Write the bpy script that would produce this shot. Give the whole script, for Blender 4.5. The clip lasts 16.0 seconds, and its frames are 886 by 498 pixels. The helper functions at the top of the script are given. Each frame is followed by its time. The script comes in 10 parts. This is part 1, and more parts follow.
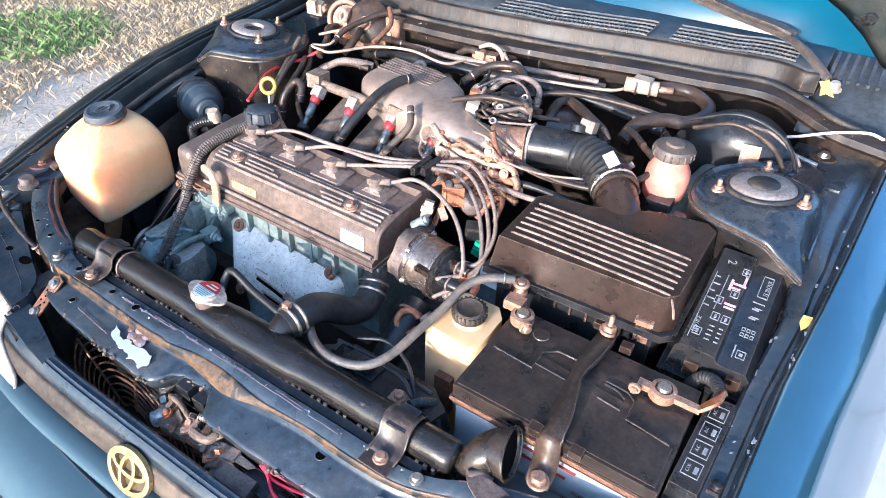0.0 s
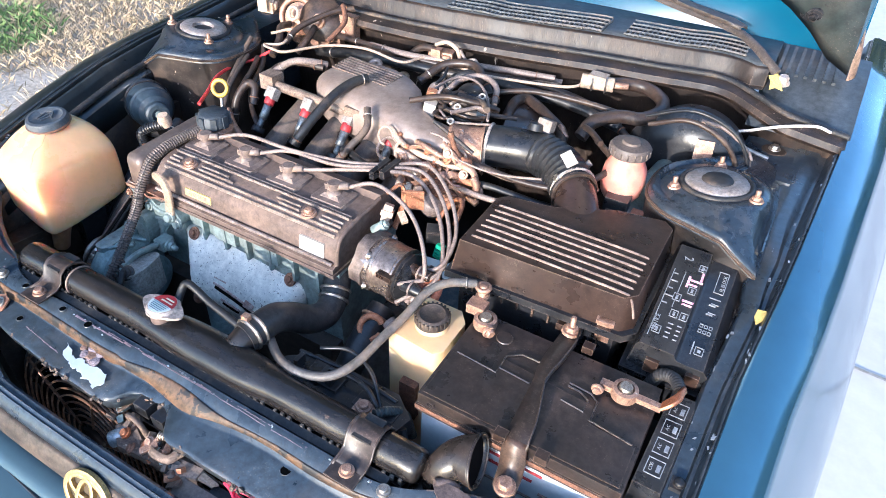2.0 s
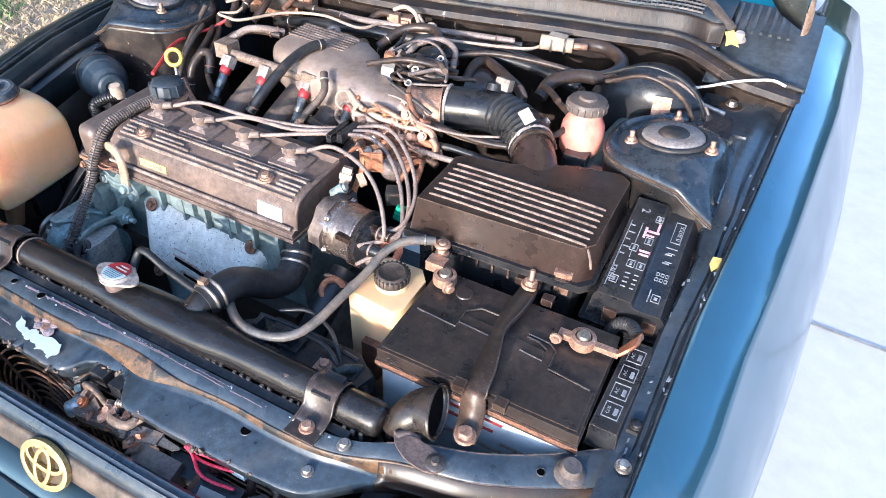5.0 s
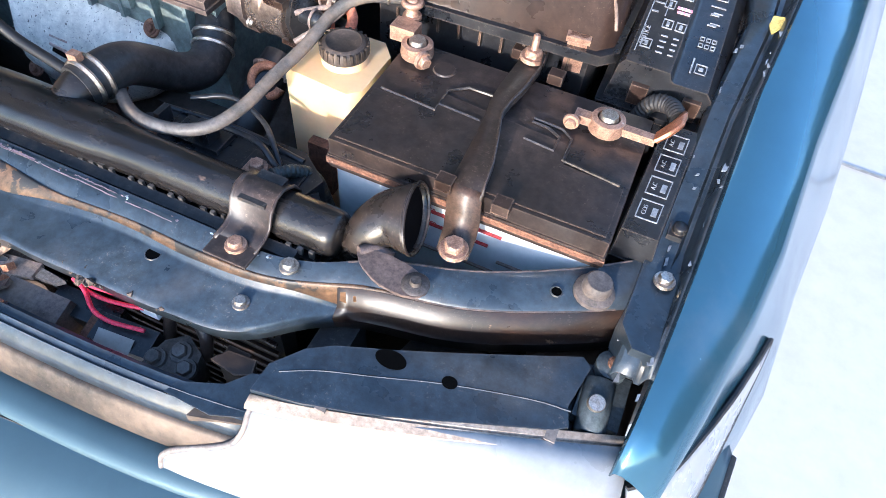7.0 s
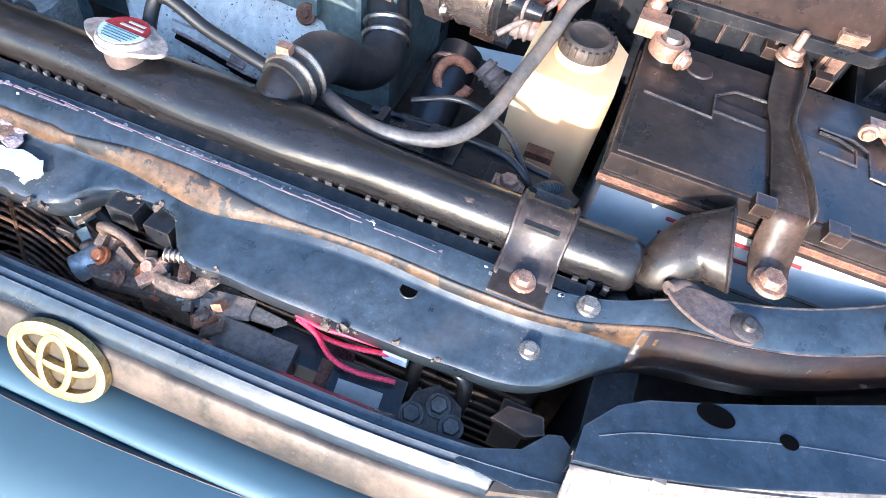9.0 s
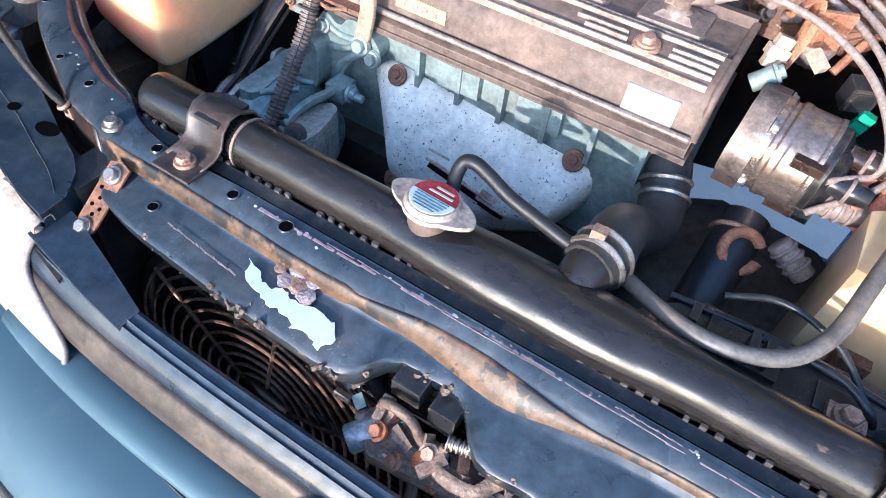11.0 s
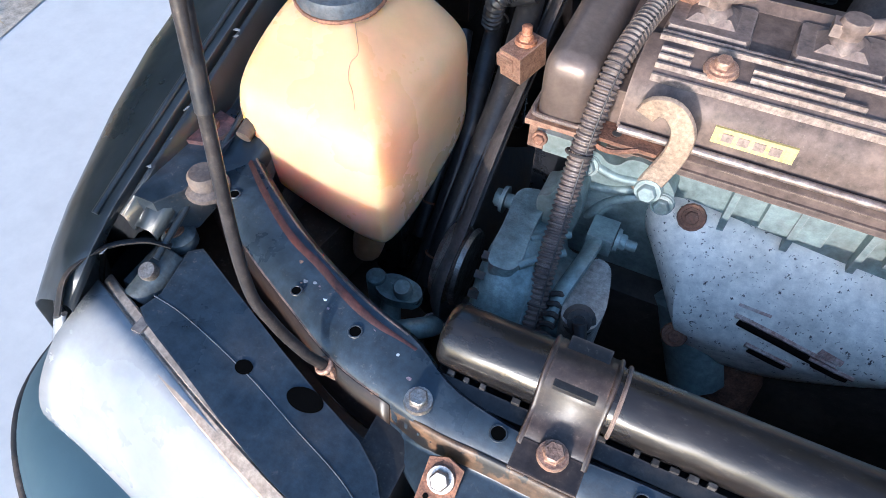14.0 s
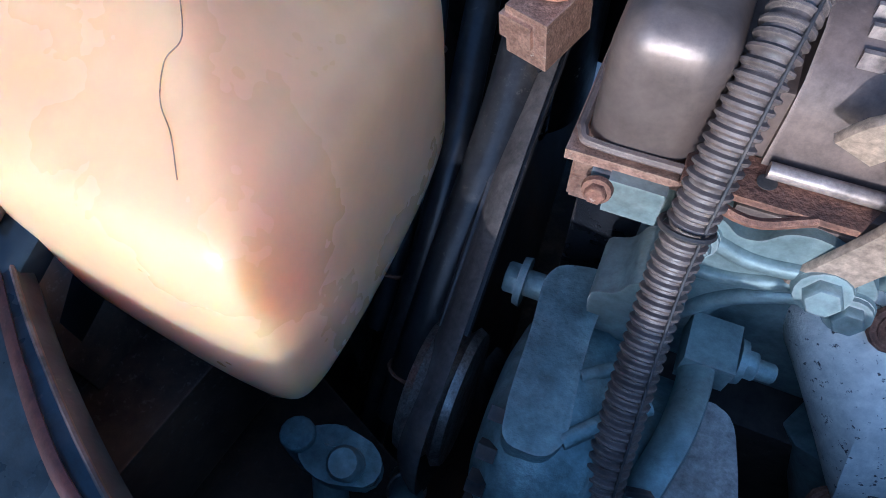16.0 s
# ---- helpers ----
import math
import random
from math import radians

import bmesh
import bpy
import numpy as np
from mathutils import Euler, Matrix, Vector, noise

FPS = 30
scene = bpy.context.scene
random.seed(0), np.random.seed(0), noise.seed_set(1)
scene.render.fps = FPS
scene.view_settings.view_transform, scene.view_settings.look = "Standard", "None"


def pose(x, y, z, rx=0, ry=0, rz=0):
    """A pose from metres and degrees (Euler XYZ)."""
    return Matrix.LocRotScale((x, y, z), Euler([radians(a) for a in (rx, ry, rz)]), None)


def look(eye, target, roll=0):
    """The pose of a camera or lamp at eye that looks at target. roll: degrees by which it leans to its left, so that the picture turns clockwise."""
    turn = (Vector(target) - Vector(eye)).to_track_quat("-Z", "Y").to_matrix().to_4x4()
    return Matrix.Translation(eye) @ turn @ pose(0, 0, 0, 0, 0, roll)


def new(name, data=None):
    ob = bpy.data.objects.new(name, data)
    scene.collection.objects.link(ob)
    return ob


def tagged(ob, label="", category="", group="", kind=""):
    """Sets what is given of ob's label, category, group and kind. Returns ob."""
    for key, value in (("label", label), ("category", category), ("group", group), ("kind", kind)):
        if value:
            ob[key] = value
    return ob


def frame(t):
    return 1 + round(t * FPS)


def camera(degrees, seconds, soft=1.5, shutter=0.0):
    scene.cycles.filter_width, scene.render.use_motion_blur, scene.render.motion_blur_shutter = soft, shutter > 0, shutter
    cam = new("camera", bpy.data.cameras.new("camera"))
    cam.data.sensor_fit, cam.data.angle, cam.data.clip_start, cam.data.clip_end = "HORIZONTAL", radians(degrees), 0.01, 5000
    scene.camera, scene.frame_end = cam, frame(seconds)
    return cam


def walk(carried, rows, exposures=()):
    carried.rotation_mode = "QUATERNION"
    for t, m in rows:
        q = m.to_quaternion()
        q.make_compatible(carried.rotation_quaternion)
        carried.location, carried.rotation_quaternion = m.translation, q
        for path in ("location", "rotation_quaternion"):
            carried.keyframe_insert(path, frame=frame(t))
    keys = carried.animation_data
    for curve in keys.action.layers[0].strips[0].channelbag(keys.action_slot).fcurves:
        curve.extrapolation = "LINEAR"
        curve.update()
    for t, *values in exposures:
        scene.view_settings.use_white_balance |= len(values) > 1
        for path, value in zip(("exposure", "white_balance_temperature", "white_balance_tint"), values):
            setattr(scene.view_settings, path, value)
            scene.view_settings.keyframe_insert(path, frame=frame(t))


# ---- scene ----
cam = camera(69.2, 16.0, soft=0.45)
PATH = [
    (0, (0.521, -0.313, 1.366), (-0.315, 1.028, 0.14), 2.7),
    (0.5, (0.538, -0.31, 1.38), (-0.197, 1.056, 0.118), 3.5),
    (1, (0.532, -0.301, 1.383), (-0.199, 1.061, 0.113), 2.4),
    (1.5, (0.521, -0.3, 1.38), (-0.212, 1.071, 0.122), 3.6),
    (2, (0.515, -0.296, 1.38), (-0.214, 1.085, 0.13), 3.5),
    (2.5, (0.513, -0.301, 1.37), (-0.219, 1.101, 0.146), 3.2),
    (3, (0.509, -0.311, 1.363), (-0.222, 1.083, 0.129), 3.6),
    (3.5, (0.517, -0.314, 1.357), (-0.2, 1.051, 0.083), 4.0),
    (3.7, (0.516, -0.315, 1.359), (-0.198, 1.06, 0.095), 4.3),
    (5.8, (0.58, -0.272, 1.33), (-0.043, 1.07, -0.015), 1.9),
    (6, (0.584, -0.263, 1.309), (-0.035, 1.044, -0.072), 1.3),
    (6.5, (0.568, -0.25, 1.259), (0.057, 1.048, -0.173), 4.8),
    (7, (0.5, -0.225, 1.165), (0.117, 0.941, -0.414), 7.2),
    (7.5, (0.407, -0.194, 1.095), (0.182, 0.875, -0.579), 10.3),
    (8, (0.358, -0.205, 1.099), (0.138, 0.868, -0.575), 11.1),
    (8.5, (0.317, -0.216, 1.107), (0.058, 0.865, -0.556), 10.3),
    (9, (0.254, -0.248, 1.099), (0.012, 0.94, -0.492), 12.2),
    (9.5, (0.199, -0.269, 1.101), (-0.091, 0.948, -0.46), 9.6),
    (9.7, (0.178, -0.273, 1.1), (-0.136, 0.944, -0.455), 8.7),
    (11.8, (0.015, -0.189, 1.125), (-0.681, 0.956, -0.359), 7.7),
    (12, (-0.011, -0.194, 1.131), (-0.693, 0.981, -0.337), 7.0),
    (12.5, (-0.104, -0.219, 1.144), (-0.724, 0.964, -0.344), 5.0),
    (13, (-0.184, -0.221, 1.144), (-0.698, 0.996, -0.358), 3.9),
    (13.5, (-0.213, -0.206, 1.131), (-0.704, 1.02, -0.37), 2.8),
    (13.7, (-0.231, -0.192, 1.123), (-0.713, 1.002, -0.408), 2.6),
    (14, (-0.255, -0.135, 1.101), (-0.784, 0.972, -0.478), 0.2),
    (14.5, (-0.296, -0.027, 1.023), (-0.889, 1.028, -0.570), -2.3),
    (15, (-0.319, 0.006, 0.969), (-0.852, 1.035, -0.661), -0.2),
    (15.5, (-0.330, 0.035, 0.940), (-0.798, 0.994, -0.752), -0.6),
    (16, (-0.337, 0.066, 0.958), (-0.794, 1.063, -0.714), -1.8),
]
walk(cam, [(t, look(eye, target, roll)) for t, eye, target, roll in PATH],
     [(0, 2.15, 4900, 10), (3.7, 2.07, 4900, 10), (6.5, 2.08, 4900, 10), (7.5, 2.20, 4880, 10), (8.2, 2.44, 4820, 10), (9.7, 2.38, 4750, 10), (12.0, 1.88, 4800, 10), (12.6, 1.86, 4800, 10), (14.0, 1.63, 4750, 10), (15.0, 1.57, 4250, 10), (15.5, 1.46, 4050, 10), (16.0, 0.95, 4150, 10)])

# ---- world, sun ----
SUN_EL, SUN_AZ = 13.5, 181.0          # degrees; azimuth from +y clockwise: the sun stands before the car
world = bpy.data.worlds.new("sky")
scene.world = world
world.use_nodes = True
_n = world.node_tree.nodes
_sky = _n.new("ShaderNodeTexSky")
_sky.sky_type, _sky.sun_disc = "NISHITA", False
_sky.sun_elevation, _sky.sun_rotation = radians(SUN_EL), radians(SUN_AZ)
_sky.dust_density, _sky.ozone_density = 1.2, 0.5
world.node_tree.links.new(_sky.outputs[0], _n["Background"].inputs[0])
_n["Background"].inputs[1].default_value = 0.15
_s = bpy.data.lights.new("sun", "SUN")
_s.energy, _s.angle, _s.color = 2.0, radians(0.6), (1.0, 0.78, 0.56)
sun = new("sun", _s)
_a, _e = radians(SUN_AZ), radians(SUN_EL)
sun.matrix_world = look((math.sin(_a) * math.cos(_e) * 9, math.cos(_a) * math.cos(_e) * 9, math.sin(_e) * 9), (0, 0, 0))


# ---- materials ----
def surf(name, c1, c2=None, rough=0.5, metal=0.0, scale=40.0, bump=0.06, dust=None, dust_amt=0.0, spot=None, spot_at=0.72,
         spot_scale=60.0, coat=0.0, fine=400.0, stretch=(1, 1, 1), trans=0.0, ior=1.45, sub=0.0, edge=None, edge_amt=0.5, mottle=0.46, grit=0.42, wavy=0.0):
    """A worn surface: two tones of paint, dust lying in cloudy patches, chips or rust spots, fine relief."""
    m = bpy.data.materials.new(name)
    m.use_nodes = True
    nt = m.node_tree
    N, L = nt.nodes, nt.links
    b = N["Principled BSDF"]
    tc, mp = N.new("ShaderNodeTexCoord"), N.new("ShaderNodeMapping")
    mp.inputs["Scale"].default_value = stretch
    L.new(tc.outputs["Object"], mp.inputs[0])

    def noise_tex(s, detail=5.0, r=0.6):
        t = N.new("ShaderNodeTexNoise")
        t.inputs["Scale"].default_value, t.inputs["Detail"].default_value, t.inputs["Roughness"].default_value = s, detail, r
        L.new(mp.outputs[0], t.inputs["Vector"])
        return t

    def ramp(src, lo, hi):
        r = N.new("ShaderNodeMapRange")
        r.inputs["From Min"].default_value, r.inputs["From Max"].default_value = lo, hi
        L.new(src, r.inputs["Value"])
        return r.outputs[0]

    def mix(fac, a, c):
        x = N.new("ShaderNodeMix")
        x.data_type = "RGBA"
        L.new(fac, x.inputs[0])
        for i, v in ((6, a), (7, c)):
            if isinstance(v, tuple):
                x.inputs[i].default_value = (*v, 1)
            else:
                L.new(v, x.inputs[i])
        return x.outputs[2]

    big = noise_tex(scale)
    col = mix(ramp(big.outputs[0], 0.35, 0.65), c1, c2 or tuple(v * 0.75 for v in c1))
    if mottle:
        mid = noise_tex(scale * 5.5, 6.0, 0.7)
        hs = N.new("ShaderNodeHueSaturation")
        L.new(col, hs.inputs["Color"])
        mr = N.new("ShaderNodeMapRange")
        mr.inputs["From Min"].default_value, mr.inputs["From Max"].default_value = 0.3, 0.7
        mr.inputs["To Min"].default_value, mr.inputs["To Max"].default_value = 1 - mottle, 1 + mottle
        L.new(mid.outputs[0], mr.inputs["Value"])
        L.new(mr.outputs[0], hs.inputs["Value"])
        col = hs.outputs[0]
    rgh = ramp(big.outputs[0], 0.2, 0.8)
    rr = N.new("ShaderNodeMapRange")
    rr.inputs["To Min"].default_value, rr.inputs["To Max"].default_value = max(rough - 0.1, 0.02), min(rough + 0.12, 1)
    L.new(rgh, rr.inputs["Value"])
    rough_out = rr.outputs[0]
    if dust:
        dn = noise_tex(scale * 0.45, 8.0, 0.7)
        f = ramp(dn.outputs[0], 0.62 - dust_amt * 0.4, 0.80 - dust_amt * 0.25)
        k = N.new("ShaderNodeMath")
        k.operation = "MULTIPLY"
        k.inputs[1].default_value = 0.35 + dust_amt * 0.5
        L.new(f, k.inputs[0])
        col = mix(k.outputs[0], col, dust)
        ad = N.new("ShaderNodeMath")
        ad.operation, ad.use_clamp = "MULTIPLY_ADD", True
        ad.inputs[1].default_value = 0.35
        L.new(k.outputs[0], ad.inputs[0])
        L.new(rough_out, ad.inputs[2])
        rough_out = ad.outputs[0]
    if grit and mottle > 0.3 and max(c1) < 0.45:
        gn = noise_tex(330.0, 3.0, 0.7)
        gm = N.new("ShaderNodeMath")
        gm.operation = "MULTIPLY"
        L.new(ramp(gn.outputs[0], 0.585, 0.72), gm.inputs[0])
        gp = N.new("ShaderNodeMath")
        gp.operation = "MULTIPLY"
        gp.inputs[1].default_value = grit
        L.new(ramp(big.outputs[0], 0.48, 0.68), gp.inputs[0])
        L.new(gp.outputs[0], gm.inputs[1])
        col = mix(gm.outputs[0], col, (0.28, 0.22, 0.175))
    fin = noise_tex(fine, 3.0)
    hgt = fin.outputs[0]
    if spot:
        sn = noise_tex(spot_scale, 4.0, 0.65)
        sf = ramp(sn.outputs[0], spot_at - 0.02, spot_at + 0.02)
        col = mix(sf, col, spot)
    if edge:
        geo, bev, dot = N.new("ShaderNodeNewGeometry"), N.new("ShaderNodeBevel"), N.new("ShaderNodeVectorMath")
        bev.samples = 3
        bev.inputs["Radius"].default_value = 0.0022
        dot.operation = "DOT_PRODUCT"
        L.new(bev.outputs[0], dot.inputs[0])
        L.new(geo.outputs["Normal"], dot.inputs[1])
        pr = ramp(dot.outputs["Value"], 0.985, 0.86)
        en = noise_tex(scale * 3.0, 5.0, 0.7)
        em = N.new("ShaderNodeMath")
        em.operation = "MULTIPLY"
        L.new(pr, em.inputs[0])
        L.new(ramp(en.outputs[0], 0.35, 0.6), em.inputs[1])
        ek = N.new("ShaderNodeMath")
        ek.operation = "MULTIPLY"
        ek.inputs[1].default_value = edge_amt
        L.new(em.outputs[0], ek.inputs[0])
        col = mix(ek.outputs[0], col, edge)
    L.new(col, b.inputs["Base Color"])
    L.new(rough_out, b.inputs["Roughness"])
    b.inputs["Metallic"].default_value = metal
    b.inputs["Coat Weight"].default_value = coat
    b.inputs["Coat Roughness"].default_value = 0.08
    b.inputs["IOR"].default_value = ior
    b.inputs["Transmission Weight"].default_value = trans
    if sub:
        b.inputs["Subsurface Weight"].default_value = sub
        b.inputs["Subsurface Radius"].default_value = (0.06, 0.036, 0.016)
        b.inputs["Subsurface Scale"].default_value = 0.9
    if bump:
        bp = N.new("ShaderNodeBump")
        bp.inputs["Strength"].default_value, bp.inputs["Distance"].default_value = bump, 0.002
        L.new(hgt, bp.inputs["Height"])
        if wavy:
            wn, wb = noise_tex(26.0, 2.0, 0.5), N.new("ShaderNodeBump")
            wb.inputs["Strength"].default_value, wb.inputs["Distance"].default_value = wavy, 0.008
            L.new(wn.outputs[0], wb.inputs["Height"])
            L.new(wb.outputs[0], bp.inputs["Normal"])
        L.new(bp.outputs[0], b.inputs["Normal"])
    return m


DUST = (0.30, 0.21, 0.14)
RUSTC = (0.22, 0.085, 0.035)
BAY = surf("bay_paint", (0.0185, 0.0265, 0.0375), (0.030, 0.041, 0.055), 0.30, dust=(0.10, 0.09, 0.085), dust_amt=0.20, spot=(0.30, 0.20, 0.16), spot_at=0.80, spot_scale=110, coat=0.32, wavy=0.30, scale=18, edge=(0.22, 0.19, 0.17), edge_amt=0.3)
BAY_DIRTY = surf("dirty_bay_paint", (0.020, 0.014, 0.011), (0.046, 0.028, 0.018), 0.5, dust=(0.26, 0.16, 0.09), dust_amt=0.24, spot=(0.4, 0.3, 0.2), spot_at=0.76, spot_scale=45, scale=14, edge=(0.40, 0.27, 0.18), edge_amt=0.5)
BODY = surf("body_paint", (0.060, 0.140, 0.205), (0.053, 0.125, 0.185), 0.16, metal=0.58, dust=(0.25, 0.25, 0.24), dust_amt=0.10, coat=0.4, scale=7, bump=0.01, mottle=0.04)
# dimmed copy of the body paint: this side's dark reflections are in the colour
WING_DIMMED = surf("dimmed_wing_paint", (0.012, 0.016, 0.020), (0.022, 0.027, 0.031), 0.30, dust=(0.12, 0.11, 0.10), dust_amt=0.22, coat=0.3, scale=9, bump=0.03, wavy=0.25, mottle=0.3, edge=(0.20, 0.19, 0.18), edge_amt=0.5)
BODY_DULL = surf("dull_body_paint", (0.066, 0.112, 0.143), (0.058, 0.100, 0.130), 0.52, metal=0.30, dust=(0.24, 0.27, 0.28), dust_amt=0.14, coat=0.0, scale=6, bump=0.02, mottle=0.05, spot=(0.4, 0.42, 0.42), spot_at=0.86, spot_scale=60)
BULK = surf("streaked_bulkhead", (0.012, 0.0095, 0.0085), (0.036, 0.023, 0.016), 0.48, dust=(0.34, 0.23, 0.155), dust_amt=0.11, spot=(0.56, 0.46, 0.35), spot_at=0.70, spot_scale=60, wavy=0.4, scale=26, stretch=(1, 1, 0.30), edge=(0.40, 0.28, 0.2), edge_amt=0.5, bump=0.2)
TWALL = surf("grimy_turret_wall", (0.014, 0.013, 0.013), (0.036, 0.026, 0.021), 0.34, dust=(0.24, 0.16, 0.10), dust_amt=0.13, spot=(0.52, 0.42, 0.32), spot_at=0.69, spot_scale=70, scale=16, wavy=0.3, bump=0.2)
SCRATCH = surf("pinkish_scratch", (0.36, 0.26, 0.285), (0.20, 0.15, 0.165), 0.6, scale=120, bump=0.0)
SEAL = surf("dark_rubber", (0.018, 0.018, 0.02), (0.03, 0.028, 0.027), 0.55, dust=DUST, dust_amt=0.25, scale=30, edge=(0.16, 0.13, 0.11), edge_amt=0.4)
PLASTIC = surf("black_plastic", (0.012, 0.013, 0.016), (0.022, 0.022, 0.024), 0.29, dust=(0.15, 0.115, 0.09), dust_amt=0.10, scale=22, bump=0.06, edge=(0.24, 0.18, 0.14), edge_amt=0.5)
PLASTIC_BROWN = surf("dusty_brown_plastic", (0.023, 0.014, 0.011), (0.040, 0.024, 0.018), 0.29, dust=(0.13, 0.085, 0.06), dust_amt=0.08, scale=16, spot=(0.3, 0.24, 0.2), spot_at=0.83, spot_scale=140, edge=(0.42, 0.29, 0.21), edge_amt=0.6)
COVER = surf("grimy_cast_cover", (0.142, 0.100, 0.080), (0.096, 0.068, 0.056), 0.58, metal=0.08, dust=(0.32, 0.22, 0.165), dust_amt=0.28, scale=18, spot=(0.07, 0.05, 0.045), spot_at=0.77, spot_scale=80, edge=(0.52, 0.39, 0.31), edge_amt=0.6)
# paler than the cover: the ribs' soft highlight is put into this colour
RIB_SHEEN = surf("rib_sheen_metal", (0.34, 0.275, 0.235), (0.16, 0.12, 0.10), 0.42, metal=0.35, scale=45, mottle=0.5)
CAST = surf("weathered_cast_aluminium", (0.325, 0.39, 0.37), (0.185, 0.225, 0.21), 0.48, metal=0.35, dust=(0.20, 0.15, 0.11), dust_amt=0.25, scale=30, spot=(0.06, 0.05, 0.045), spot_at=0.72, spot_scale=90, bump=0.15, edge=(0.50, 0.48, 0.45), edge_amt=0.5, mottle=0.26)
ALU = surf("dull_aluminium", (0.60, 0.50, 0.43), (0.45, 0.36, 0.30), 0.38, metal=0.45, dust=(0.3, 0.2, 0.14), dust_amt=0.3, scale=35)
STEEL = surf("zinc_bolt", (0.55, 0.50, 0.44), (0.35, 0.29, 0.24), 0.38, metal=0.9, scale=150)
RUST = surf("rusty_steel", (0.25, 0.12, 0.07), (0.12, 0.06, 0.04), 0.75, metal=0.2, scale=90, spot=(0.4, 0.28, 0.2), spot_at=0.7, spot_scale=120, bump=0.5, edge=(0.42, 0.25, 0.16), edge_amt=0.4)
TAN = surf("corroded_brass", (0.46, 0.28, 0.19), (0.28, 0.16, 0.11), 0.5, metal=0.5, scale=140, spot=(0.6, 0.5, 0.4), spot_at=0.68, spot_scale=150, bump=0.4, edge=(0.70, 0.52, 0.40), edge_amt=0.5)
SHIELD = surf("speckled_heat_shield", (0.86, 0.81, 0.71), (0.73, 0.685, 0.595), 0.5, metal=0.0, dust=(0.46, 0.37, 0.29), dust_amt=0.14, scale=20, spot=(0.10, 0.085, 0.075), spot_at=0.635, spot_scale=270, bump=0.3, mottle=0.22)
CREAM = surf("yellowed_plastic", (0.79, 0.490, 0.260), (0.73, 0.425, 0.212), 0.30, scale=9, sub=1.0, bump=0.02, spot=(0.45, 0.28, 0.12), spot_at=0.86, spot_scale=50, mottle=0.05)
IVORY = surf("ivory_plastic", (0.80, 0.57, 0.32), (0.72, 0.48, 0.25), 0.33, scale=12, sub=0.25, bump=0.02, mottle=0.05)
ORANGE = surf("orange_rust", (0.46, 0.20, 0.10), (0.26, 0.11, 0.06), 0.6, metal=0.2, scale=90, spot=(0.62, 0.42, 0.28), spot_at=0.66, spot_scale=130, bump=0.5, edge=(0.66, 0.42, 0.28), edge_amt=0.5)
PINK = surf("stained_brake_reservoir", (0.70, 0.34, 0.25), (0.52, 0.15, 0.12), 0.3, scale=26, sub=0.2, bump=0.02, mottle=0.05)
WHITE = surf("white_plastic", (0.66, 0.70, 0.72), (0.56, 0.60, 0.62), 0.35, scale=25, dust=(0.4, 0.32, 0.25), dust_amt=0.12, bump=0.05, mottle=0.05)
LABEL = surf("paper_label", (0.52, 0.47, 0.41), (0.38, 0.33, 0.28), 0.5, scale=60, bump=0.05, mottle=0.05)
PRINT = surf("white_print", (0.34, 0.35, 0.365), (0.17, 0.17, 0.18), 0.5, scale=200, bump=0.0, mottle=0.05)
RED = surf("red_plastic", (0.40, 0.035, 0.04), (0.26, 0.022, 0.026), 0.4, scale=80, bump=0.05)
PINKWIRE = surf("red_cable", (0.72, 0.05, 0.10), (0.6, 0.04, 0.08), 0.4, scale=80, bump=0.0)
YELLOW = surf("yellow_plastic", (0.66, 0.42, 0.07), (0.5, 0.31, 0.05), 0.45, scale=60, bump=0.05)
GREENP = surf("green_plastic", (0.05, 0.40, 0.22), (0.04, 0.3, 0.18), 0.4, scale=60, bump=0.05)
GOLD = surf("gold_emblem", (0.58, 0.42, 0.18), (0.44, 0.30, 0.12), 0.38, metal=0.7, scale=60, bump=0.05)
CHROME = surf("worn_chrome_trim", (0.078, 0.061, 0.047), (0.042, 0.034, 0.028), 0.46, metal=0.3, dust=(0.3, 0.22, 0.16), dust_amt=0.35, scale=25)
BATT = surf("battery_lid", (0.019, 0.0165, 0.017), (0.038, 0.026, 0.021), 0.30, dust=(0.20, 0.135, 0.10), dust_amt=0.22, scale=20, spot=(0.16, 0.13, 0.11), spot_at=0.83, spot_scale=90, edge=(0.26, 0.18, 0.135), edge_amt=0.35)
COPPER = surf("bare_copper", (0.62, 0.25, 0.12), (0.45, 0.18, 0.09), 0.4, metal=0.8, scale=200)
WIREW = surf("off_white_cable", (0.46, 0.35, 0.26), (0.36, 0.26, 0.19), 0.5, scale=80, bump=0.0)
LEADS = surf("grey_brown_lead", (0.26, 0.20, 0.17), (0.18, 0.135, 0.115), 0.5, scale=60, bump=0.05)
HOSE = surf("black_hose", (0.015, 0.016, 0.019), (0.028, 0.026, 0.025), 0.36, dust=DUST, dust_amt=0.13, scale=35)
HOSE_TAN = surf("dusty_hose", (0.062, 0.040, 0.029), (0.024, 0.018, 0.016), 0.36, dust=DUST, dust_amt=0.14, scale=35)
CONCRETE = surf("pale_concrete", (0.70, 0.655, 0.60), (0.65, 0.605, 0.555), 0.85, scale=3.0, spot=(0.50, 0.46, 0.41), spot_at=0.76, spot_scale=14, fine=160, bump=0.08, mottle=0.06)
GRASS = surf("dry_grass", (0.56, 0.44, 0.28), (0.40, 0.31, 0.19), 0.8, scale=6, bump=0.0)
GREEN = surf("green_grass", (0.22, 0.32, 0.10), (0.14, 0.22, 0.07), 0.7, scale=6, bump=0.0)
LEAF = surf("yellow_leaf", (0.72, 0.58, 0.16), (0.6, 0.42, 0.12), 0.6, scale=90, bump=0.2)
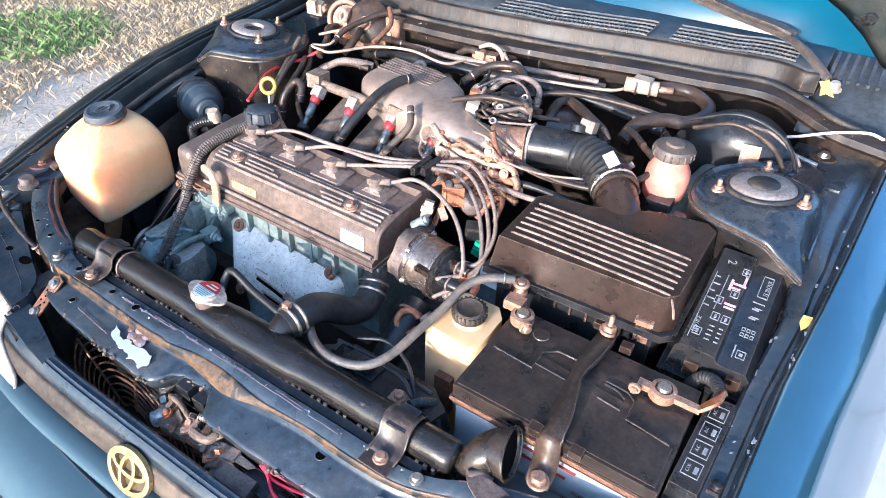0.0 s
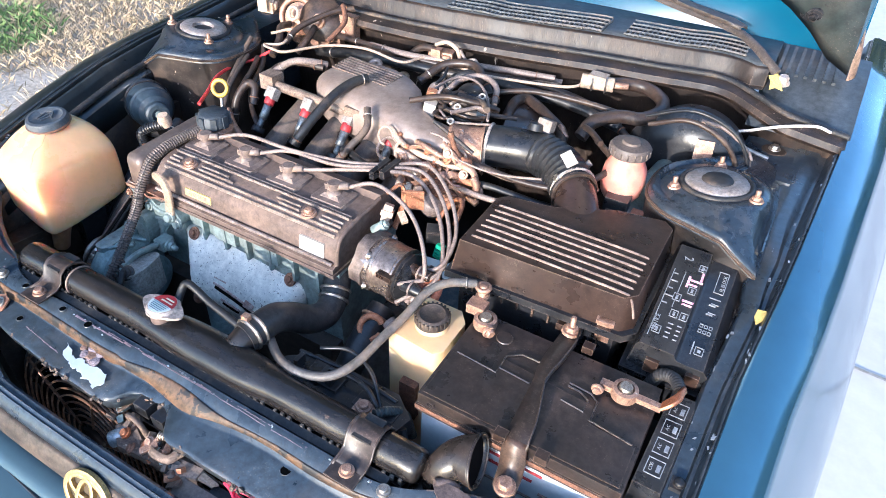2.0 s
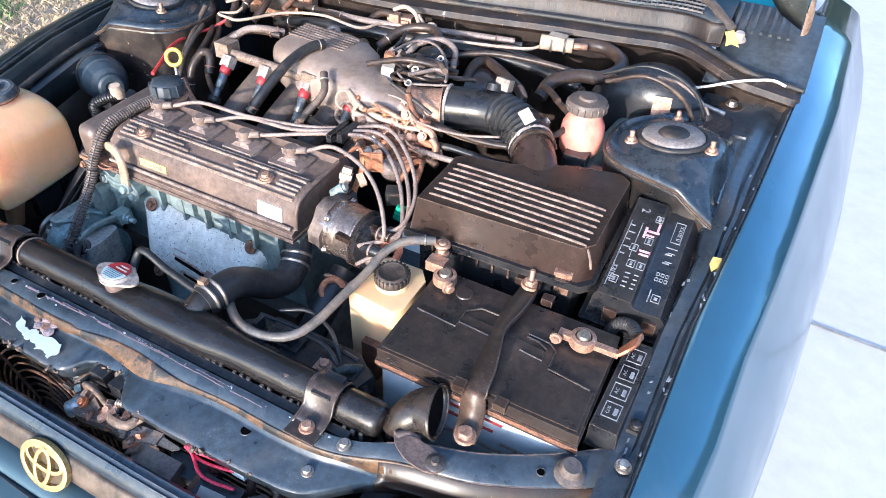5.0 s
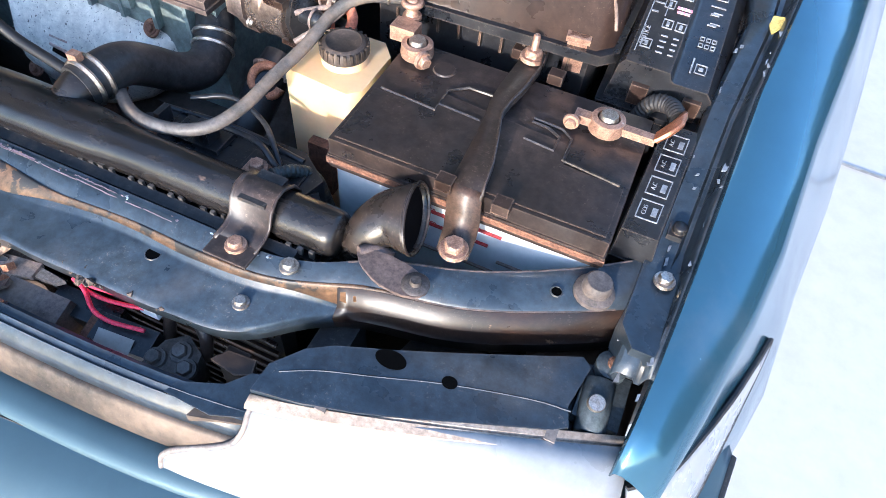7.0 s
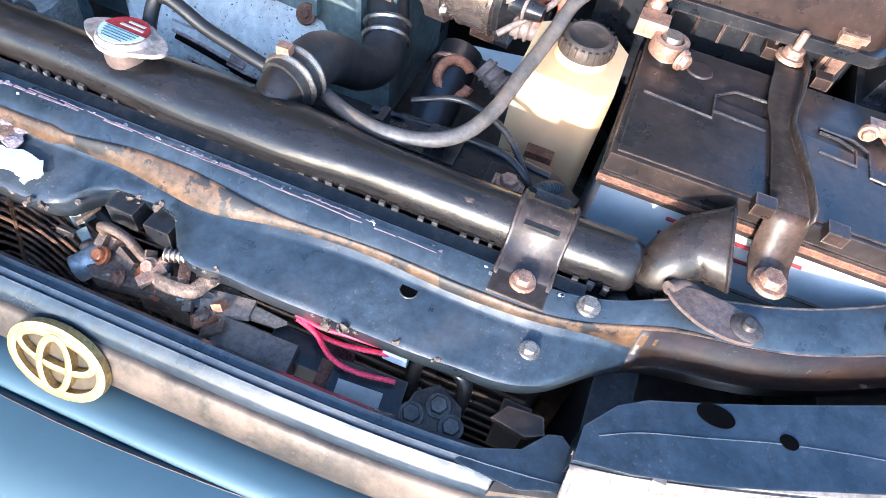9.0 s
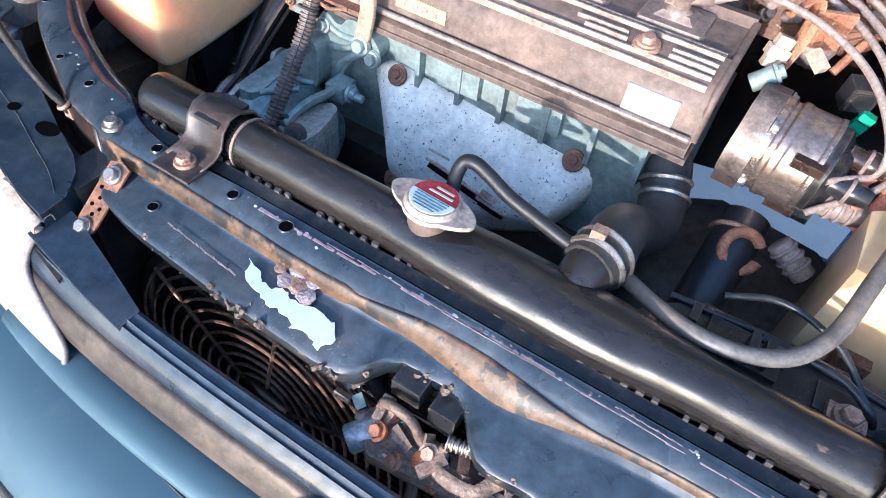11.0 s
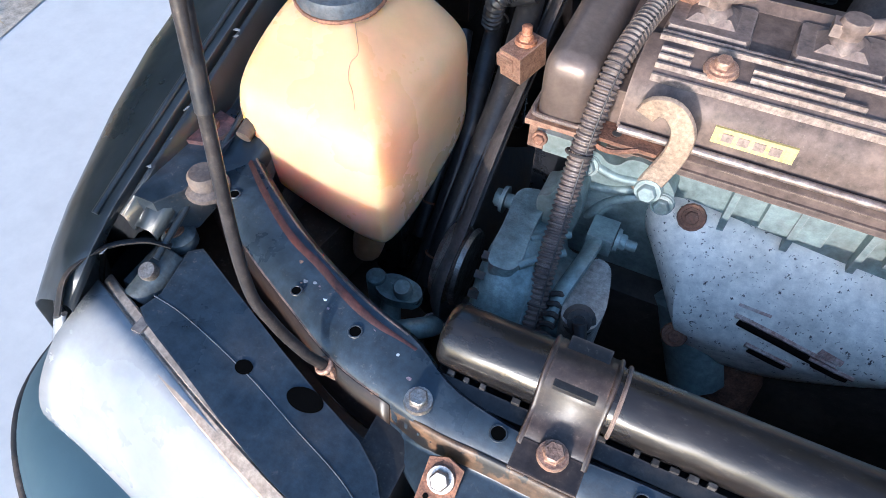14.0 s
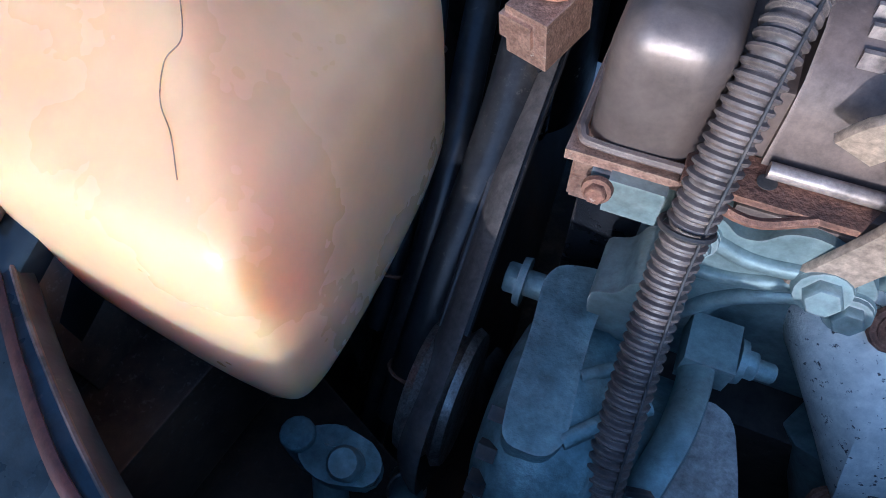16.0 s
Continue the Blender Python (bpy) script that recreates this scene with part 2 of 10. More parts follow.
LENS = surf("clouded_lens", (0.36, 0.36, 0.365), (0.26, 0.275, 0.295), 0.24, scale=11, mottle=0.1, coat=0.3, bump=0.03, dust=(0.50, 0.43, 0.36), dust_amt=0.35)
# the sky's reflection is put into the blue base; the glass hardly mirrors
GLASS = surf("reflection_blue_glass", (0.012, 0.085, 0.15), (0.008, 0.05, 0.10), 0.22, ior=1.18, scale=3, coat=0.0, bump=0.0, mottle=0)
GUARD = surf("rusty_wire", (0.36, 0.20, 0.12), (0.12, 0.08, 0.06), 0.5, metal=0.5, scale=60)


# ---- shape helpers ----
def thing(name, base, label, category, group="", kind=""):
    """An Empty at the thing's base; its parts keep world coordinates."""
    e = new(name)
    e.location = base
    e.empty_display_size = 0.02
    return tagged(e, label, category, group, kind)


def part(name, bm, material, parent=None, label="", smooth=True, solid=0.0, angle=47):
    me = bpy.data.meshes.new(name)
    bmesh.ops.recalc_face_normals(bm, faces=bm.faces)
    if smooth:
        for fc in bm.faces:
            fc.smooth = True
        for ed in bm.edges:
            if len(ed.link_faces) == 2 and ed.calc_face_angle(0) > radians(angle):
                ed.smooth = False
    bm.to_mesh(me)
    bm.free()
    me.materials.append(material)
    ob = new(name, me)
    if parent:
        ob.parent = parent
        if parent.type == "EMPTY":
            ob.matrix_parent_inverse = Matrix.Translation(-parent.location)
    if label:
        ob["label"] = label
    if solid:
        s = ob.modifiers.new("thickness", "SOLIDIFY")
        s.thickness, s.offset = solid, 0
    return ob


def single(name, bm, material, label, category, kind="", group="", **k):
    return tagged(part(name, bm, material, None, **k), label, category, group, kind)


def join(*bms):
    out = bms[0]
    for b in bms[1:]:
        me = bpy.data.meshes.new("tmp")
        b.to_mesh(me)
        b.free()
        out.from_mesh(me)
        bpy.data.meshes.remove(me)
    return out


def moved(bm, m):
    bm.transform(m)
    return bm


def bevelled(bm, b, seg=2):
    if b:
        es = [e for e in bm.edges if len(e.link_faces) == 2 and e.calc_face_angle(0) > radians(25)]
        bmesh.ops.bevel(bm, geom=es, offset=b, segments=seg, affect="EDGES", profile=0.5, clamp_overlap=True)
    return bm


def box(x0, x1, y0, y1, z0, z1, b=0.003, m=None, taper=0.0, seg=2):
    """A box with rounded edges; taper draws its top in."""
    bm = bmesh.new()
    t = taper
    lo = [bm.verts.new(p) for p in ((x0, y0, z0), (x1, y0, z0), (x1, y1, z0), (x0, y1, z0))]
    hi = [bm.verts.new(p) for p in ((x0 + t, y0 + t, z1), (x1 - t, y0 + t, z1), (x1 - t, y1 - t, z1), (x0 + t, y1 - t, z1))]
    bm.faces.new(lo[::-1]), bm.faces.new(hi)
    for i in range(4):
        bm.faces.new((lo[i], lo[(i + 1) % 4], hi[(i + 1) % 4], hi[i]))
    bevelled(bm, b, seg)
    return moved(bm, m) if m else bm


def prism(pts, z0, z1, b=0.002, m=None, shrink=0.0):
    """A flat outline (x, y) raised from z0 to z1."""
    bm = bmesh.new()
    cx, cy = sum(p[0] for p in pts) / len(pts), sum(p[1] for p in pts) / len(pts)
    k = 1 - shrink
    lo = [bm.verts.new((x, y, z0)) for x, y in pts]
    hi = [bm.verts.new((cx + (x - cx) * k, cy + (y - cy) * k, z1)) for x, y in pts]
    bm.faces.new(lo[::-1]), bm.faces.new(hi)
    n = len(pts)
    for i in range(n):
        bm.faces.new((lo[i], lo[(i + 1) % n], hi[(i + 1) % n], hi[i]))
    bevelled(bm, b)
    return moved(bm, m) if m else bm


def along_x(pts, x0, x1, b=0.002):
    """A cross-section (y, z) drawn along x."""
    return prism(pts, x0, x1, b, Matrix(((0, 0, 1, 0), (1, 0, 0, 0), (0, 1, 0, 0), (0, 0, 0, 1))))


def along_y(pts, y0, y1, b=0.002):
    """A cross-section (x, z) drawn along y."""
    return prism(pts, y0, y1, b, Matrix(((1, 0, 0, 0), (0, 0, 1, 0), (0, 1, 0, 0), (0, 0, 0, 1))))


def rounded(pts, n=2):
    """An outline with its corners cut into soft rounds."""
    for _ in range(n):
        out = []
        for i, (x, y) in enumerate(pts):
            u, v = pts[(i + 1) % len(pts)]
            out += [(x * 0.8 + u * 0.2, y * 0.8 + v * 0.2), (x * 0.2 + u * 0.8, y * 0.2 + v * 0.8)]
        pts = out
    return pts


def turn_to(loc, axis):
    return Matrix.Translation(loc) @ Vector(axis).to_track_quat("Z", "Y").to_matrix().to_4x4()


def lathe(profile, loc=(0, 0, 0), axis=(0, 0, 1), n=24):
    """(radius, height) pairs turned round an axis; closed where a radius is 0."""
    bm = bmesh.new()
    rings = []
    for r, h in profile:
        if r < 1e-6:
            rings.append([bm.verts.new((0, 0, h))])
        else:
            rings.append([bm.verts.new((r * math.cos(6.28318 * i / n), r * math.sin(6.28318 * i / n), h)) for i in range(n)])
    for a, c in zip(rings, rings[1:]):
        for i in range(n):
            j = (i + 1) % n
            q = [a[i % len(a)], a[j % len(a)], c[j % len(c)], c[i % len(c)]]
            q = list(dict.fromkeys(q))
            if len(q) > 2:
                bm.faces.new(q)
    for ring in (rings[0], rings[-1]):
        if len(ring) > 2:
            bm.faces.new(ring)
    return moved(bm, turn_to(loc, axis))


def cyl(p0, p1, r, n=16, b=0.001):
    p0, p1 = Vector(p0), Vector(p1)
    h = (p1 - p0).length
    b = min(b, r * 0.4, h * 0.4)
    return lathe([(0, 0), (r - b, 0), (r, b), (r, h - b), (r - b, h), (0, h)], p0, p1 - p0, n)


def torus(loc, R, r, axis=(0, 0, 1), n=28, k=8, a0=0.0, a1=360.0, sx=1.0):
    bm = bmesh.new()
    closed = a1 - a0 >= 359.9
    rings = []
    for i in range(n if closed else n + 1):
        a = radians(a0 + (a1 - a0) * i / n)
        rings.append([bm.verts.new(((R + r * math.cos(6.28318 * j / k)) * math.cos(a) * sx, (R + r * math.cos(6.28318 * j / k)) * math.sin(a), r * math.sin(6.28318 * j / k))) for j in range(k)])
    for i in range(len(rings) if closed else len(rings) - 1):
        a, c = rings[i], rings[(i + 1) % len(rings)]
        for j in range(k):
            bm.faces.new((a[j], a[(j + 1) % k], c[(j + 1) % k], c[j]))
    if not closed:
        bm.faces.new(rings[0]), bm.faces.new(rings[-1])
    return moved(bm, turn_to(loc, axis))


def spline(pts, per=8):
    p = [Vector(q) for q in pts]
    if len(p) == 2:
        return [p[0].lerp(p[1], i / per) for i in range(per + 1)]
    p = [p[0] * 2 - p[1], *p, p[-1] * 2 - p[-2]]
    out = []
    for i in range(1, len(p) - 2):
        a, b, c, d = p[i - 1:i + 3]
        for s in range(per):
            t = s / per
            out.append(0.5 * (2 * b + (c - a) * t + (2 * a - 5 * b + 4 * c - d) * t * t + (3 * b - a - 3 * c + d) * t ** 3))
    out.append(p[-2])
    return out


def tube(pts, r, n=10, per=8, pitch=0.0, depth=0.18, r1=None, flat=1.0):
    """A hose or wire along a smooth line; pitch gives a corrugated one."""
    line = spline(pts, per)
    if pitch:
        total = sum((b - a).length for a, b in zip(line, line[1:]))
        steps = int(total / pitch * 4)
        acc, dense, k = 0.0, [], 0
        cum = [0.0]
        for a, b in zip(line, line[1:]):
            cum.append(cum[-1] + (b - a).length)
        for i in range(steps + 1):
            d = total * i / steps
            while k < len(cum) - 2 and cum[k + 1] < d:
                k += 1
            dense.append(line[k].lerp(line[k + 1], (d - cum[k]) / max(cum[k + 1] - cum[k], 1e-9)))
        line = dense
    bm = bmesh.new()
    rings, up = [], None
    for i, p in enumerate(line):
        d = (line[min(i + 1, len(line) - 1)] - line[max(i - 1, 0)]).normalized()
        if up is None:
            up = d.orthogonal().normalized()
        up = (up - d * up.dot(d)).normalized()
        side = d.cross(up)
        rad = r if r1 is None else r + (r1 - r) * i / (len(line) - 1)
        if pitch:
            rad *= (1, 1, 1 - depth, 1 - depth)[i % 4]
        rings.append([bm.verts.new(p + (up * math.cos(6.28318 * j / n) + side * math.sin(6.28318 * j / n) * flat) * rad) for j in range(n)])
    for a, c in zip(rings, rings[1:]):
        for j in range(n):
            bm.faces.new((a[j], a[(j + 1) % n], c[(j + 1) % n], c[j]))
    bm.faces.new(rings[0]), bm.faces.new(rings[-1])
    return bm


def loft(sections, closed=False, caps=False):
    """A skin through rows of points."""
    bm = bmesh.new()
    rows = [[bm.verts.new(p) for p in s] for s in sections]
    n = len(rows[0])
    for a, c in zip(rows, rows[1:]):
        for j in range(n if closed else n - 1):
            bm.faces.new((a[j], a[(j + 1) % n], c[(j + 1) % n], c[j]))
    if caps:
        bm.faces.new(rows[0]), bm.faces.new(rows[-1])
    return bm


def subdivided(ob, levels=2):
    s = ob.modifiers.new("round", "SUBSURF")
    s.levels = s.render_levels = levels
    return ob


def hexbolt(loc, axis=(0, 0, 1), s=0.006, washer=True):
    b = lathe([(0, 0), (s, 0), (s, s * 0.9), (s * 0.85, s * 1.05), (0, s * 1.05)], loc, axis, 6)
    return join(b, lathe([(0, -0.001), (s * 1.45, -0.001), (s * 1.35, s * 0.3), (0, s * 0.3)], loc, axis, 16)) if washer else b


def mirror_x(pts):
    return [(-x, *r) for x, *r in pts]


def plate(pts, z, t=0.002, b=0.0006, m=None):
    return prism(pts, z - t, z, b, m)


def lettering(text, size, m, material, parent, name="lettering"):
    cu = bpy.data.curves.new(name, "FONT")
    cu.body, cu.size, cu.extrude, cu.align_x, cu.align_y = text, size, 0.0002, "CENTER", "CENTER"
    tmp = bpy.data.objects.new(name, cu)
    me = bpy.data.meshes.new_from_object(tmp)
    bpy.data.objects.remove(tmp)
    me.materials.clear()
    me.materials.append(material)
    me.transform(m)
    ob = new(name, me)
    ob.parent = parent
    if parent.type == "EMPTY":
        ob.matrix_parent_inverse = Matrix.Translation(-parent.location)
    return ob


# ---- ground ----
def ground():
    n = 24
    xs = [-60 + 120 * i / n for i in range(n + 1)]
    rows = [[(x, y, 0.0) for x in xs] for y in xs]
    single("ground", loft(rows), CONCRETE, "pale sunlit concrete yard under the car", "ground", "structure", smooth=False)
    # a dark expansion joint that has opened a little
    pts = [(0.75, 1.43), (0.98, 1.41), (1.17, 1.40), (1.6, 1.43), (2.4, 1.40), (4.0, 1.46)]
    crack = surf("joint_dirt", (0.42, 0.38, 0.33), (0.34, 0.31, 0.27), 0.9, scale=20)
    rows = [[(x, y - 0.006, 0.004), (x, y + 0.006, 0.004)] for x, y in pts]
    single("ground_joint", loft(rows), crack, "narrow dirty joint in the concrete", "joint", "structure")
    rnd = random.Random(4)
    sand = surf("sandy_verge", (0.54, 0.46, 0.37), (0.46, 0.38, 0.29), 0.9, scale=8, spot=(0.5, 0.44, 0.36), spot_at=0.68, spot_scale=30, bump=0.3)
    edge = [[(-2.05 - 0.18 * math.sin(y * 2.3) - 0.12 * math.sin(y * 5.1 + 1) - d, y, 0.004) for d in (0, 0.6, 3, 12)] for y in [-1 + 0.25 * i for i in range(60)]]
    single("verge", loft(edge), sand, "sandy verge beside the concrete", "verge", "structure", smooth=False)
    for name, mat_, count, area, label in (
            ("dry_grass", GRASS, 110000, None, "dry straw-coloured grass along the yard's edge"),
            ("green_grass", GREEN, 1700, (-3.30, 1.45, 0.40), "small tuft of green grass among dry straw")):
        vs, fs = [], []
        for _ in range(count):
            if area:
                a, r = rnd.random() * 6.283, area[2] * math.sqrt(rnd.random())
                x, y = area[0] + r * math.cos(a), area[1] + r * math.sin(a)
                h = rnd.uniform(0.02, 0.075)
            else:
                x, y = rnd.uniform(-6.0, -2.15), rnd.uniform(0.2, 5.5)
                edge = -2.35 - 0.35 * math.sin(y * 2.1) - 0.2 * math.sin(y * 5.3 + 1)
                if x > edge and rnd.random() < 0.9:
                    continue
                h = rnd.uniform(0.008, 0.055)
            a, w, l = rnd.random() * 6.283, rnd.uniform(0.0007, 0.0017), rnd.uniform(0.3, 1.4) * h
            dx, dy = math.cos(a), math.sin(a)
            k = len(vs)
            vs += [(x - dy * w, y + dx * w, 0), (x + dy * w, y - dx * w, 0), (x + dx * l * 0.5, y + dy * l * 0.5, h * 0.75), (x + dx * l, y + dy * l, h)]
            fs += [(k, k + 1, k + 2), (k, k + 2, k + 3)]
        me = bpy.data.meshes.new(name)
        me.from_pydata(vs, [], fs)
        me.materials.append(mat_)
        tagged(new(name, me), label, "grass", "", "stuff")


ground()


def hedge():
    """Unseen dark bushes round the yard's far sides, added for the wings' reflections."""
    rnd = random.Random(2)
    leafy = surf("far_bushes", (0.035, 0.055, 0.022), (0.055, 0.07, 0.03), 0.8, scale=1.5, mottle=0.5, bump=0.0)
    vs, fs = [], []
    for k in range(19000):
        t = k / 14000
        if t >= 1.0:
            x, y = 15.0 + rnd.uniform(-1.0, 1.0), -6 + 36 * (t - 1.0) / 0.357
        elif t < 0.6:
            x, y = -8.5 + rnd.uniform(-1.0, 1.0), -5 + 31 * t / 0.6
        else:
            x, y = -13 + 45 * (t - 0.6) / 0.4, 26 + rnd.uniform(-1.2, 1.2)
        top = (9.5 if t < 0.6 else 6.5 if t < 1.0 else 5.0) + 1.4 * math.sin(t * 37) + 0.9 * math.sin(t * 91)
        z, r = rnd.random() ** 0.9 * top, rnd.uniform(0.35, 0.8)
        a, b = rnd.random() * 6.28, rnd.uniform(-0.9, 0.9)
        u = Vector((math.cos(a), math.sin(a), 0)) * r
        v = Vector((-math.sin(a) * math.sin(b), math.cos(a) * math.sin(b), math.cos(b))) * r
        c, n = Vector((x, y, z + 0.2)), len(vs)
        vs += [c - u * 0.5 - v, c + u - v * 0.3, c + u * 0.3 + v, c - u + v * 0.4]
        fs.append((n, n + 1, n + 2, n + 3))
    me = bpy.data.meshes.new("unseen_hedge")
    me.from_pydata(vs, [], fs)
    me.materials.append(leafy)
    tagged(new("unseen_hedge", me), "unseen tall dark bushes, added for the wings to reflect", "bushes", "", "stuff")


hedge()

# ---- the car's body ----
car = thing("car", (0, 0.3, 0), "old dark blue saloon car with its bonnet propped open", "car")


def lerp_table(rows, y):
    if y <= rows[0][0]:
        return rows[0][1:]
    for a, b in zip(rows, rows[1:]):
        if y <= b[0]:
            t = (y - a[0]) / (b[0] - a[0])
            return tuple(u + (v - u) * t for u, v in zip(a[1:], b[1:]))
    return rows[-1][1:]


EDGE = [(-0.035, 0.575, 0.742), (0.015, 0.579, 0.768), (0.11, 0.584, 0.795), (0.28, 0.590, 0.842), (0.40, 0.602, 0.866), (0.51, 0.612, 0.877), (0.87, 0.640, 0.900), (1.35, 0.655, 0.915)]


def wing(s):
    """One front wing with its water channel, the apron below and the channel's paint chips. s: +1 or -1."""
    ys = [-0.035, 0.0, 0.03, 0.07, 0.11, 0.17, 0.23, 0.28, 0.34, 0.40, 0.46, 0.51, 0.6, 0.7, 0.8, 0.87, 1.0, 1.15, 1.35]
    outer, ledge = [], []
    for y in ys:
        x, z = lerp_table(EDGE, y)
        w = min(1.0, 0.60 + (y + 0.035) * 2.2)         # the wing is narrower at its front tip
        f = 1 + 0.12 * max(y, 0)
        prof = ((0.0, -0.004), (0.002, 0.002), (0.012, 0.003), (0.035, -0.003), (0.060, -0.012), (0.080, -0.025), (0.0865, -0.032), (0.0895, -0.040), (0.102, -0.080), (0.122, -0.14), (0.140, -0.21), (0.150, -0.29), (0.150, -0.40), (0.140, -0.50))
        if s > 0:                                      # the crease runs closer to the bonnet's edge here
            prof = ((0.0, -0.004), (0.002, 0.002), (0.010, 0.003), (0.026, -0.002), (0.042, -0.010), (0.056, -0.020), (0.061, -0.026), (0.064, -0.034), (0.082, -0.078), (0.108, -0.138), (0.130, -0.21), (0.146, -0.29), (0.150, -0.40), (0.140, -0.50))
        outer.append([(s * (x + dx * w * f), y, z + dz) for dx, dz in prof])
        d = 0.026 if y > 0.08 else 0.012
        q = 1.0 if y > 0.10 else 0.42
        if s > 0 and 0.10 < y < 0.52:                 # cut back beside the fuse box
            q = 0.52 if y < 0.44 else 0.72
        ledge.append([(s * (x + dx * q), y, z + dz) for dx, dz in ((-0.062, -d - 0.05 * q * q), (-0.060, -d - 0.004), (-0.054, -d), (-0.026, -d), (-0.020, -d - 0.006), (-0.012, -d - 0.006), (-0.007, -d + 0.006), (-0.004, -0.006), (-0.001, -0.004))])
    o = part("front_wing", loft(outer), BODY if s > 0 else WING_DIMMED, car, "blue metallic front wing, dusty" if s > 0 else "front wing in paint dimmed for its dark reflections, with worn edge", solid=0.0012)
    part("wing_channel", loft(ledge[2:]), BAY if s > 0 else WING_DIMMED, o, "dark channel with chipped paint", solid=0.0014)
    ap = []
    for y in (0.10, 0.2, 0.35, 0.5, 0.7, 0.9):
        x, z = lerp_table(EDGE, y)
        i = 0.034 if s > 0 and y < 0.45 else 0.060
        ap.append([(s * (x - i), y, z - 0.04), (s * (x - i - 0.004), y, z - 0.14), (s * (x - 0.10), y, z - 0.25), (s * (x - 0.16), y, 0.40), (s * (x - 0.2), y, 0.25)])
    part("inner_wing", loft(ap), BAY_DIRTY, car, "grimy dark inner wing panel", solid=0.002)
    # rubber seal along the channel
    line = [(s * (lerp_table(EDGE, y)[0] - 0.045), y, lerp_table(EDGE, y)[1] - 0.018) for y in (0.12, 0.25, 0.4, 0.55, 0.7, 0.86)]
    if s < 0:
        part("seal", tube(line, 0.006, 8), SEAL, o)
        for dx, dz, r in ((0.010, 0.004, 0.0024), (-0.030, -0.024, 0.0026)):
            ridge = [(s * (lerp_table(EDGE, y)[0] + dx), y, lerp_table(EDGE, y)[1] + dz) for y in (0.02, 0.08, 0.16, 0.3, 0.45, 0.6, 0.8)]
            part("pressed_ridge", tube(ridge, r, 8, 5), WING_DIMMED, o)
    # blistered paint on the channel's edge
    rnd = random.Random(3 + s)
    bm = bmesh.new()
    for _ in range(38 if s > 0 else 12):
        y = rnd.uniform(0.0, 0.36) if rnd.random() < 0.75 else rnd.uniform(0.3, 0.8)
        x, z = lerp_table(EDGE, y)
        w, l = rnd.uniform(0.0005, 0.0016), rnd.uniform(0.001, 0.006 if s > 0 else 0.003)
        cx = s * (x - rnd.choice((0.004, 0.004, 0.018, 0.03)) + rnd.uniform(-0.002, 0.002))
        zz = z - (0.002 if abs(abs(cx) - x) < 0.01 else 0.024)
        v = [bm.verts.new((cx + rnd.uniform(-w, w) + a * w, y + b * l, zz + 0.001)) for a, b in ((-1, -1), (1, -0.6), (0.7, 1), (-0.8, 0.7))]
        bm.faces.new(v)
    tagged(part("paint_chip", bm, PRINT, o, "pale chips in the paint", smooth=False, solid=0.0005), kind="stuff")


for s in (1, -1):
    wing(s)


TOWER = surf("turret_paint", (0.012, 0.018, 0.027), (0.024, 0.032, 0.044), 0.25, dust=(0.13, 0.11, 0.10), dust_amt=0.30, scale=22, spot=(0.38, 0.30, 0.25), spot_at=0.745, spot_scale=120, coat=0.3, bump=0.15, wavy=0.35)


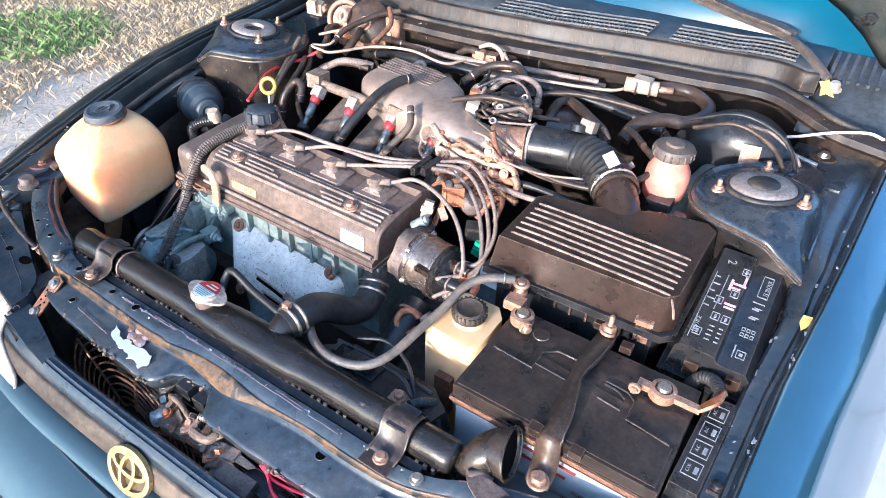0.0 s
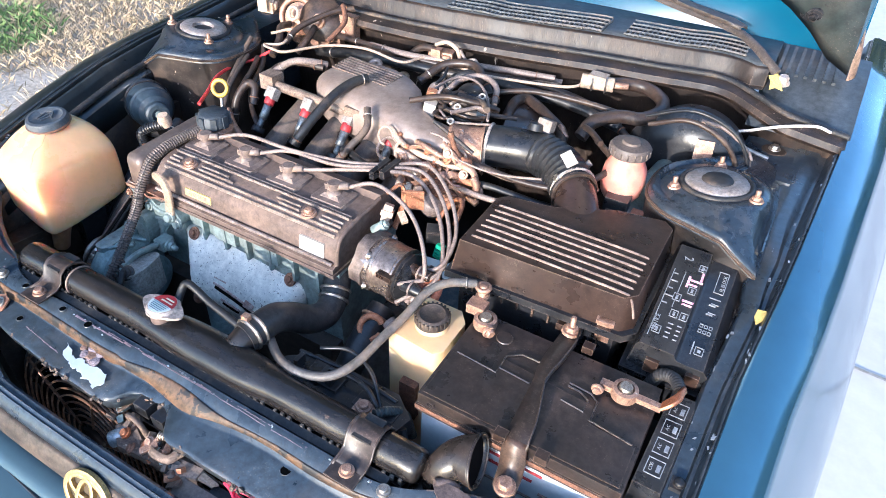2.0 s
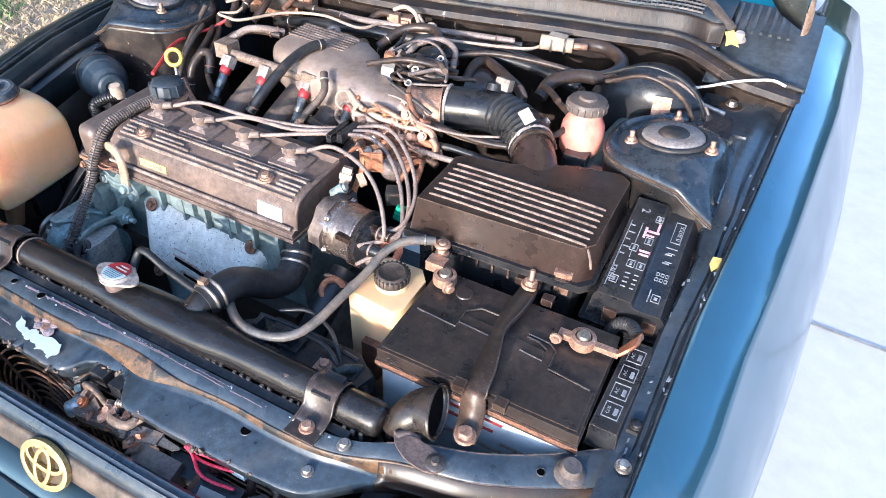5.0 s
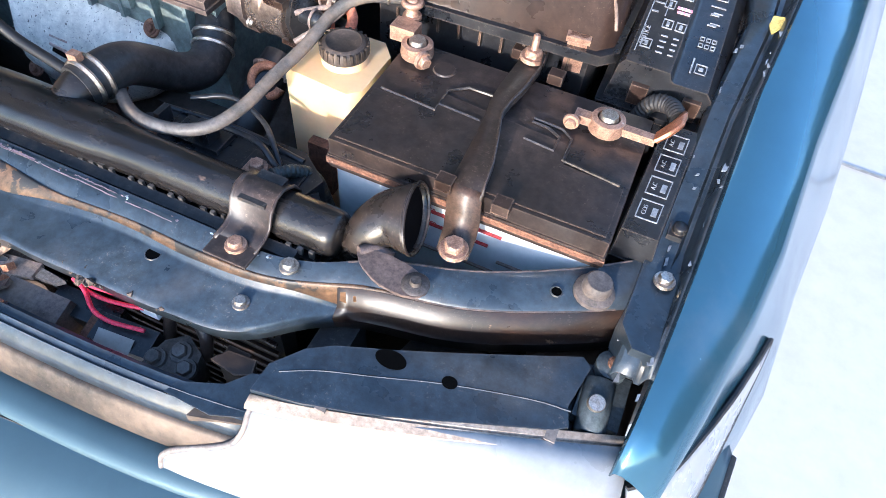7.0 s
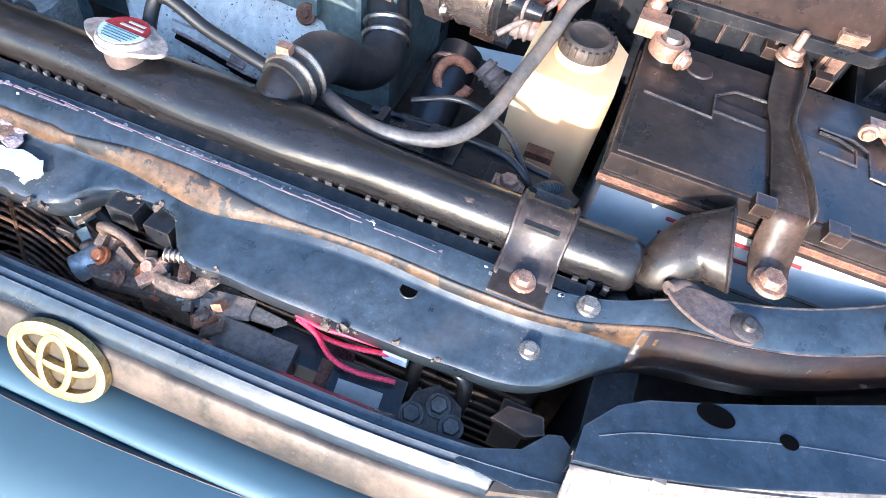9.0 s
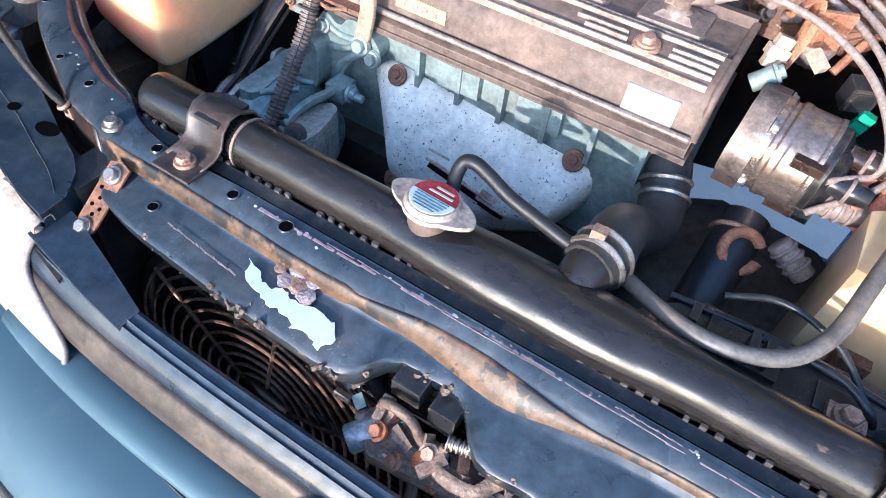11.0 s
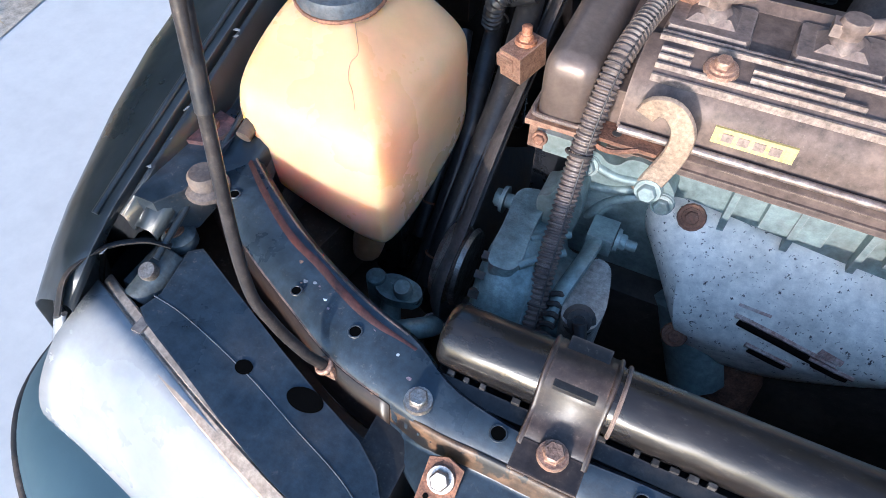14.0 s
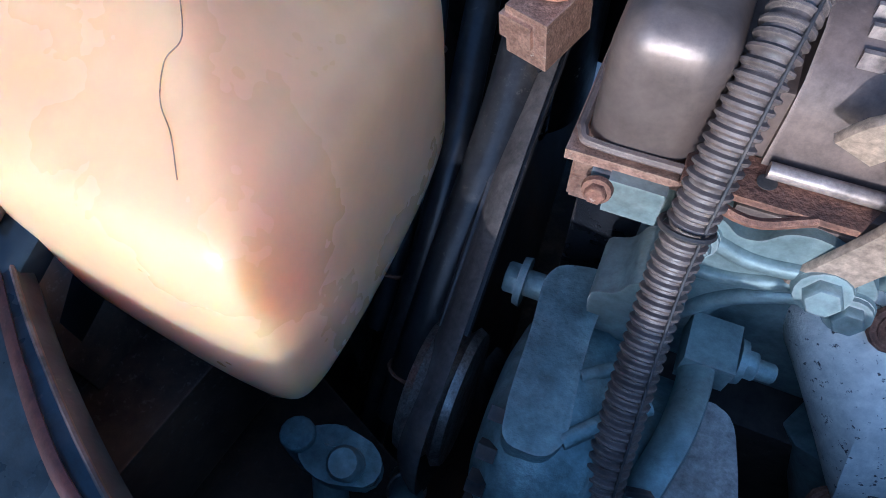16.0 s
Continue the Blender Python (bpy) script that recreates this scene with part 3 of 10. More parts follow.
def tower(s, cx):
    """A suspension turret: a flat top that runs out to the wing, walls below, the strut's top plate."""
    cy, top = 0.575, 0.902
    tilt = Matrix.Translation((cx, cy, top)) @ pose(0, 0, 0, -3, -6 * s, 0)
    rim = [(0.574, 0.462), (0.530, 0.464), (0.480, 0.478), (0.440, 0.490), (0.411, 0.515), (0.402, 0.550), (0.408, 0.610), (0.446, 0.658), (0.505, 0.712), (0.560, 0.745), (0.585, 0.70), (0.580, 0.56)]
    ring = spline([(x, y, 0) for x, y in [*rim, rim[0]]], 5)[:-1]
    hz = lambda x: 0.891 - 0.62 * max(0.0, x - 0.52)
    c = Vector((abs(cx), cy, 0))

    def circle(r, dz):
        out = []
        for p in ring:
            d = (Vector((p.x, p.y, 0)) - c).normalized() * r
            q = tilt @ Vector((d.x * s, d.y, dz))
            out.append(tuple(q))
        return out

    def outline(k, dz, grow=0.0):
        out = []
        for p in ring:
            d = Vector((p.x, p.y, 0)) - c
            q = c + d * k + d.normalized() * grow
            out.append((s * q.x, q.y, hz(q.x) + dz))
        return out

    t = part("strut_tower", loft([circle(0.044, -0.004), circle(0.052, -0.001), circle(0.069, -0.002), circle(0.076, -0.009), outline(0.93, 0.001), outline(0.975, -0.001), outline(1.0, -0.005), outline(1.0, -0.014, 0.002)], True), TOWER, car, "dark blue-black suspension turret, dusty and scratched")
    wall = [[(x, y, z - 0.013) for x, y, z in outline(0.995, 0)], outline(0.985, -0.05), outline(0.99, -0.12), [(s * q.x, q.y, 0.50) for q in [c + (Vector((p.x, p.y, 0)) - c) * 1.02 for p in ring]]]
    part("turret_wall", loft(wall, True), TWALL, t, "grimy brown-black turret wall with pale spatter")
    part("seam_lip", tube([(p[0], p[1], p[2] + 0.001) for p in outline(1.0, -0.010, 0.001)][:34], 0.0028, 6, 2), BAY_DIRTY, t, "dusty seam round the turret")
    part("top_mount", moved(lathe([(0.017, -0.002), (0.020, 0.006), (0.039, 0.007), (0.0435, 0.003), (0.045, -0.004), (0.017, -0.006)], n=36), tilt), surf("mount_grey", (0.34, 0.31, 0.29), (0.24, 0.20, 0.18), 0.5, metal=0.3, scale=40, dust=(0.3, 0.2, 0.14), dust_amt=0.3), t, "grey ring plate")
    part("rubber_ring", moved(torus((0, 0, -0.001), 0.048, 0.0045, n=32), tilt), SEAL, t)
    if s > 0:
        part("centre_cap", moved(lathe([(0, 0.010), (0.018, 0.010), (0.022, 0.006), (0.022, 0.0), (0, 0)], n=24), tilt), SEAL, t)
    else:
        part("centre_cap", moved(lathe([(0, -0.003), (0.019, -0.003), (0.019, 0.0), (0, 0)], n=24), tilt), SEAL, t)
    for a in (95, 215, 335):
        a = radians(a if s > 0 else 180 - a)
        p = (0.062 * math.cos(a), 0.062 * math.sin(a), -0.001)
        part("stud_nut", moved(join(hexbolt(p, s=0.0065), cyl((p[0], p[1], 0), (p[0], p[1], 0.015), 0.0036, 8)), tilt), TAN, t, "corroded nut on a stud")
    for r, a0, a1 in ((0.094, -50, 62), (0.108, -38, 55)):
        pts = []
        for k in range(9):
            a = radians(a0 + (a1 - a0) * k / 8)
            x, y = abs(cx) + r * math.cos(a), cy + r * math.sin(a)
            x = min(x, 0.572)
            pts.append((s * x, y, hz(x) + 0.0005))
        part("pressed_fold", tube(pts, 0.0024, 6, 3), TOWER, t)


tower(1, 0.487)
tower(-1, -0.512)


GLUE = surf("pinkish_glue", (0.42, 0.33, 0.32), (0.26, 0.2, 0.2), 0.7, scale=90, mottle=0.5, bump=0.8)


def radiator_support():
    st = [(-0.585, 0.158, 0.108, 0.096), (-0.56, 0.142, 0.09, 0.078), (-0.50, 0.10, 0.050, 0.036), (-0.44, 0.066, 0.020, 0.006), (-0.39, 0.046, -0.002, -0.018), (-0.35, 0.034, -0.010, -0.030),
          (-0.325, 0.020, -0.014, -0.040), (-0.29, 0.012, -0.014, -0.049), (-0.2, 0.012, -0.016, -0.058), (-0.1, 0.012, -0.018, -0.062), (-0.07, 0.012, -0.016, -0.062), (-0.052, 0.012, -0.014, -0.056), (-0.04, 0.012, -0.012, -0.037),
          (-0.01, 0.012, -0.010, -0.030), (0.022, 0.012, -0.010, -0.036), (0.036, 0.012, -0.011, -0.054), (0.08, 0.012, -0.012, -0.060), (0.16, 0.012, -0.012, -0.060), (0.23, 0.012, -0.014, -0.058), (0.29, 0.012, -0.010, -0.048),
          (0.325, 0.022, 0.000, -0.022), (0.36, 0.04, 0.012, 0.002), (0.44, 0.068, 0.030, 0.022), (0.50, 0.10, 0.056, 0.045), (0.56, 0.142, 0.09, 0.078), (0.585, 0.158, 0.108, 0.096)]
    knots = np.array(st)
    slope = np.gradient(knots[:, 1:], knots[:, 0], axis=0)
    fine = []
    for a, b, m0, m1 in zip(knots, knots[1:], slope, slope[1:]):
        h = b[0] - a[0]
        k = max(2, int(h / 0.008))
        for i in range(k):
            t = i / k
            y = (2 * t ** 3 - 3 * t * t + 1) * a[1:] + (t ** 3 - 2 * t * t + t) * h * m0 + (3 * t * t - 2 * t ** 3) * b[1:] + (t ** 3 - t * t) * h * m1
            fine.append((float(a[0] + h * t), *[float(v) for v in y]))
    fine.append(st[-1])
    rows = []
    for x, yr, ys, yf in fine:
        arm = min(1.0, max(0.0, (abs(x) - 0.30) / 0.07))
        arm = arm * arm * (3 - 2 * arm)
        zu = 0.760 + 0.004 * arm + 0.005 * max(0, (abs(x) - 0.4) / 0.18)
        w = 0.0 if arm > 0.9 else 1.0
        sl = 0.008
        zl = zu - 0.022 - 0.020 * arm
        yl = ys - sl
        ye = ys + 0.004
        yf2 = min(yf, yl - 0.004) * (1 - arm) + (ye - 0.0075) * arm     # the lower shelf dies out along the arms
        wide = 0.013 * math.exp(-((x - 0.035) / 0.065) ** 2)      # the step fans out beside the lock
        rows.append([(x, yr - 0.004 * arm, 0.66 + (zu - 0.018 - 0.66) * arm), (x, yr, zu - 0.006), (x, yr - 0.004, zu), (x, ye + 0.012, zu - 0.001), (x, ye + 0.002, zu - 0.009), (x, ye, zu - 0.011), (x, ye - 0.0055 * (1 - 0.6 * arm) - wide, zl + 0.002), (x, ye - 0.0085 * (1 - 0.5 * arm) - wide, zl), (x, yf2 + 0.003, zl - 0.002), (x, yf2, zl - 0.005), (x, yf2 + 0.003, zl - 0.022)])
    rs = part("radiator_support", loft(rows), BAY, car, "dark painted radiator support with chips and dust", solid=0.0018)
    dirt = []
    for q in rows:
        x = q[0][0]
        if -0.375 < x < 0.425:
            k = 0.40 + 0.60 * math.exp(-((x + 0.005) / 0.075) ** 4) + 0.25 * math.exp(-((x - 0.22) / 0.06) ** 2) + 0.55 * math.exp(-((x - 0.355) / 0.045) ** 2) + (0.55 if x < -0.09 else 0.0)
            k = min(1.0, max(0.05, k), max(0.05, (x + 0.375) / 0.05), max(0.05, (0.425 - x) / 0.05))
            low, top = Vector(q[6]), Vector(q[4])
            c = low.lerp(top, 0.5 if x < 0.1 else 0.5 + 0.35 * min(1.0, (x - 0.1) / 0.08))
            dirt.append([tuple(c + (p - c) * k + Vector((0, -0.0010, 0.0010))) for p in (low, Vector(q[5]), top)])
    face_paint = surf("rusty_black_arm_face", (0.028, 0.014, 0.008), (0.009, 0.007, 0.0065), 0.34, scale=22, mottle=0.5, spot=(0.15, 0.085, 0.045), spot_at=0.72, spot_scale=60)
    for a0, a1 in ((-0.565, -0.345), (0.34, 0.565)):
        arm_rows = [[tuple(Vector(q[c]) + Vector((0, -0.0012, 0.0004))) for c in (5, 6, 7, 8, 9, 10)] for q in rows if a0 < q[0][0] < a1]
        part("arm_face", loft(arm_rows), face_paint, rs, "rust-stained black front face of the arm", solid=0.0006)
    part("step_dirt", loft(dirt), surf("brown_road_dirt", (0.135, 0.078, 0.042), (0.045, 0.028, 0.018), 0.45, scale=26, mottle=0.6, spot=(0.016, 0.015, 0.016), spot_at=0.54, spot_scale=45), rs, "brown dirt along the pressed step", solid=0.0006)
    # bolts, holes and scratches
    for x, y, z, sz in ((0.304, 0.004, 0.7612, 0.0055), (0.279, -0.029, 0.738, 0.0050), (0.569, 0.111, 0.777, 0.006), (-0.334, -0.001, 0.7615, 0.0060), (-0.571, 0.121, 0.7785, 0.0052), (-0.586, 0.106, 0.779, 0.0042)):
        part("bolt", hexbolt((x, y, z), s=sz), STEEL if x > -0.5 else RUST, rs)
    # flat dark discs stand in for holes; the shade of their depth is painted
    dark = surf("hole_shade", (0.004, 0.004, 0.004), None, 0.9, scale=20, mottle=0.0, bump=0.0, ior=1.02)
    for x, y, z, r in ((0.191, -0.021, 0.7384, 0.006), (-0.205, -0.001, 0.7612, 0.0041), (-0.153, -0.002, 0.7612, 0.0050), (-0.388, 0.021, 0.7645, 0.0036), (-0.520, 0.079, 0.7675, 0.0033), (-0.436, 0.030, 0.7656, 0.0029), (-0.262, -0.032, 0.7384, 0.0040), (0.497, 0.071, 0.7672, 0.004), (0.388, 0.032, 0.7645, 0.0065), (-0.286, 0.001, 0.7612, 0.0042)):
        part("hole", join(lathe([(0, 0.0004), (r, 0.0004), (r, 0.0), (0, 0)], (x, y, z), n=18)), dark, rs, "dark disc standing in for a drilled hole")
        part("hole_rim", torus((x, y, z), r + 0.0005, 0.0007, n=18, k=6), BAY, rs)
    # rubber buffers for the bonnet
    part("corner_bracket", prism([(-0.590, 0.098), (-0.566, 0.104), (-0.556, 0.116), (-0.552, 0.134), (-0.580, 0.140), (-0.594, 0.120)], 0.770, 0.7775, 0.0015), surf("red_oxide_paint", (0.11, 0.055, 0.05), (0.035, 0.035, 0.042), 0.45, scale=50, mottle=0.5, bump=0.3), rs, "red-brown rusted corner bracket")
    for x in (0.523, -0.541):
        part("rubber_buffer", lathe([(0, 0.017), (0.0095, 0.017), (0.0115, 0.0145), (0.0115, 0.007), (0.0160, 0.004), (0.0160, 0.0), (0, 0)], (x, 0.083 if x > 0 else 0.076, 0.7665), (0.05, 0, 1), 20), surf("buffer", (0.12, 0.098, 0.088), (0.075, 0.062, 0.056), 0.55, scale=50, dust=DUST, dust_amt=0.3), rs, "brown rubber bonnet buffer")
    # torn remains of a sticker, and long scratches
    bits = [(-0.168, -0.026), (-0.150, -0.035), (-0.140, -0.040), (-0.128, -0.034), (-0.118, -0.038), (-0.098, -0.034), (-0.082, -0.036), (-0.074, -0.048), (-0.080, -0.058), (-0.092, -0.053), (-0.104, -0.056), (-0.115, -0.050), (-0.13, -0.050), (-0.145, -0.045), (-0.158, -0.043)]
    rt = random.Random(4)
    torn = []
    for (xa, ya), (xb, yb) in zip(bits, bits[1:] + bits[:1]):
        for k in range(4):
            torn.append((xa + (xb - xa) * k / 4 + rt.uniform(-0.0016, 0.0016), ya + (yb - ya) * k / 4 + rt.uniform(-0.0016, 0.0016)))
    part("sticker_remnant", plate(torn, 0.7405, 0.0006, 0), WHITE, rs, "torn white sticker remnant")
    rg = random.Random(9)
    for k in range(14):
        r = rg.uniform(0.003, 0.009)
        bx, by = -0.128 + rg.uniform(-0.018, 0.018), -0.022 + rg.uniform(-0.010, 0.012)
        blob = lathe([(0, r * 0.14), (r * 0.6, r * 0.12), (r, 0.0), (r * 0.8, -0.002), (0, -0.002)], (bx, by, 0.742 + 0.30 * max(0, by + 0.020)), n=9)
        for v in blob.verts:
            v.co += Vector((rg.uniform(-1, 1), rg.uniform(-1, 1), rg.uniform(-0.5, 0.5))) * r * 0.16
        part("glue_lump", blob, rg.choice((TAN, GLUE, GLUE)), rs, "crusty scrap of old glue")
    for (x0, y0), (x1, y1), w in (((-0.180, -0.0015), (0.06, 0.0015), 0.0017), ((-0.12, 0.003), (0.20, -0.001), 0.0006), ((-0.24, -0.038), (-0.165, -0.045), 0.0009), ((0.10, 0.004), (0.15, 0.003), 0.0005)):
        z = 0.7612 if y0 > -0.02 else 0.7394
        t = 0.0
        while t < 1.0:
            e = min(1.0, t + rg.uniform(0.02, 0.10))
            if rg.random() < 0.88:
                p0, p1 = (x0 + (x1 - x0) * t, y0 + (y1 - y0) * t + rg.uniform(-0.0006, 0.0006)), (x0 + (x1 - x0) * e, y0 + (y1 - y0) * e)
                k = w * rg.uniform(0.9, 2.0)
                part("scratch", plate([p0, p1, (p1[0], p1[1] + k * 0.6), (p0[0], p0[1] + k)], z + 0.0003, 0.0004, 0), SCRATCH, rs, smooth=False)
            t = e + rg.uniform(-0.01, 0.012)
    # rusty link to the grille
    lean = Matrix.Translation((-0.306, -0.029, 0.7425)) @ pose(0, 0, 0, 34, 0, 1)
    link = [(-0.0105, 0.009), (0.0, 0.0125), (0.0105, 0.009), (0.0095, -0.046), (0.004, -0.053), (-0.005, -0.053), (-0.0105, -0.046)]
    lk = part("grille_link", moved(prism(link, -0.001, 0.001, 0.0006), lean), RUST, rs, "rusty perforated link plate")
    for i, (hx, hy) in enumerate(((-0.005, -0.012), (0.004, -0.013), (-0.001, -0.020), (-0.005, -0.027), (0.004, -0.028), (0.0, -0.034))):
        part("hole", moved(lathe([(0, 0.0004), (0.0017, 0.0004), (0.0017, 0), (0, 0)], (hx, hy, 0.001), n=12), lean), dark, lk)
    part("bolt", moved(hexbolt((0, 0, 0.0015), s=0.0058), lean), STEEL, lk)
    part("bolt", moved(hexbolt((-0.0005, -0.0455, 0.0015), s=0.0055), lean), STEEL, lk)
    part("rust_seam", tube([(-0.560, 0.130, 0.7660), (-0.535, 0.112, 0.7662), (-0.50, 0.0865, 0.7660), (-0.464, 0.064, 0.7652), (-0.433, 0.0515, 0.7645), (-0.409, 0.0405, 0.7640), (-0.382, 0.0305, 0.7630), (-0.350, 0.024, 0.7610)], 0.0046, 10, 6, flat=0.35), surf("red_brown_seam", (0.062, 0.024, 0.020), (0.026, 0.017, 0.018), 0.4, scale=40, mottle=0.5), rs, "red-brown primer showing along a seam")
    rnd = random.Random(21)
    for k in range(64):
        x = rnd.uniform(-0.55, 0.30)
        i = min(range(len(fine)), key=lambda q: abs(fine[q][0] - x))
        _, yr, ys_, yf_ = fine[i]
        y = rnd.uniform(ys_ + 0.014, yr - 0.006)
        zz = rows[i][2][2] + 0.0004
        r = rnd.uniform(0.0006, 0.0019)
        pts = [(x + r * rnd.uniform(0.5, 1.6) * math.cos(a), y + r * rnd.uniform(0.5, 1.2) * math.sin(a)) for a in (0, 1.0, 2.1, 3.0, 4.2, 5.2)]
        part("paint_chip", plate(pts, zz, 0.0005, 0), rnd.choice((WHITE, PRINT, SCRATCH, TAN)), rs, smooth=False)
    # crust of old dirt along the front lip round the lock
    rc = random.Random(31)
    crust = surf("grey_tan_crust", (0.15, 0.11, 0.085), (0.05, 0.04, 0.034), 0.85, scale=70, mottle=0.6, bump=0.8)
    lip = [q[9] for q in rows if -0.25 <= q[9][0] <= 0.27]
    for x0, x1 in ((-0.25, -0.06), (-0.06, 0.06), (0.06, 0.27)):
        lumps = []
        for p in lip:
            if x0 <= p[0] < x1:
                for _ in range(rc.choice((0, 0, 1, 2, 5))):
                    r = rc.uniform(0.0007, 0.0046) * rc.uniform(0.5, 1)
                    lump = lathe([(0, -r * 0.6), (r * 0.9, -r * 0.3), (r, 0.1 * r), (r * 0.6, r * 0.5), (0, r * 0.6)], (p[0] + rc.uniform(-0.010, 0.010), p[1] + rc.uniform(-0.004, 0.010), p[2] + rc.uniform(-0.005, 0.003)), (rc.uniform(-1, 1), -0.6, 1), 6)
                    for v in lump.verts:
                        v.co += Vector((rc.uniform(-1, 1), rc.uniform(-1, 1), rc.uniform(-1, 1))) * r * 0.35
                    lumps.append(lump)
        tagged(part("dirt_crust", join(*lumps), crust, rs, "lumpy crust of old dirt"), kind="stuff")
    # rolled edges of the arms, worn to primer in places
    worn = surf("worn_rolled_edge", (0.022, 0.026, 0.032), (0.12, 0.085, 0.07), 0.4, scale=55, mottle=0.5, dust=(0.34, 0.24, 0.2), dust_amt=0.3)
    for a0, a1 in ((-0.585, -0.335), (0.335, 0.56)):
        for col, up in ((2, 0.0002), (5, 0.0002)):
            ln = [(q[col][0], q[col][1], q[col][2] + up) for q in rows if a0 <= q[0][0] <= a1][::3]
            part("rolled_edge", tube(ln, 0.0011, 7, 3), worn, rs, "worn rolled edge")
    for s in (1, -1):
        part("lower_panel", prism([(s * 0.50, 0.005), (s * 0.585, 0.0), (s * 0.60, 0.20), (s * 0.47, 0.20)], 0.62, 0.690, 0.004), BAY_DIRTY, rs, "grimy panel below the arm")
    # end plates that meet the wings
    for s in (1, -1):
        pts = [(s * 0.549, 0.062), (s * 0.560, 0.044), (s * 0.577, 0.044), (s * 0.584, 0.090), (s * 0.584, 0.155), (s * 0.552, 0.160)]
        part("end_plate", prism(pts, 0.735, 0.774, 0.006), BAY, rs)
    return rs


radiator_support()


def front_panels():
    """Grille with its emblem, bonnet lip panel, bumper."""
    xs = [-0.335 + 0.67 * i / 24 for i in range(25)]
    bow = lambda x: 0.016 * (x / 0.335) ** 4
    gr = thing("grille", (0, -0.12, 0.56), "dark blue grille with dusty bright trim and gold emblem", "grille")
    top = [[(x, y + bow(x), z) for y, z in ((-0.0985, 0.690), (-0.0975, 0.709), (-0.100, 0.711), (-0.106, 0.7095), (-0.1075, 0.7115), (-0.1115, 0.7085), (-0.113, 0.7105), (-0.119, 0.705), (-0.123, 0.697))] for x in xs]
    part("top_rail", loft(top), BAY, gr, "ridged dark blue rail", solid=0.002)
    face = [[(x, y + bow(x), z) for y, z in ((-0.1225, 0.698), (-0.127, 0.694), (-0.134, 0.681), (-0.136, 0.670), (-0.133, 0.664))] for x in xs]
    part("trim", loft(face), CHROME, gr, "dusty brownish bright trim", solid=0.002)
    for k in range(3):
        z = 0.645 - 0.022 * k
        sl = [[(x, y + bow(x), z + dz) for y, dz in ((-0.140, 0.0), (-0.118, 0.004), (-0.118, 0.0), (-0.138, -0.004))] for x in xs]
        part("slat", loft(sl, closed=True, caps=True), PLASTIC, gr)
    for s in (1, -1):
        end = [(0.337, -0.093), (0.330, -0.072), (0.318, -0.063), (0.309, -0.066), (0.296, -0.082), (0.264, -0.095), (0.260, -0.106), (0.300, -0.107)] if s > 0 else [(0.331, -0.097), (0.3245, -0.063), (0.311, -0.066), (0.263, -0.080), (0.215, -0.0945), (0.215, -0.1135), (0.255, -0.1095), (0.290, -0.1035)]
        rail_box = prism([(s * x, y) for x, y in end][::s], 0.655 if s < 0 else 0.694, 0.712, 0.003)
        if s < 0:
            for v in rail_box.verts:
                v.co.z += 0.0085 * min(1.0, max(0.0, (-v.co.x - 0.215) / 0.07)) if v.co.z > 0.70 else 0.0
        part("rail_end", rail_box, BAY, gr, "broad dark end of the rail")
        tip = ((0.340, -0.098), (0.333, -0.074), (0.320, -0.066), (0.290, -0.095), (0.285, -0.114)) if s > 0 else ((0.333, -0.099), (0.3255, -0.072), (0.316, -0.068), (0.286, -0.095), (0.284, -0.110))
        part("trim_end", prism([(s * x, y) for x, y in tip][::s], 0.664, 0.7105, 0.002), CHROME, gr)
        part("end_cap", prism([(s * 0.322, -0.066), (s * 0.329, -0.066), (s * 0.332, -0.090), (s * 0.324, -0.092)], 0.60, 0.709, 0.003), BAY, gr)
    face_up = pose(-0.008, -0.139, 0.681, 62, 0, 0)

    def band(ox, oy, rx, ry, w, z0, z1):
        """A flat oval band."""
        rings = [[((ox + (rx + d) * math.cos(6.28318 * k / 40)), (oy + (ry + d) * math.sin(6.28318 * k / 40)), z) for k in range(40)] for d, z in ((-w, z0), (-w, z1), (-w * 0.4, z1 + 0.0006), (w * 0.4, z1 + 0.0006), (w, z1), (w, z0))]
        return moved(loft(rings, True), face_up)

    em = part("emblem", band(0, 0, 0.0350, 0.0255, 0.0034, -0.003, 0.003), GOLD, gr, "gold oval emblem")
    part("emblem_band", band(0, 0.0085, 0.0285, 0.0125, 0.0026, -0.002, 0.0036), GOLD, em)
    part("emblem_band", band(0, -0.0015, 0.0115, 0.0220, 0.0026, -0.002, 0.0046), GOLD, em)
    part("emblem_base", moved(lathe([(0, -0.004), (0.024, -0.004), (0.025, -0.001), (0, -0.001)], n=30), face_up @ Matrix.Diagonal((1.35, 1, 1, 1))), surf("emblem_brown", (0.085, 0.06, 0.03), (0.04, 0.03, 0.018), 0.5, scale=60, mottle=0.2), em)
    # panel under the grille, then the bumper
    pan = [[(x, y + bow(x), z) for y, z in ((-0.122, 0.640), (-0.128, 0.652), (-0.138, 0.654), (-0.150, 0.6525), (-0.158, 0.650), (-0.1605, 0.646), (-0.1605, 0.630))] for x in [v * 0.345 / 0.335 for v in xs]]
    part("valance", loft(pan), BODY_DULL, car, "dull blue-grey panel under the grille", solid=0.002)
    plan = spline([(-0.700, 0.09, 0), (-0.686, -0.010, 0), (-0.667, -0.082, 0), (-0.606, -0.136, 0), (-0.495, -0.182, 0), (-0.3, -0.222, 0), (0, -0.245, 0), (0.3, -0.222, 0), (0.495, -0.182, 0), (0.606, -0.136, 0), (0.667, -0.082, 0), (0.686, -0.010, 0), (0.700, 0.09, 0)], 5)
    bum = []
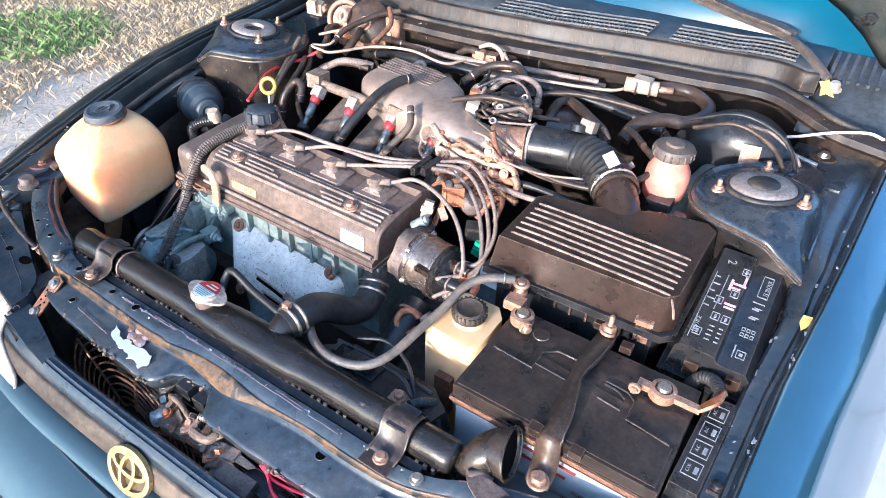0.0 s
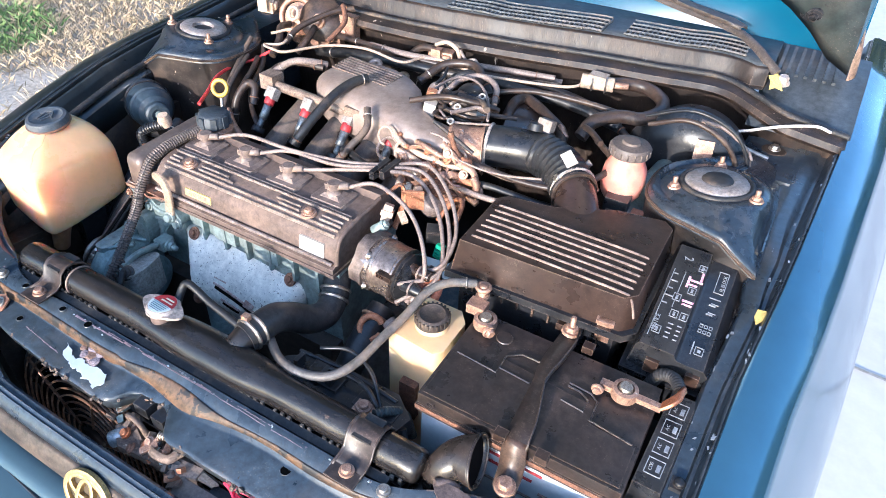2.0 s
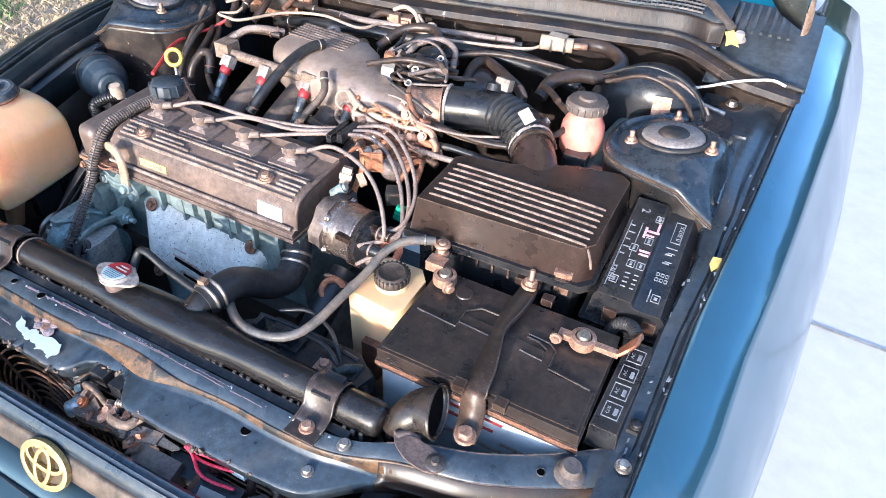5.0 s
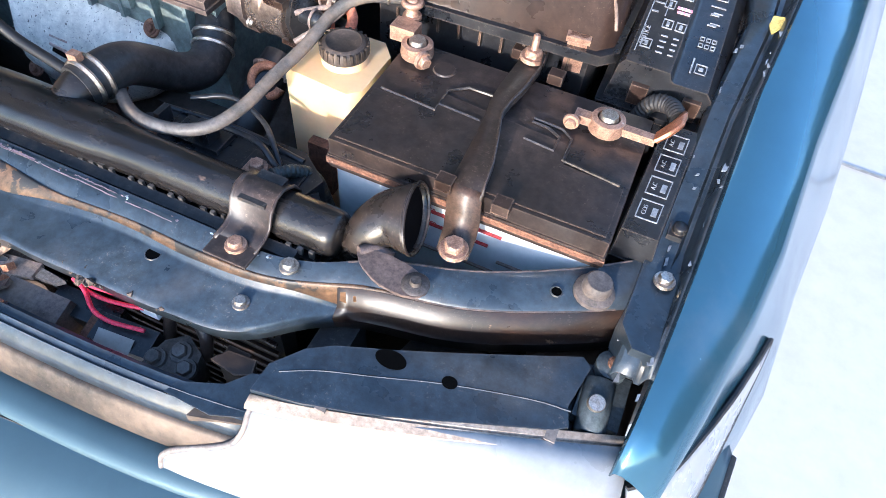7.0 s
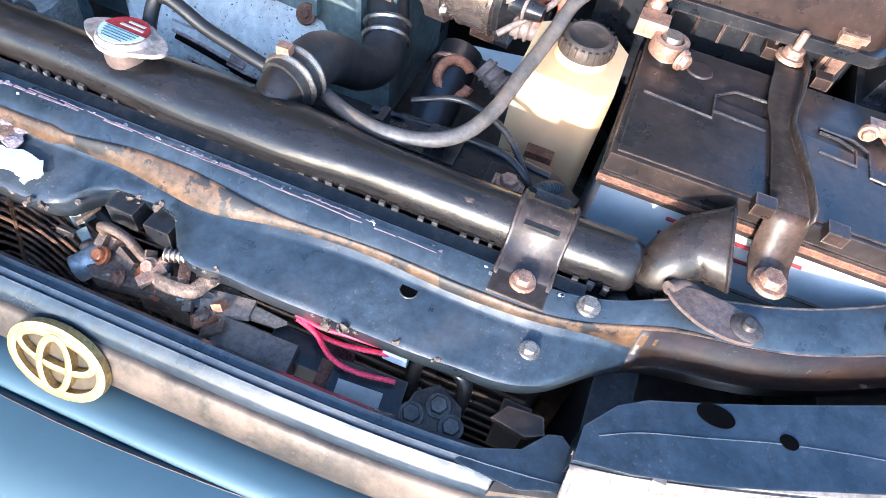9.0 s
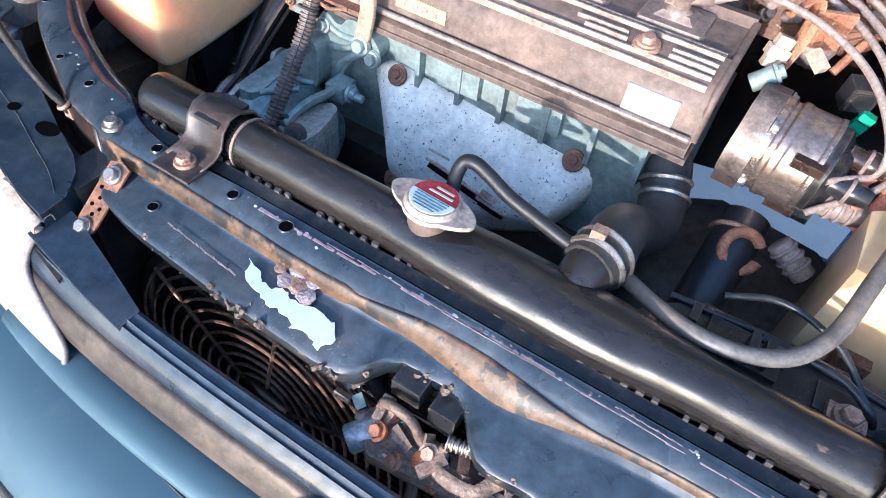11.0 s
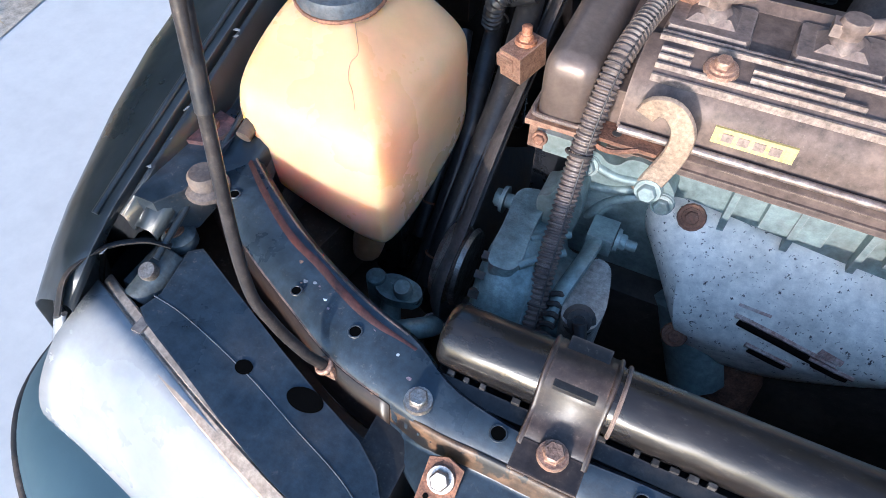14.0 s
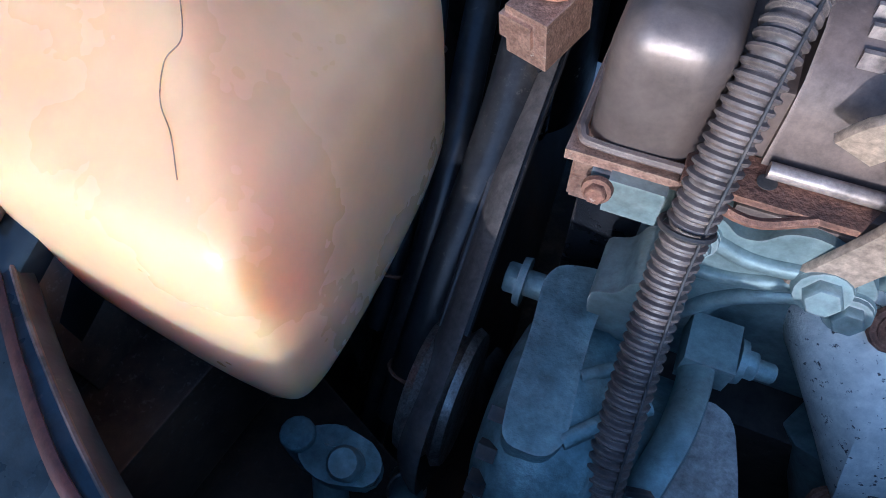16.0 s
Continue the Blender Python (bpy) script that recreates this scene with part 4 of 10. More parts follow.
    for i, p in enumerate(plan):
        d = (plan[min(i + 1, len(plan) - 1)] - plan[max(i - 1, 0)]).normalized()
        inw = Vector((-d.y, d.x, 0))
        bum.append([p + inw * o + Vector((0, 0, z)) for o, z in ((0.090, 0.615), (0.082, 0.640), (0.078, 0.6445), (0.055, 0.643), (0.032, 0.635), (0.013, 0.620), (0.003, 0.604), (0.001, 0.575), (0.002, 0.53), (0.004, 0.44), (0.016, 0.34), (0.044, 0.27))])
    part("bumper", loft(bum), BODY_DULL, car, "blue painted bumper", solid=0.004)
    part("bumper_moulding", tube([r[6] for r in bum[::2]], 0.0055, 8, 3), SEAL, car, "black rubber moulding round the bumper")
    part("bumper_strip", tube([r[2] + Vector((0, 0, 0.0005)) for r in bum[::2]], 0.0018, 6, 3), SEAL, car)


front_panels()


def headlamp(s):
    h = thing("headlamp", (s * 0.46, -0.06, 0.61), "large clouded white headlamp with a dark top cover", "headlamp", "headlamps")
    rows = []
    nu, nv = 20, 10
    for i in range(nu + 1):
        u = i / nu
        row = []
        for j in range(nv + 1):
            v = j / nv
            x = 0.328 + 0.258 * u + 0.012 * u * u * math.sin(v * 1.5) - 0.060 * (1 - u) ** 2 * (min(1.0, max(0.0, (v - 0.22) / 0.40)) ** 2 * (3 - 2 * min(1.0, max(0.0, (v - 0.22) / 0.40))))
            back = 0.082 * u ** 1.25 - 0.026 * u ** 4 * min(1.0, v * 5)
            y = -0.087 + back - (0.060 + 0.012 * u) * (1 - 0.22 * u ** 3) * math.sin(v * 1.571)
            z = 0.729 - 0.006 * (1 - u) - 0.105 * (1 - 0.25 * u ** 3) * v ** 1.15 + 0.006 * math.sin(u * 3.14)
            row.append((s * x, y, z))
        rows.append(row)
    part("lens", loft(rows), LENS, h, "clouded white lens", solid=0.003)
    rim = [(s * (0.324 + 0.258 * i / 10), -0.082 + 0.080 * (i / 10) ** 1.25, 0.7285 + 0.004 * math.sin(3.14 * i / 10)) for i in range(11)]
    grey = surf("lamp_rim", (0.26, 0.22, 0.19), (0.18, 0.16, 0.15), 0.5, scale=40, dust=DUST, dust_amt=0.3)
    part("rim", loft([[(x, y - 0.0130, z - 0.0058), (x, y - 0.0115, z - 0.0018), (x, y - 0.0045, z + 0.0004), (x, y - 0.0030, z - 0.0014), (x, y - 0.0016, z + 0.0008), (x, y + 0.0036, z + 0.0010), (x, y + 0.0048, z - 0.0010), (x, y + 0.0050, z - 0.006)] for x, y, z in rim]), surf("tan_cream_rim", (0.46, 0.37, 0.29), (0.32, 0.25, 0.195), 0.5, scale=40, dust=DUST, dust_amt=0.3), h, "tan plastic rim with a groove", solid=0.001)
    part("end_rim", tube([(p[0] - s * 0.001, p[1] - 0.0005, p[2]) for p in rows[0]], 0.0026, 8, 3), grey, h, "dull bright rim round the lens end")
    for i in (2, 8):
        p = rim[i]
        part("clip", box(p[0] - 0.004, p[0] + 0.004, p[1] - 0.006, p[1] + 0.005, p[2] - 0.005, p[2] + 0.0034, 0.0015), grey, h)
    cover = [(0.324, -0.085), (0.36, -0.079), (0.40, -0.068), (0.44, -0.054), (0.47, -0.042), (0.53, -0.019), (0.540, -0.012), (0.535, 0.003), (0.542, 0.040), (0.534, 0.047), (0.47, 0.018), (0.434, 0.002), (0.401, -0.012), (0.36, -0.028), (0.342, -0.040), (0.325, -0.062)]
    c = part("top_cover", prism([(s * x, y) for x, y in cover], 0.70, 0.7345, 0.002), BAY, h, "dark blue cover plate with holes")
    rid = [(0.335, -0.064), (0.36, -0.051), (0.40, -0.037), (0.448, -0.020), (0.508, -0.004), (0.538, 0.000)]
    part("fold", tube([(s * x, y, 0.7342) for x, y in rid], 0.0008, 6, 4), BAY, c)
    # no opening is cut: the holes' inner shade is the discs' colour
    dark = surf("cover_hole_shade", (0.004, 0.004, 0.004), None, 0.9, scale=20, mottle=0.0, bump=0.0, ior=1.02)
    for x, y, rx, ry in ((0.403, -0.020, 0.0125, 0.0075), (0.450, -0.018, 0.0060, 0.0050)):
        part("hole", moved(lathe([(0, 0.0006), (1, 0.0006), (1, 0.0), (0, 0)], n=22), Matrix.Translation((s * x, y, 0.7346)) @ Matrix.Diagonal((rx, ry, 1, 1))), dark, c)
    part("body", prism([(s * 0.365, -0.055), (s * 0.57, 0.004), (s * 0.56, 0.035), (s * 0.36, -0.02)], 0.63, 0.712, 0.006), PLASTIC, h)
    # adjuster at the outer back corner
    ad = part("adjuster", join(cyl((s * 0.556, -0.004, 0.720), (s * 0.552, 0.036, 0.730), 0.012, 14), box(*sorted((s * 0.540, s * 0.575)), 0.004, 0.050, 0.70, 0.724, 0.005), lathe([(0, 0.004), (0.0075, 0.004), (0.0125, 0.001), (0.0125, -0.008), (0, -0.008)], (s * 0.556, 0.048, 0.737), n=18)), surf("adjuster_grey", (0.07, 0.085, 0.095), (0.035, 0.042, 0.048), 0.5, scale=40), h, "grey lamp adjuster")
    part("bolt", join(lathe([(0.0035, 0.001), (0.0060, 0.001), (0.0068, -0.001), (0.0068, -0.005), (0, -0.005)], (s * 0.553, 0.012, 0.7395), (0, -0.35, 1), 18)), STEEL, ad, "bright ring bolt")
    part("bolt", hexbolt((s * 0.558, 0.048, 0.741), s=0.0048), RUST, ad)
    if s < 0:
        part("trim_strip", tube([(s * 0.578, -0.044, 0.742), (s * 0.588, -0.020, 0.752), (s * 0.580, 0.006, 0.756), (s * 0.562, 0.026, 0.752), (s * 0.548, 0.034, 0.744)], 0.0075, 8, 6, flat=0.25), SEAL, h, "perished rubber trim strip")


headlamp(1)
headlamp(-1)
for s in (1, -1):
    rows = []
    if s > 0:
        for edge in (((0.590, -0.034, 0.728), (0.606, -0.062, 0.690), (0.612, -0.076, 0.645)), ((0.614, -0.012, 0.727), (0.632, -0.030, 0.690), (0.640, -0.040, 0.642)), ((0.634, 0.030, 0.722), (0.647, 0.020, 0.690), (0.658, 0.012, 0.646)), ((0.652, 0.075, 0.719), (0.659, 0.072, 0.695), (0.668, 0.068, 0.666)), ((0.667, 0.120, 0.715), (0.671, 0.119, 0.706), (0.674, 0.118, 0.694)), ((0.676, 0.148, 0.713), (0.677, 0.150, 0.711), (0.678, 0.148, 0.709))):
            rows.append([tuple(p) for p in spline(edge, 4)])
    else:
        for i in range(9):
            u = i / 8
            rows.append([(s * (0.588 + 0.062 * u ** 0.8 + 0.006 * math.sin(v * 3)), -0.036 - 0.040 * v + 0.095 * u ** 1.5 + 0.012 * v * u, 0.728 - 0.078 * v - 0.012 * u * (1 - v)) for v in (0, 0.15, 0.35, 0.6, 0.8, 1)])
    lamp = thing("corner_lamp", rows[0][0], "clouded white corner lamp beside the headlamp", "lamp", "corner lamps")
    part("lens", loft(rows), LENS, lamp, "clouded white lens", solid=0.003)
    part("rim", tube([r[0] for r in rows] + [r[-1] for r in rows[-2::-1]], 0.0022, 6, 4), SEAL, lamp, "dark rubber rim")


def scuttle():
    """Bulkhead, its top ridge and seal, the louvred panel, wiper, windscreen."""
    line = [(-0.63, 0.86), (-0.50, 0.80), (-0.35, 0.765), (-0.14, 0.767), (0.05, 0.797), (0.20, 0.832), (0.32, 0.853), (0.42, 0.872), (0.485, 0.842), (0.54, 0.812), (0.59, 0.812), (0.64, 0.815)]
    zz = lambda x: 0.930 - 0.025 * max(0, (x - 0.46) / 0.18) - 0.03 * max(0, (-x - 0.3) / 0.3)
    sm = [(p.x, p.y) for p in spline([(x, y, 0) for x, y in line], 4)]
    rows = [[(x, y + 0.08, 0.30), (x, y + 0.05, 0.55), (x, y + 0.025, 0.80), (x, y + 0.012, zz(x) - 0.03), (x, y - 0.012, zz(x) - 0.02), (x, y - 0.016, zz(x) - 0.014), (x, y - 0.012, zz(x) - 0.006), (x, y + 0.012, zz(x)), (x, y + 0.03, zz(x) + 0.002), (x, y + 0.034, zz(x) - 0.02), (x, y + 0.06, zz(x) - 0.03)] for x, y in sm]
    part("bulkhead", loft(rows), BULK, car, "rust-brown dusty bulkhead with pale streaks", solid=0.002)
    part("ridge_seal", tube([(x, y + 0.014, zz(x) + 0.003) for x, y in line], 0.005, 8, 6), SEAL, car, "perished rubber seal")
    # a second, higher wall behind the ridge carries the louvred panel
    back = [(x, y + 0.046) for x, y in sm if x < 0.485] + [(0.492, 0.905), (0.496, 0.94)]
    part("upper_bulkhead", loft([[(x, y - 0.012, zz(0) - 0.004), (x, y - 0.003, zz(0) - 0.002), (x, y, zz(0) + 0.004), (x, y + 0.002, zz(0) + 0.026), (x, y + 0.006, zz(0) + 0.031)] for x, y in back]), BULK, car, "dusty brown wall under the louvres", solid=0.002)
    base = [[(x, y + 0.005, zz(0) + 0.0305), (x, max(y + 0.04, 0.90), zz(0) + 0.032), (x, max(y + 0.08, 0.96), 0.963), (x, 1.045, 0.964), (x, 1.06, 0.955)] for x, y in back]
    side = [[(x, 0.812, 0.893), (x, 0.845, 0.903), (x, 0.92, 0.926), (x, 0.97, 0.944), (x, 1.045, 0.962), (x, 1.06, 0.955)] for x in (0.488, 0.52, 0.56, 0.60, 0.645)]
    grey_blue = surf("scuttle_paint", (0.055, 0.062, 0.070), (0.035, 0.04, 0.045), 0.5, dust=(0.22, 0.18, 0.145), dust_amt=0.14, scale=14)
    sc = part("scuttle_panel", loft(base), grey_blue, car, "dusty blue-grey louvred scuttle panel", solid=0.002)
    part("scuttle_end", loft(side), grey_blue, sc, "dented end of the scuttle", solid=0.002)
    pale = surf("louvre_paint", (0.13, 0.135, 0.14), (0.07, 0.073, 0.077), 0.5, scale=30, dust=(0.26, 0.2, 0.16), dust_amt=0.35)
    # dark bed between the louvres; the shade of the openings is in its colour
    dark = surf("louvre_gap_shade", (0.012, 0.012, 0.013), None, 0.8, scale=20, mottle=0.0, bump=0.0)
    at_back = lambda x: [q for q in back if q[0] <= x][-1][1]
    for x0, x1, n in ((-0.10, 0.195, 34), (0.235, 0.445, 24)):
        xs = [x0 + (x1 - x0) * i / n for i in range(n + 1)]
        part("louvre_bed", loft([[(x, at_back(x) + 0.012, zz(0) + 0.0335), (x, at_back(x) + 0.082, 0.9655)] for x in xs]), dark, sc, solid=0.001)
        for x in xs:
            y = at_back(x)
            part("louvre", loft([[(x - 0.0013, y + 0.012, zz(0) + 0.034), (x - 0.0009, y + 0.012, zz(0) + 0.0375), (x + 0.0009, y + 0.012, zz(0) + 0.0375), (x + 0.0013, y + 0.012, zz(0) + 0.034)], [(x - 0.0013, y + 0.082, 0.965), (x - 0.0009, y + 0.082, 0.9685), (x + 0.0009, y + 0.082, 0.9685), (x + 0.0013, y + 0.082, 0.965)]], True, True), pale, sc)
        for i in range(5):
            part("louvre_bar", tube([(x, at_back(x) + 0.012 + 0.0175 * i, zz(0) + 0.036 + 0.0012 * i) for x in xs[::4] + [xs[-1]]], 0.0019, 6, 4), pale, sc)
    for i in range(7):
        x = 0.505 + 0.015 * i
        part("louvre", moved(box(-0.0028, 0.0028, -0.045, 0.045, 0, 0.005, 0.001), pose(x, 0.985, 0.9525, 12, 0, 0)), grey_blue, sc)
    for s in (1, -1):
        sh = part("rear_shelf", prism([(s * 0.49, 0.70), (s * 0.582, 0.70), (s * 0.60, 0.84), (s * 0.55, 0.84), (s * 0.50, 0.83)], 0.70, 0.868, 0.006), BAY, car, "dark shelf behind the turret")
        part("rust_patch", lathe([(0, 0.002), (0.016, 0.002), (0.020, 0.0), (0, 0)], (s * 0.545, 0.80, 0.868), n=16), BAY_DIRTY, sh)
        part("shelf_bolt", hexbolt((s * 0.545, 0.80, 0.870), s=0.007), STEEL, sh)
    part("windscreen", loft([[(x, 1.05 + 0.04 * (1 - abs(x) / 0.62) * -1, 0.957), (x, 1.36, 1.16), (x, 1.70, 1.38)] for x in (-0.62, -0.4, -0.2, 0, 0.2, 0.4, 0.62)]), GLASS, car, "dark windscreen with the sky's blue reflection in its colour", solid=0.005)
    WIPER = surf("wiper_paint", (0.085, 0.068, 0.058), (0.04, 0.033, 0.030), 0.45, scale=60, edge=(0.4, 0.3, 0.24), edge_amt=0.6)
    w = thing("windscreen_wiper", (0.5, 0.93, 0.95), "dusty wiper arm with a hooked end", "wiper")
    part("arm", tube([(0.10, 1.115, 1.008), (0.257, 1.060, 0.990), (0.401, 0.990, 0.986), (0.449, 0.948, 0.981), (0.482, 0.920, 0.968), (0.505, 0.905, 0.955)], 0.0075, 8, 6, flat=0.6), WIPER, w)
    part("arm_shell", loft([[(x - ux * k, y - uy * k, z + dz) for k, dz in ((hw, 0.0), (hw * 0.9, 0.006), (-hw * 0.9, 0.006), (-hw, 0.0))] for x, y, z, hw, ux, uy in ((0.06, 1.15, 1.026, 0.008, 0.35, 0.94), (0.192, 1.100, 1.002, 0.011, 0.38, 0.92), (0.316, 1.046, 0.990, 0.013, 0.42, 0.91), (0.396, 1.005, 0.990, 0.014, 0.45, 0.89), (0.425, 0.985, 0.988, 0.010, 0.45, 0.89))]), WIPER, w, "broad channel-shaped arm", solid=0.0015)
    part("blade", tube([(0.0, 1.16, 1.036), (0.20, 1.11, 1.006), (0.36, 1.05, 0.975)], 0.004, 6, 6), SEAL, w)
    part("pivot_nut", lathe([(0, 0.014), (0.007, 0.014), (0.009, 0.011), (0.0095, 0.004), (0.013, 0.002), (0.013, 0), (0, 0)], (0.518, 0.912, 0.938), (0, -0.2, 1), 16), ALU, w)
    lf = [(0.0, 0.012), (0.010, 0.005), (0.030, 0.012), (0.016, -0.002), (0.034, -0.012), (0.012, -0.012), (0.0, -0.026), (-0.008, -0.012), (-0.022, -0.006), (-0.006, 0.002)]
    single("leaf", prism(lf, 0, 0.001, 0, pose(0.503, 0.893, 0.946, 38, -20, 75) @ Matrix.Scale(0.95, 4)), LEAF, "dry yellow leaf caught at the wiper", "leaf")


scuttle()


def bonnet():
    """The propped bonnet, hinged at the scuttle."""
    b = thing("bonnet", (0, 0.98, 0.96), "raised dark bonnet seen from its ribbed underside", "bonnet")
    rise = 63.0
    m = Matrix.Translation((0, 0.985, 0.975)) @ Matrix.Rotation(radians(-rise), 4, "X")
    rows = []
    for i in range(31):
        u = i / 30
        x = -0.61 + 1.22 * u
        e = abs(x) / 0.61
        y0 = 0.17 * (1 - min(1.0, abs(x) / 0.585) ** 5)
        rows.append([(x * (1 - 0.10 * v), -y0 - (0.98 - y0) * v, 0.03 * (1 - e ** 3) + 0.02 * math.sin(v * 3.14)) for v in (0, 0.03, 0.1, 0.25, 0.5, 0.75, 0.95, 1)])
    part("outer_skin", moved(loft(rows), m), BODY, b, "blue outer skin", solid=0.002)
    inner = [[(x * (1 - 0.09 * v), y + (0.012 if v < 0.01 else 0.0), z - 0.020 - (0.014 if 0.02 < v < 0.08 else 0.0)) for (x, y, z), v in zip(r, (0, 0.03, 0.1, 0.25, 0.5, 0.75, 0.95, 1))] for r in rows]
    part("inner_panel", moved(loft(inner), m), surf("bonnet_inside", (0.018, 0.026, 0.027), (0.03, 0.036, 0.034), 0.4, dust=(0.12, 0.10, 0.08), dust_amt=0.3, scale=10, spot=(0.3, 0.2, 0.14), spot_at=0.78, spot_scale=70), b, "dark inner panel with dust", solid=0.002)
    for x in (0.525, -0.525):
        part("bump_boss", moved(join(lathe([(0, -0.016), (0.006, -0.016), (0.007, -0.011), (0.012, -0.010), (0.014, -0.004), (0.022, -0.002), (0.025, 0.004), (0, 0.004)], (x, -0.098, -0.012), n=24)), m), PLASTIC, b, "round bolt boss")
        # dark disc on the uncut panel, coloured as the shade inside a hole
        part("drain_hole", moved(lathe([(0, -0.001), (0.014, -0.001), (0.014, 0.001), (0, 0.001)], (x - 0.09, -0.235, -0.012), n=18), m), SEAL, b)
    fr = []
    for x0, x1, y0, y1 in ((-0.50, 0.50, -0.40, -0.32), (-0.56, -0.49, -0.90, -0.34), (0.49, 0.56, -0.90, -0.34), (-0.52, 0.52, -0.97, -0.88), (-0.05, 0.05, -0.9, -0.3)):
        fr.append(box(x0, x1, y0, y1, -0.030, 0.006, 0.006))
    part("inner_frame", moved(join(*fr), m), BAY, b, "dark inner frame")
    HINGE = surf("tan_rusty_hinge", (0.30, 0.20, 0.13), (0.13, 0.085, 0.06), 0.5, metal=0.2, scale=40, spot=(0.05, 0.045, 0.045), spot_at=0.62, spot_scale=70)
    for s in (1, -1):
        part("hinge", tube([(s * 0.615, 0.95, 0.90), (s * 0.618, 0.985, 0.955), (s * 0.605, 0.985, 1.02), (s * 0.585, 0.955, 1.08)], 0.010, 8, 6, flat=0.35), HINGE, b, "rusty tan hinge strap")
        part("hinge_plate", box(*sorted((s * 0.585, s * 0.622)), 0.86, 0.985, 0.885, 0.897, 0.003), HINGE, b)


bonnet()


def prop_rod():
    pr = thing("bonnet_prop", (-0.397, 0.0, 0.745), "thin dark bonnet prop rod standing in its clip", "prop rod")
    part("rod", tube([(-0.397, 0.000, 0.744), (-0.400, -0.002, 0.754), (-0.407, -0.005, 0.766), (-0.420, -0.008, 0.795), (-0.428, -0.008, 0.83), (-0.434, 0.008, 0.913), (-0.447, 0.05, 1.08), (-0.475, 0.16, 1.35), (-0.51, 0.45, 1.74)], 0.0034, 12, 8), surf("rod_brown_black", (0.035, 0.03, 0.028), (0.055, 0.045, 0.04), 0.35, metal=0.3, scale=30, edge=(0.3, 0.22, 0.16)), pr, "worn dark rod")
    part("clip", join(torus((-0.3985, -0.001, 0.7505), 0.0046, 0.0019, (-0.3, -0.2, 1), 16, 8), box(-0.402, -0.392, -0.002, 0.006, 0.738, 0.748, 0.0015)), TAN, pr, "pale worn clip")
    part("grip_sleeve", tube([(-0.4345, 0.0105, 0.925), (-0.4395, 0.0245, 0.98), (-0.4465, 0.05, 1.08)], 0.0042, 12, 6), SEAL, pr, "black plastic grip sleeve")
    single("leaf", prism([(0, 0.014), (0.006, 0.004), (0.005, -0.008), (0, -0.015), (-0.005, -0.006), (-0.006, 0.005)], 0, 0.001, 0, pose(-0.597, 0.101, 0.772, 20, 15, 10)), LEAF, "small dry leaf on the wing channel", "leaf")
    single("leaf", prism([(0, 0.012), (0.012, 0.006), (0.014, -0.006), (0.002, -0.004), (-0.010, -0.010), (-0.008, 0.002)], 0, 0.0015, 0, pose(0.594, 0.393, 0.845, 8, -10, 30)), LEAF, "scrap of yellow leaf on the wing channel", "leaf")


prop_rod()


# ---- engine ----
engine = thing("engine", (-0.12, 0.32, 0.25), "dusty transverse four-cylinder engine with ribbed camshaft cover", "engine")


FADED = surf("faded_yellow_sticker", (0.60, 0.47, 0.17), (0.42, 0.32, 0.13), 0.5, scale=60, bump=0.05, mottle=0.35)
SEALP = surf("dusty_grey_brown_rubber", (0.20, 0.15, 0.125), (0.13, 0.095, 0.08), 0.5, scale=30, dust=(0.34, 0.25, 0.19), dust_amt=0.3, edge=(0.5, 0.38, 0.3), edge_amt=0.5)


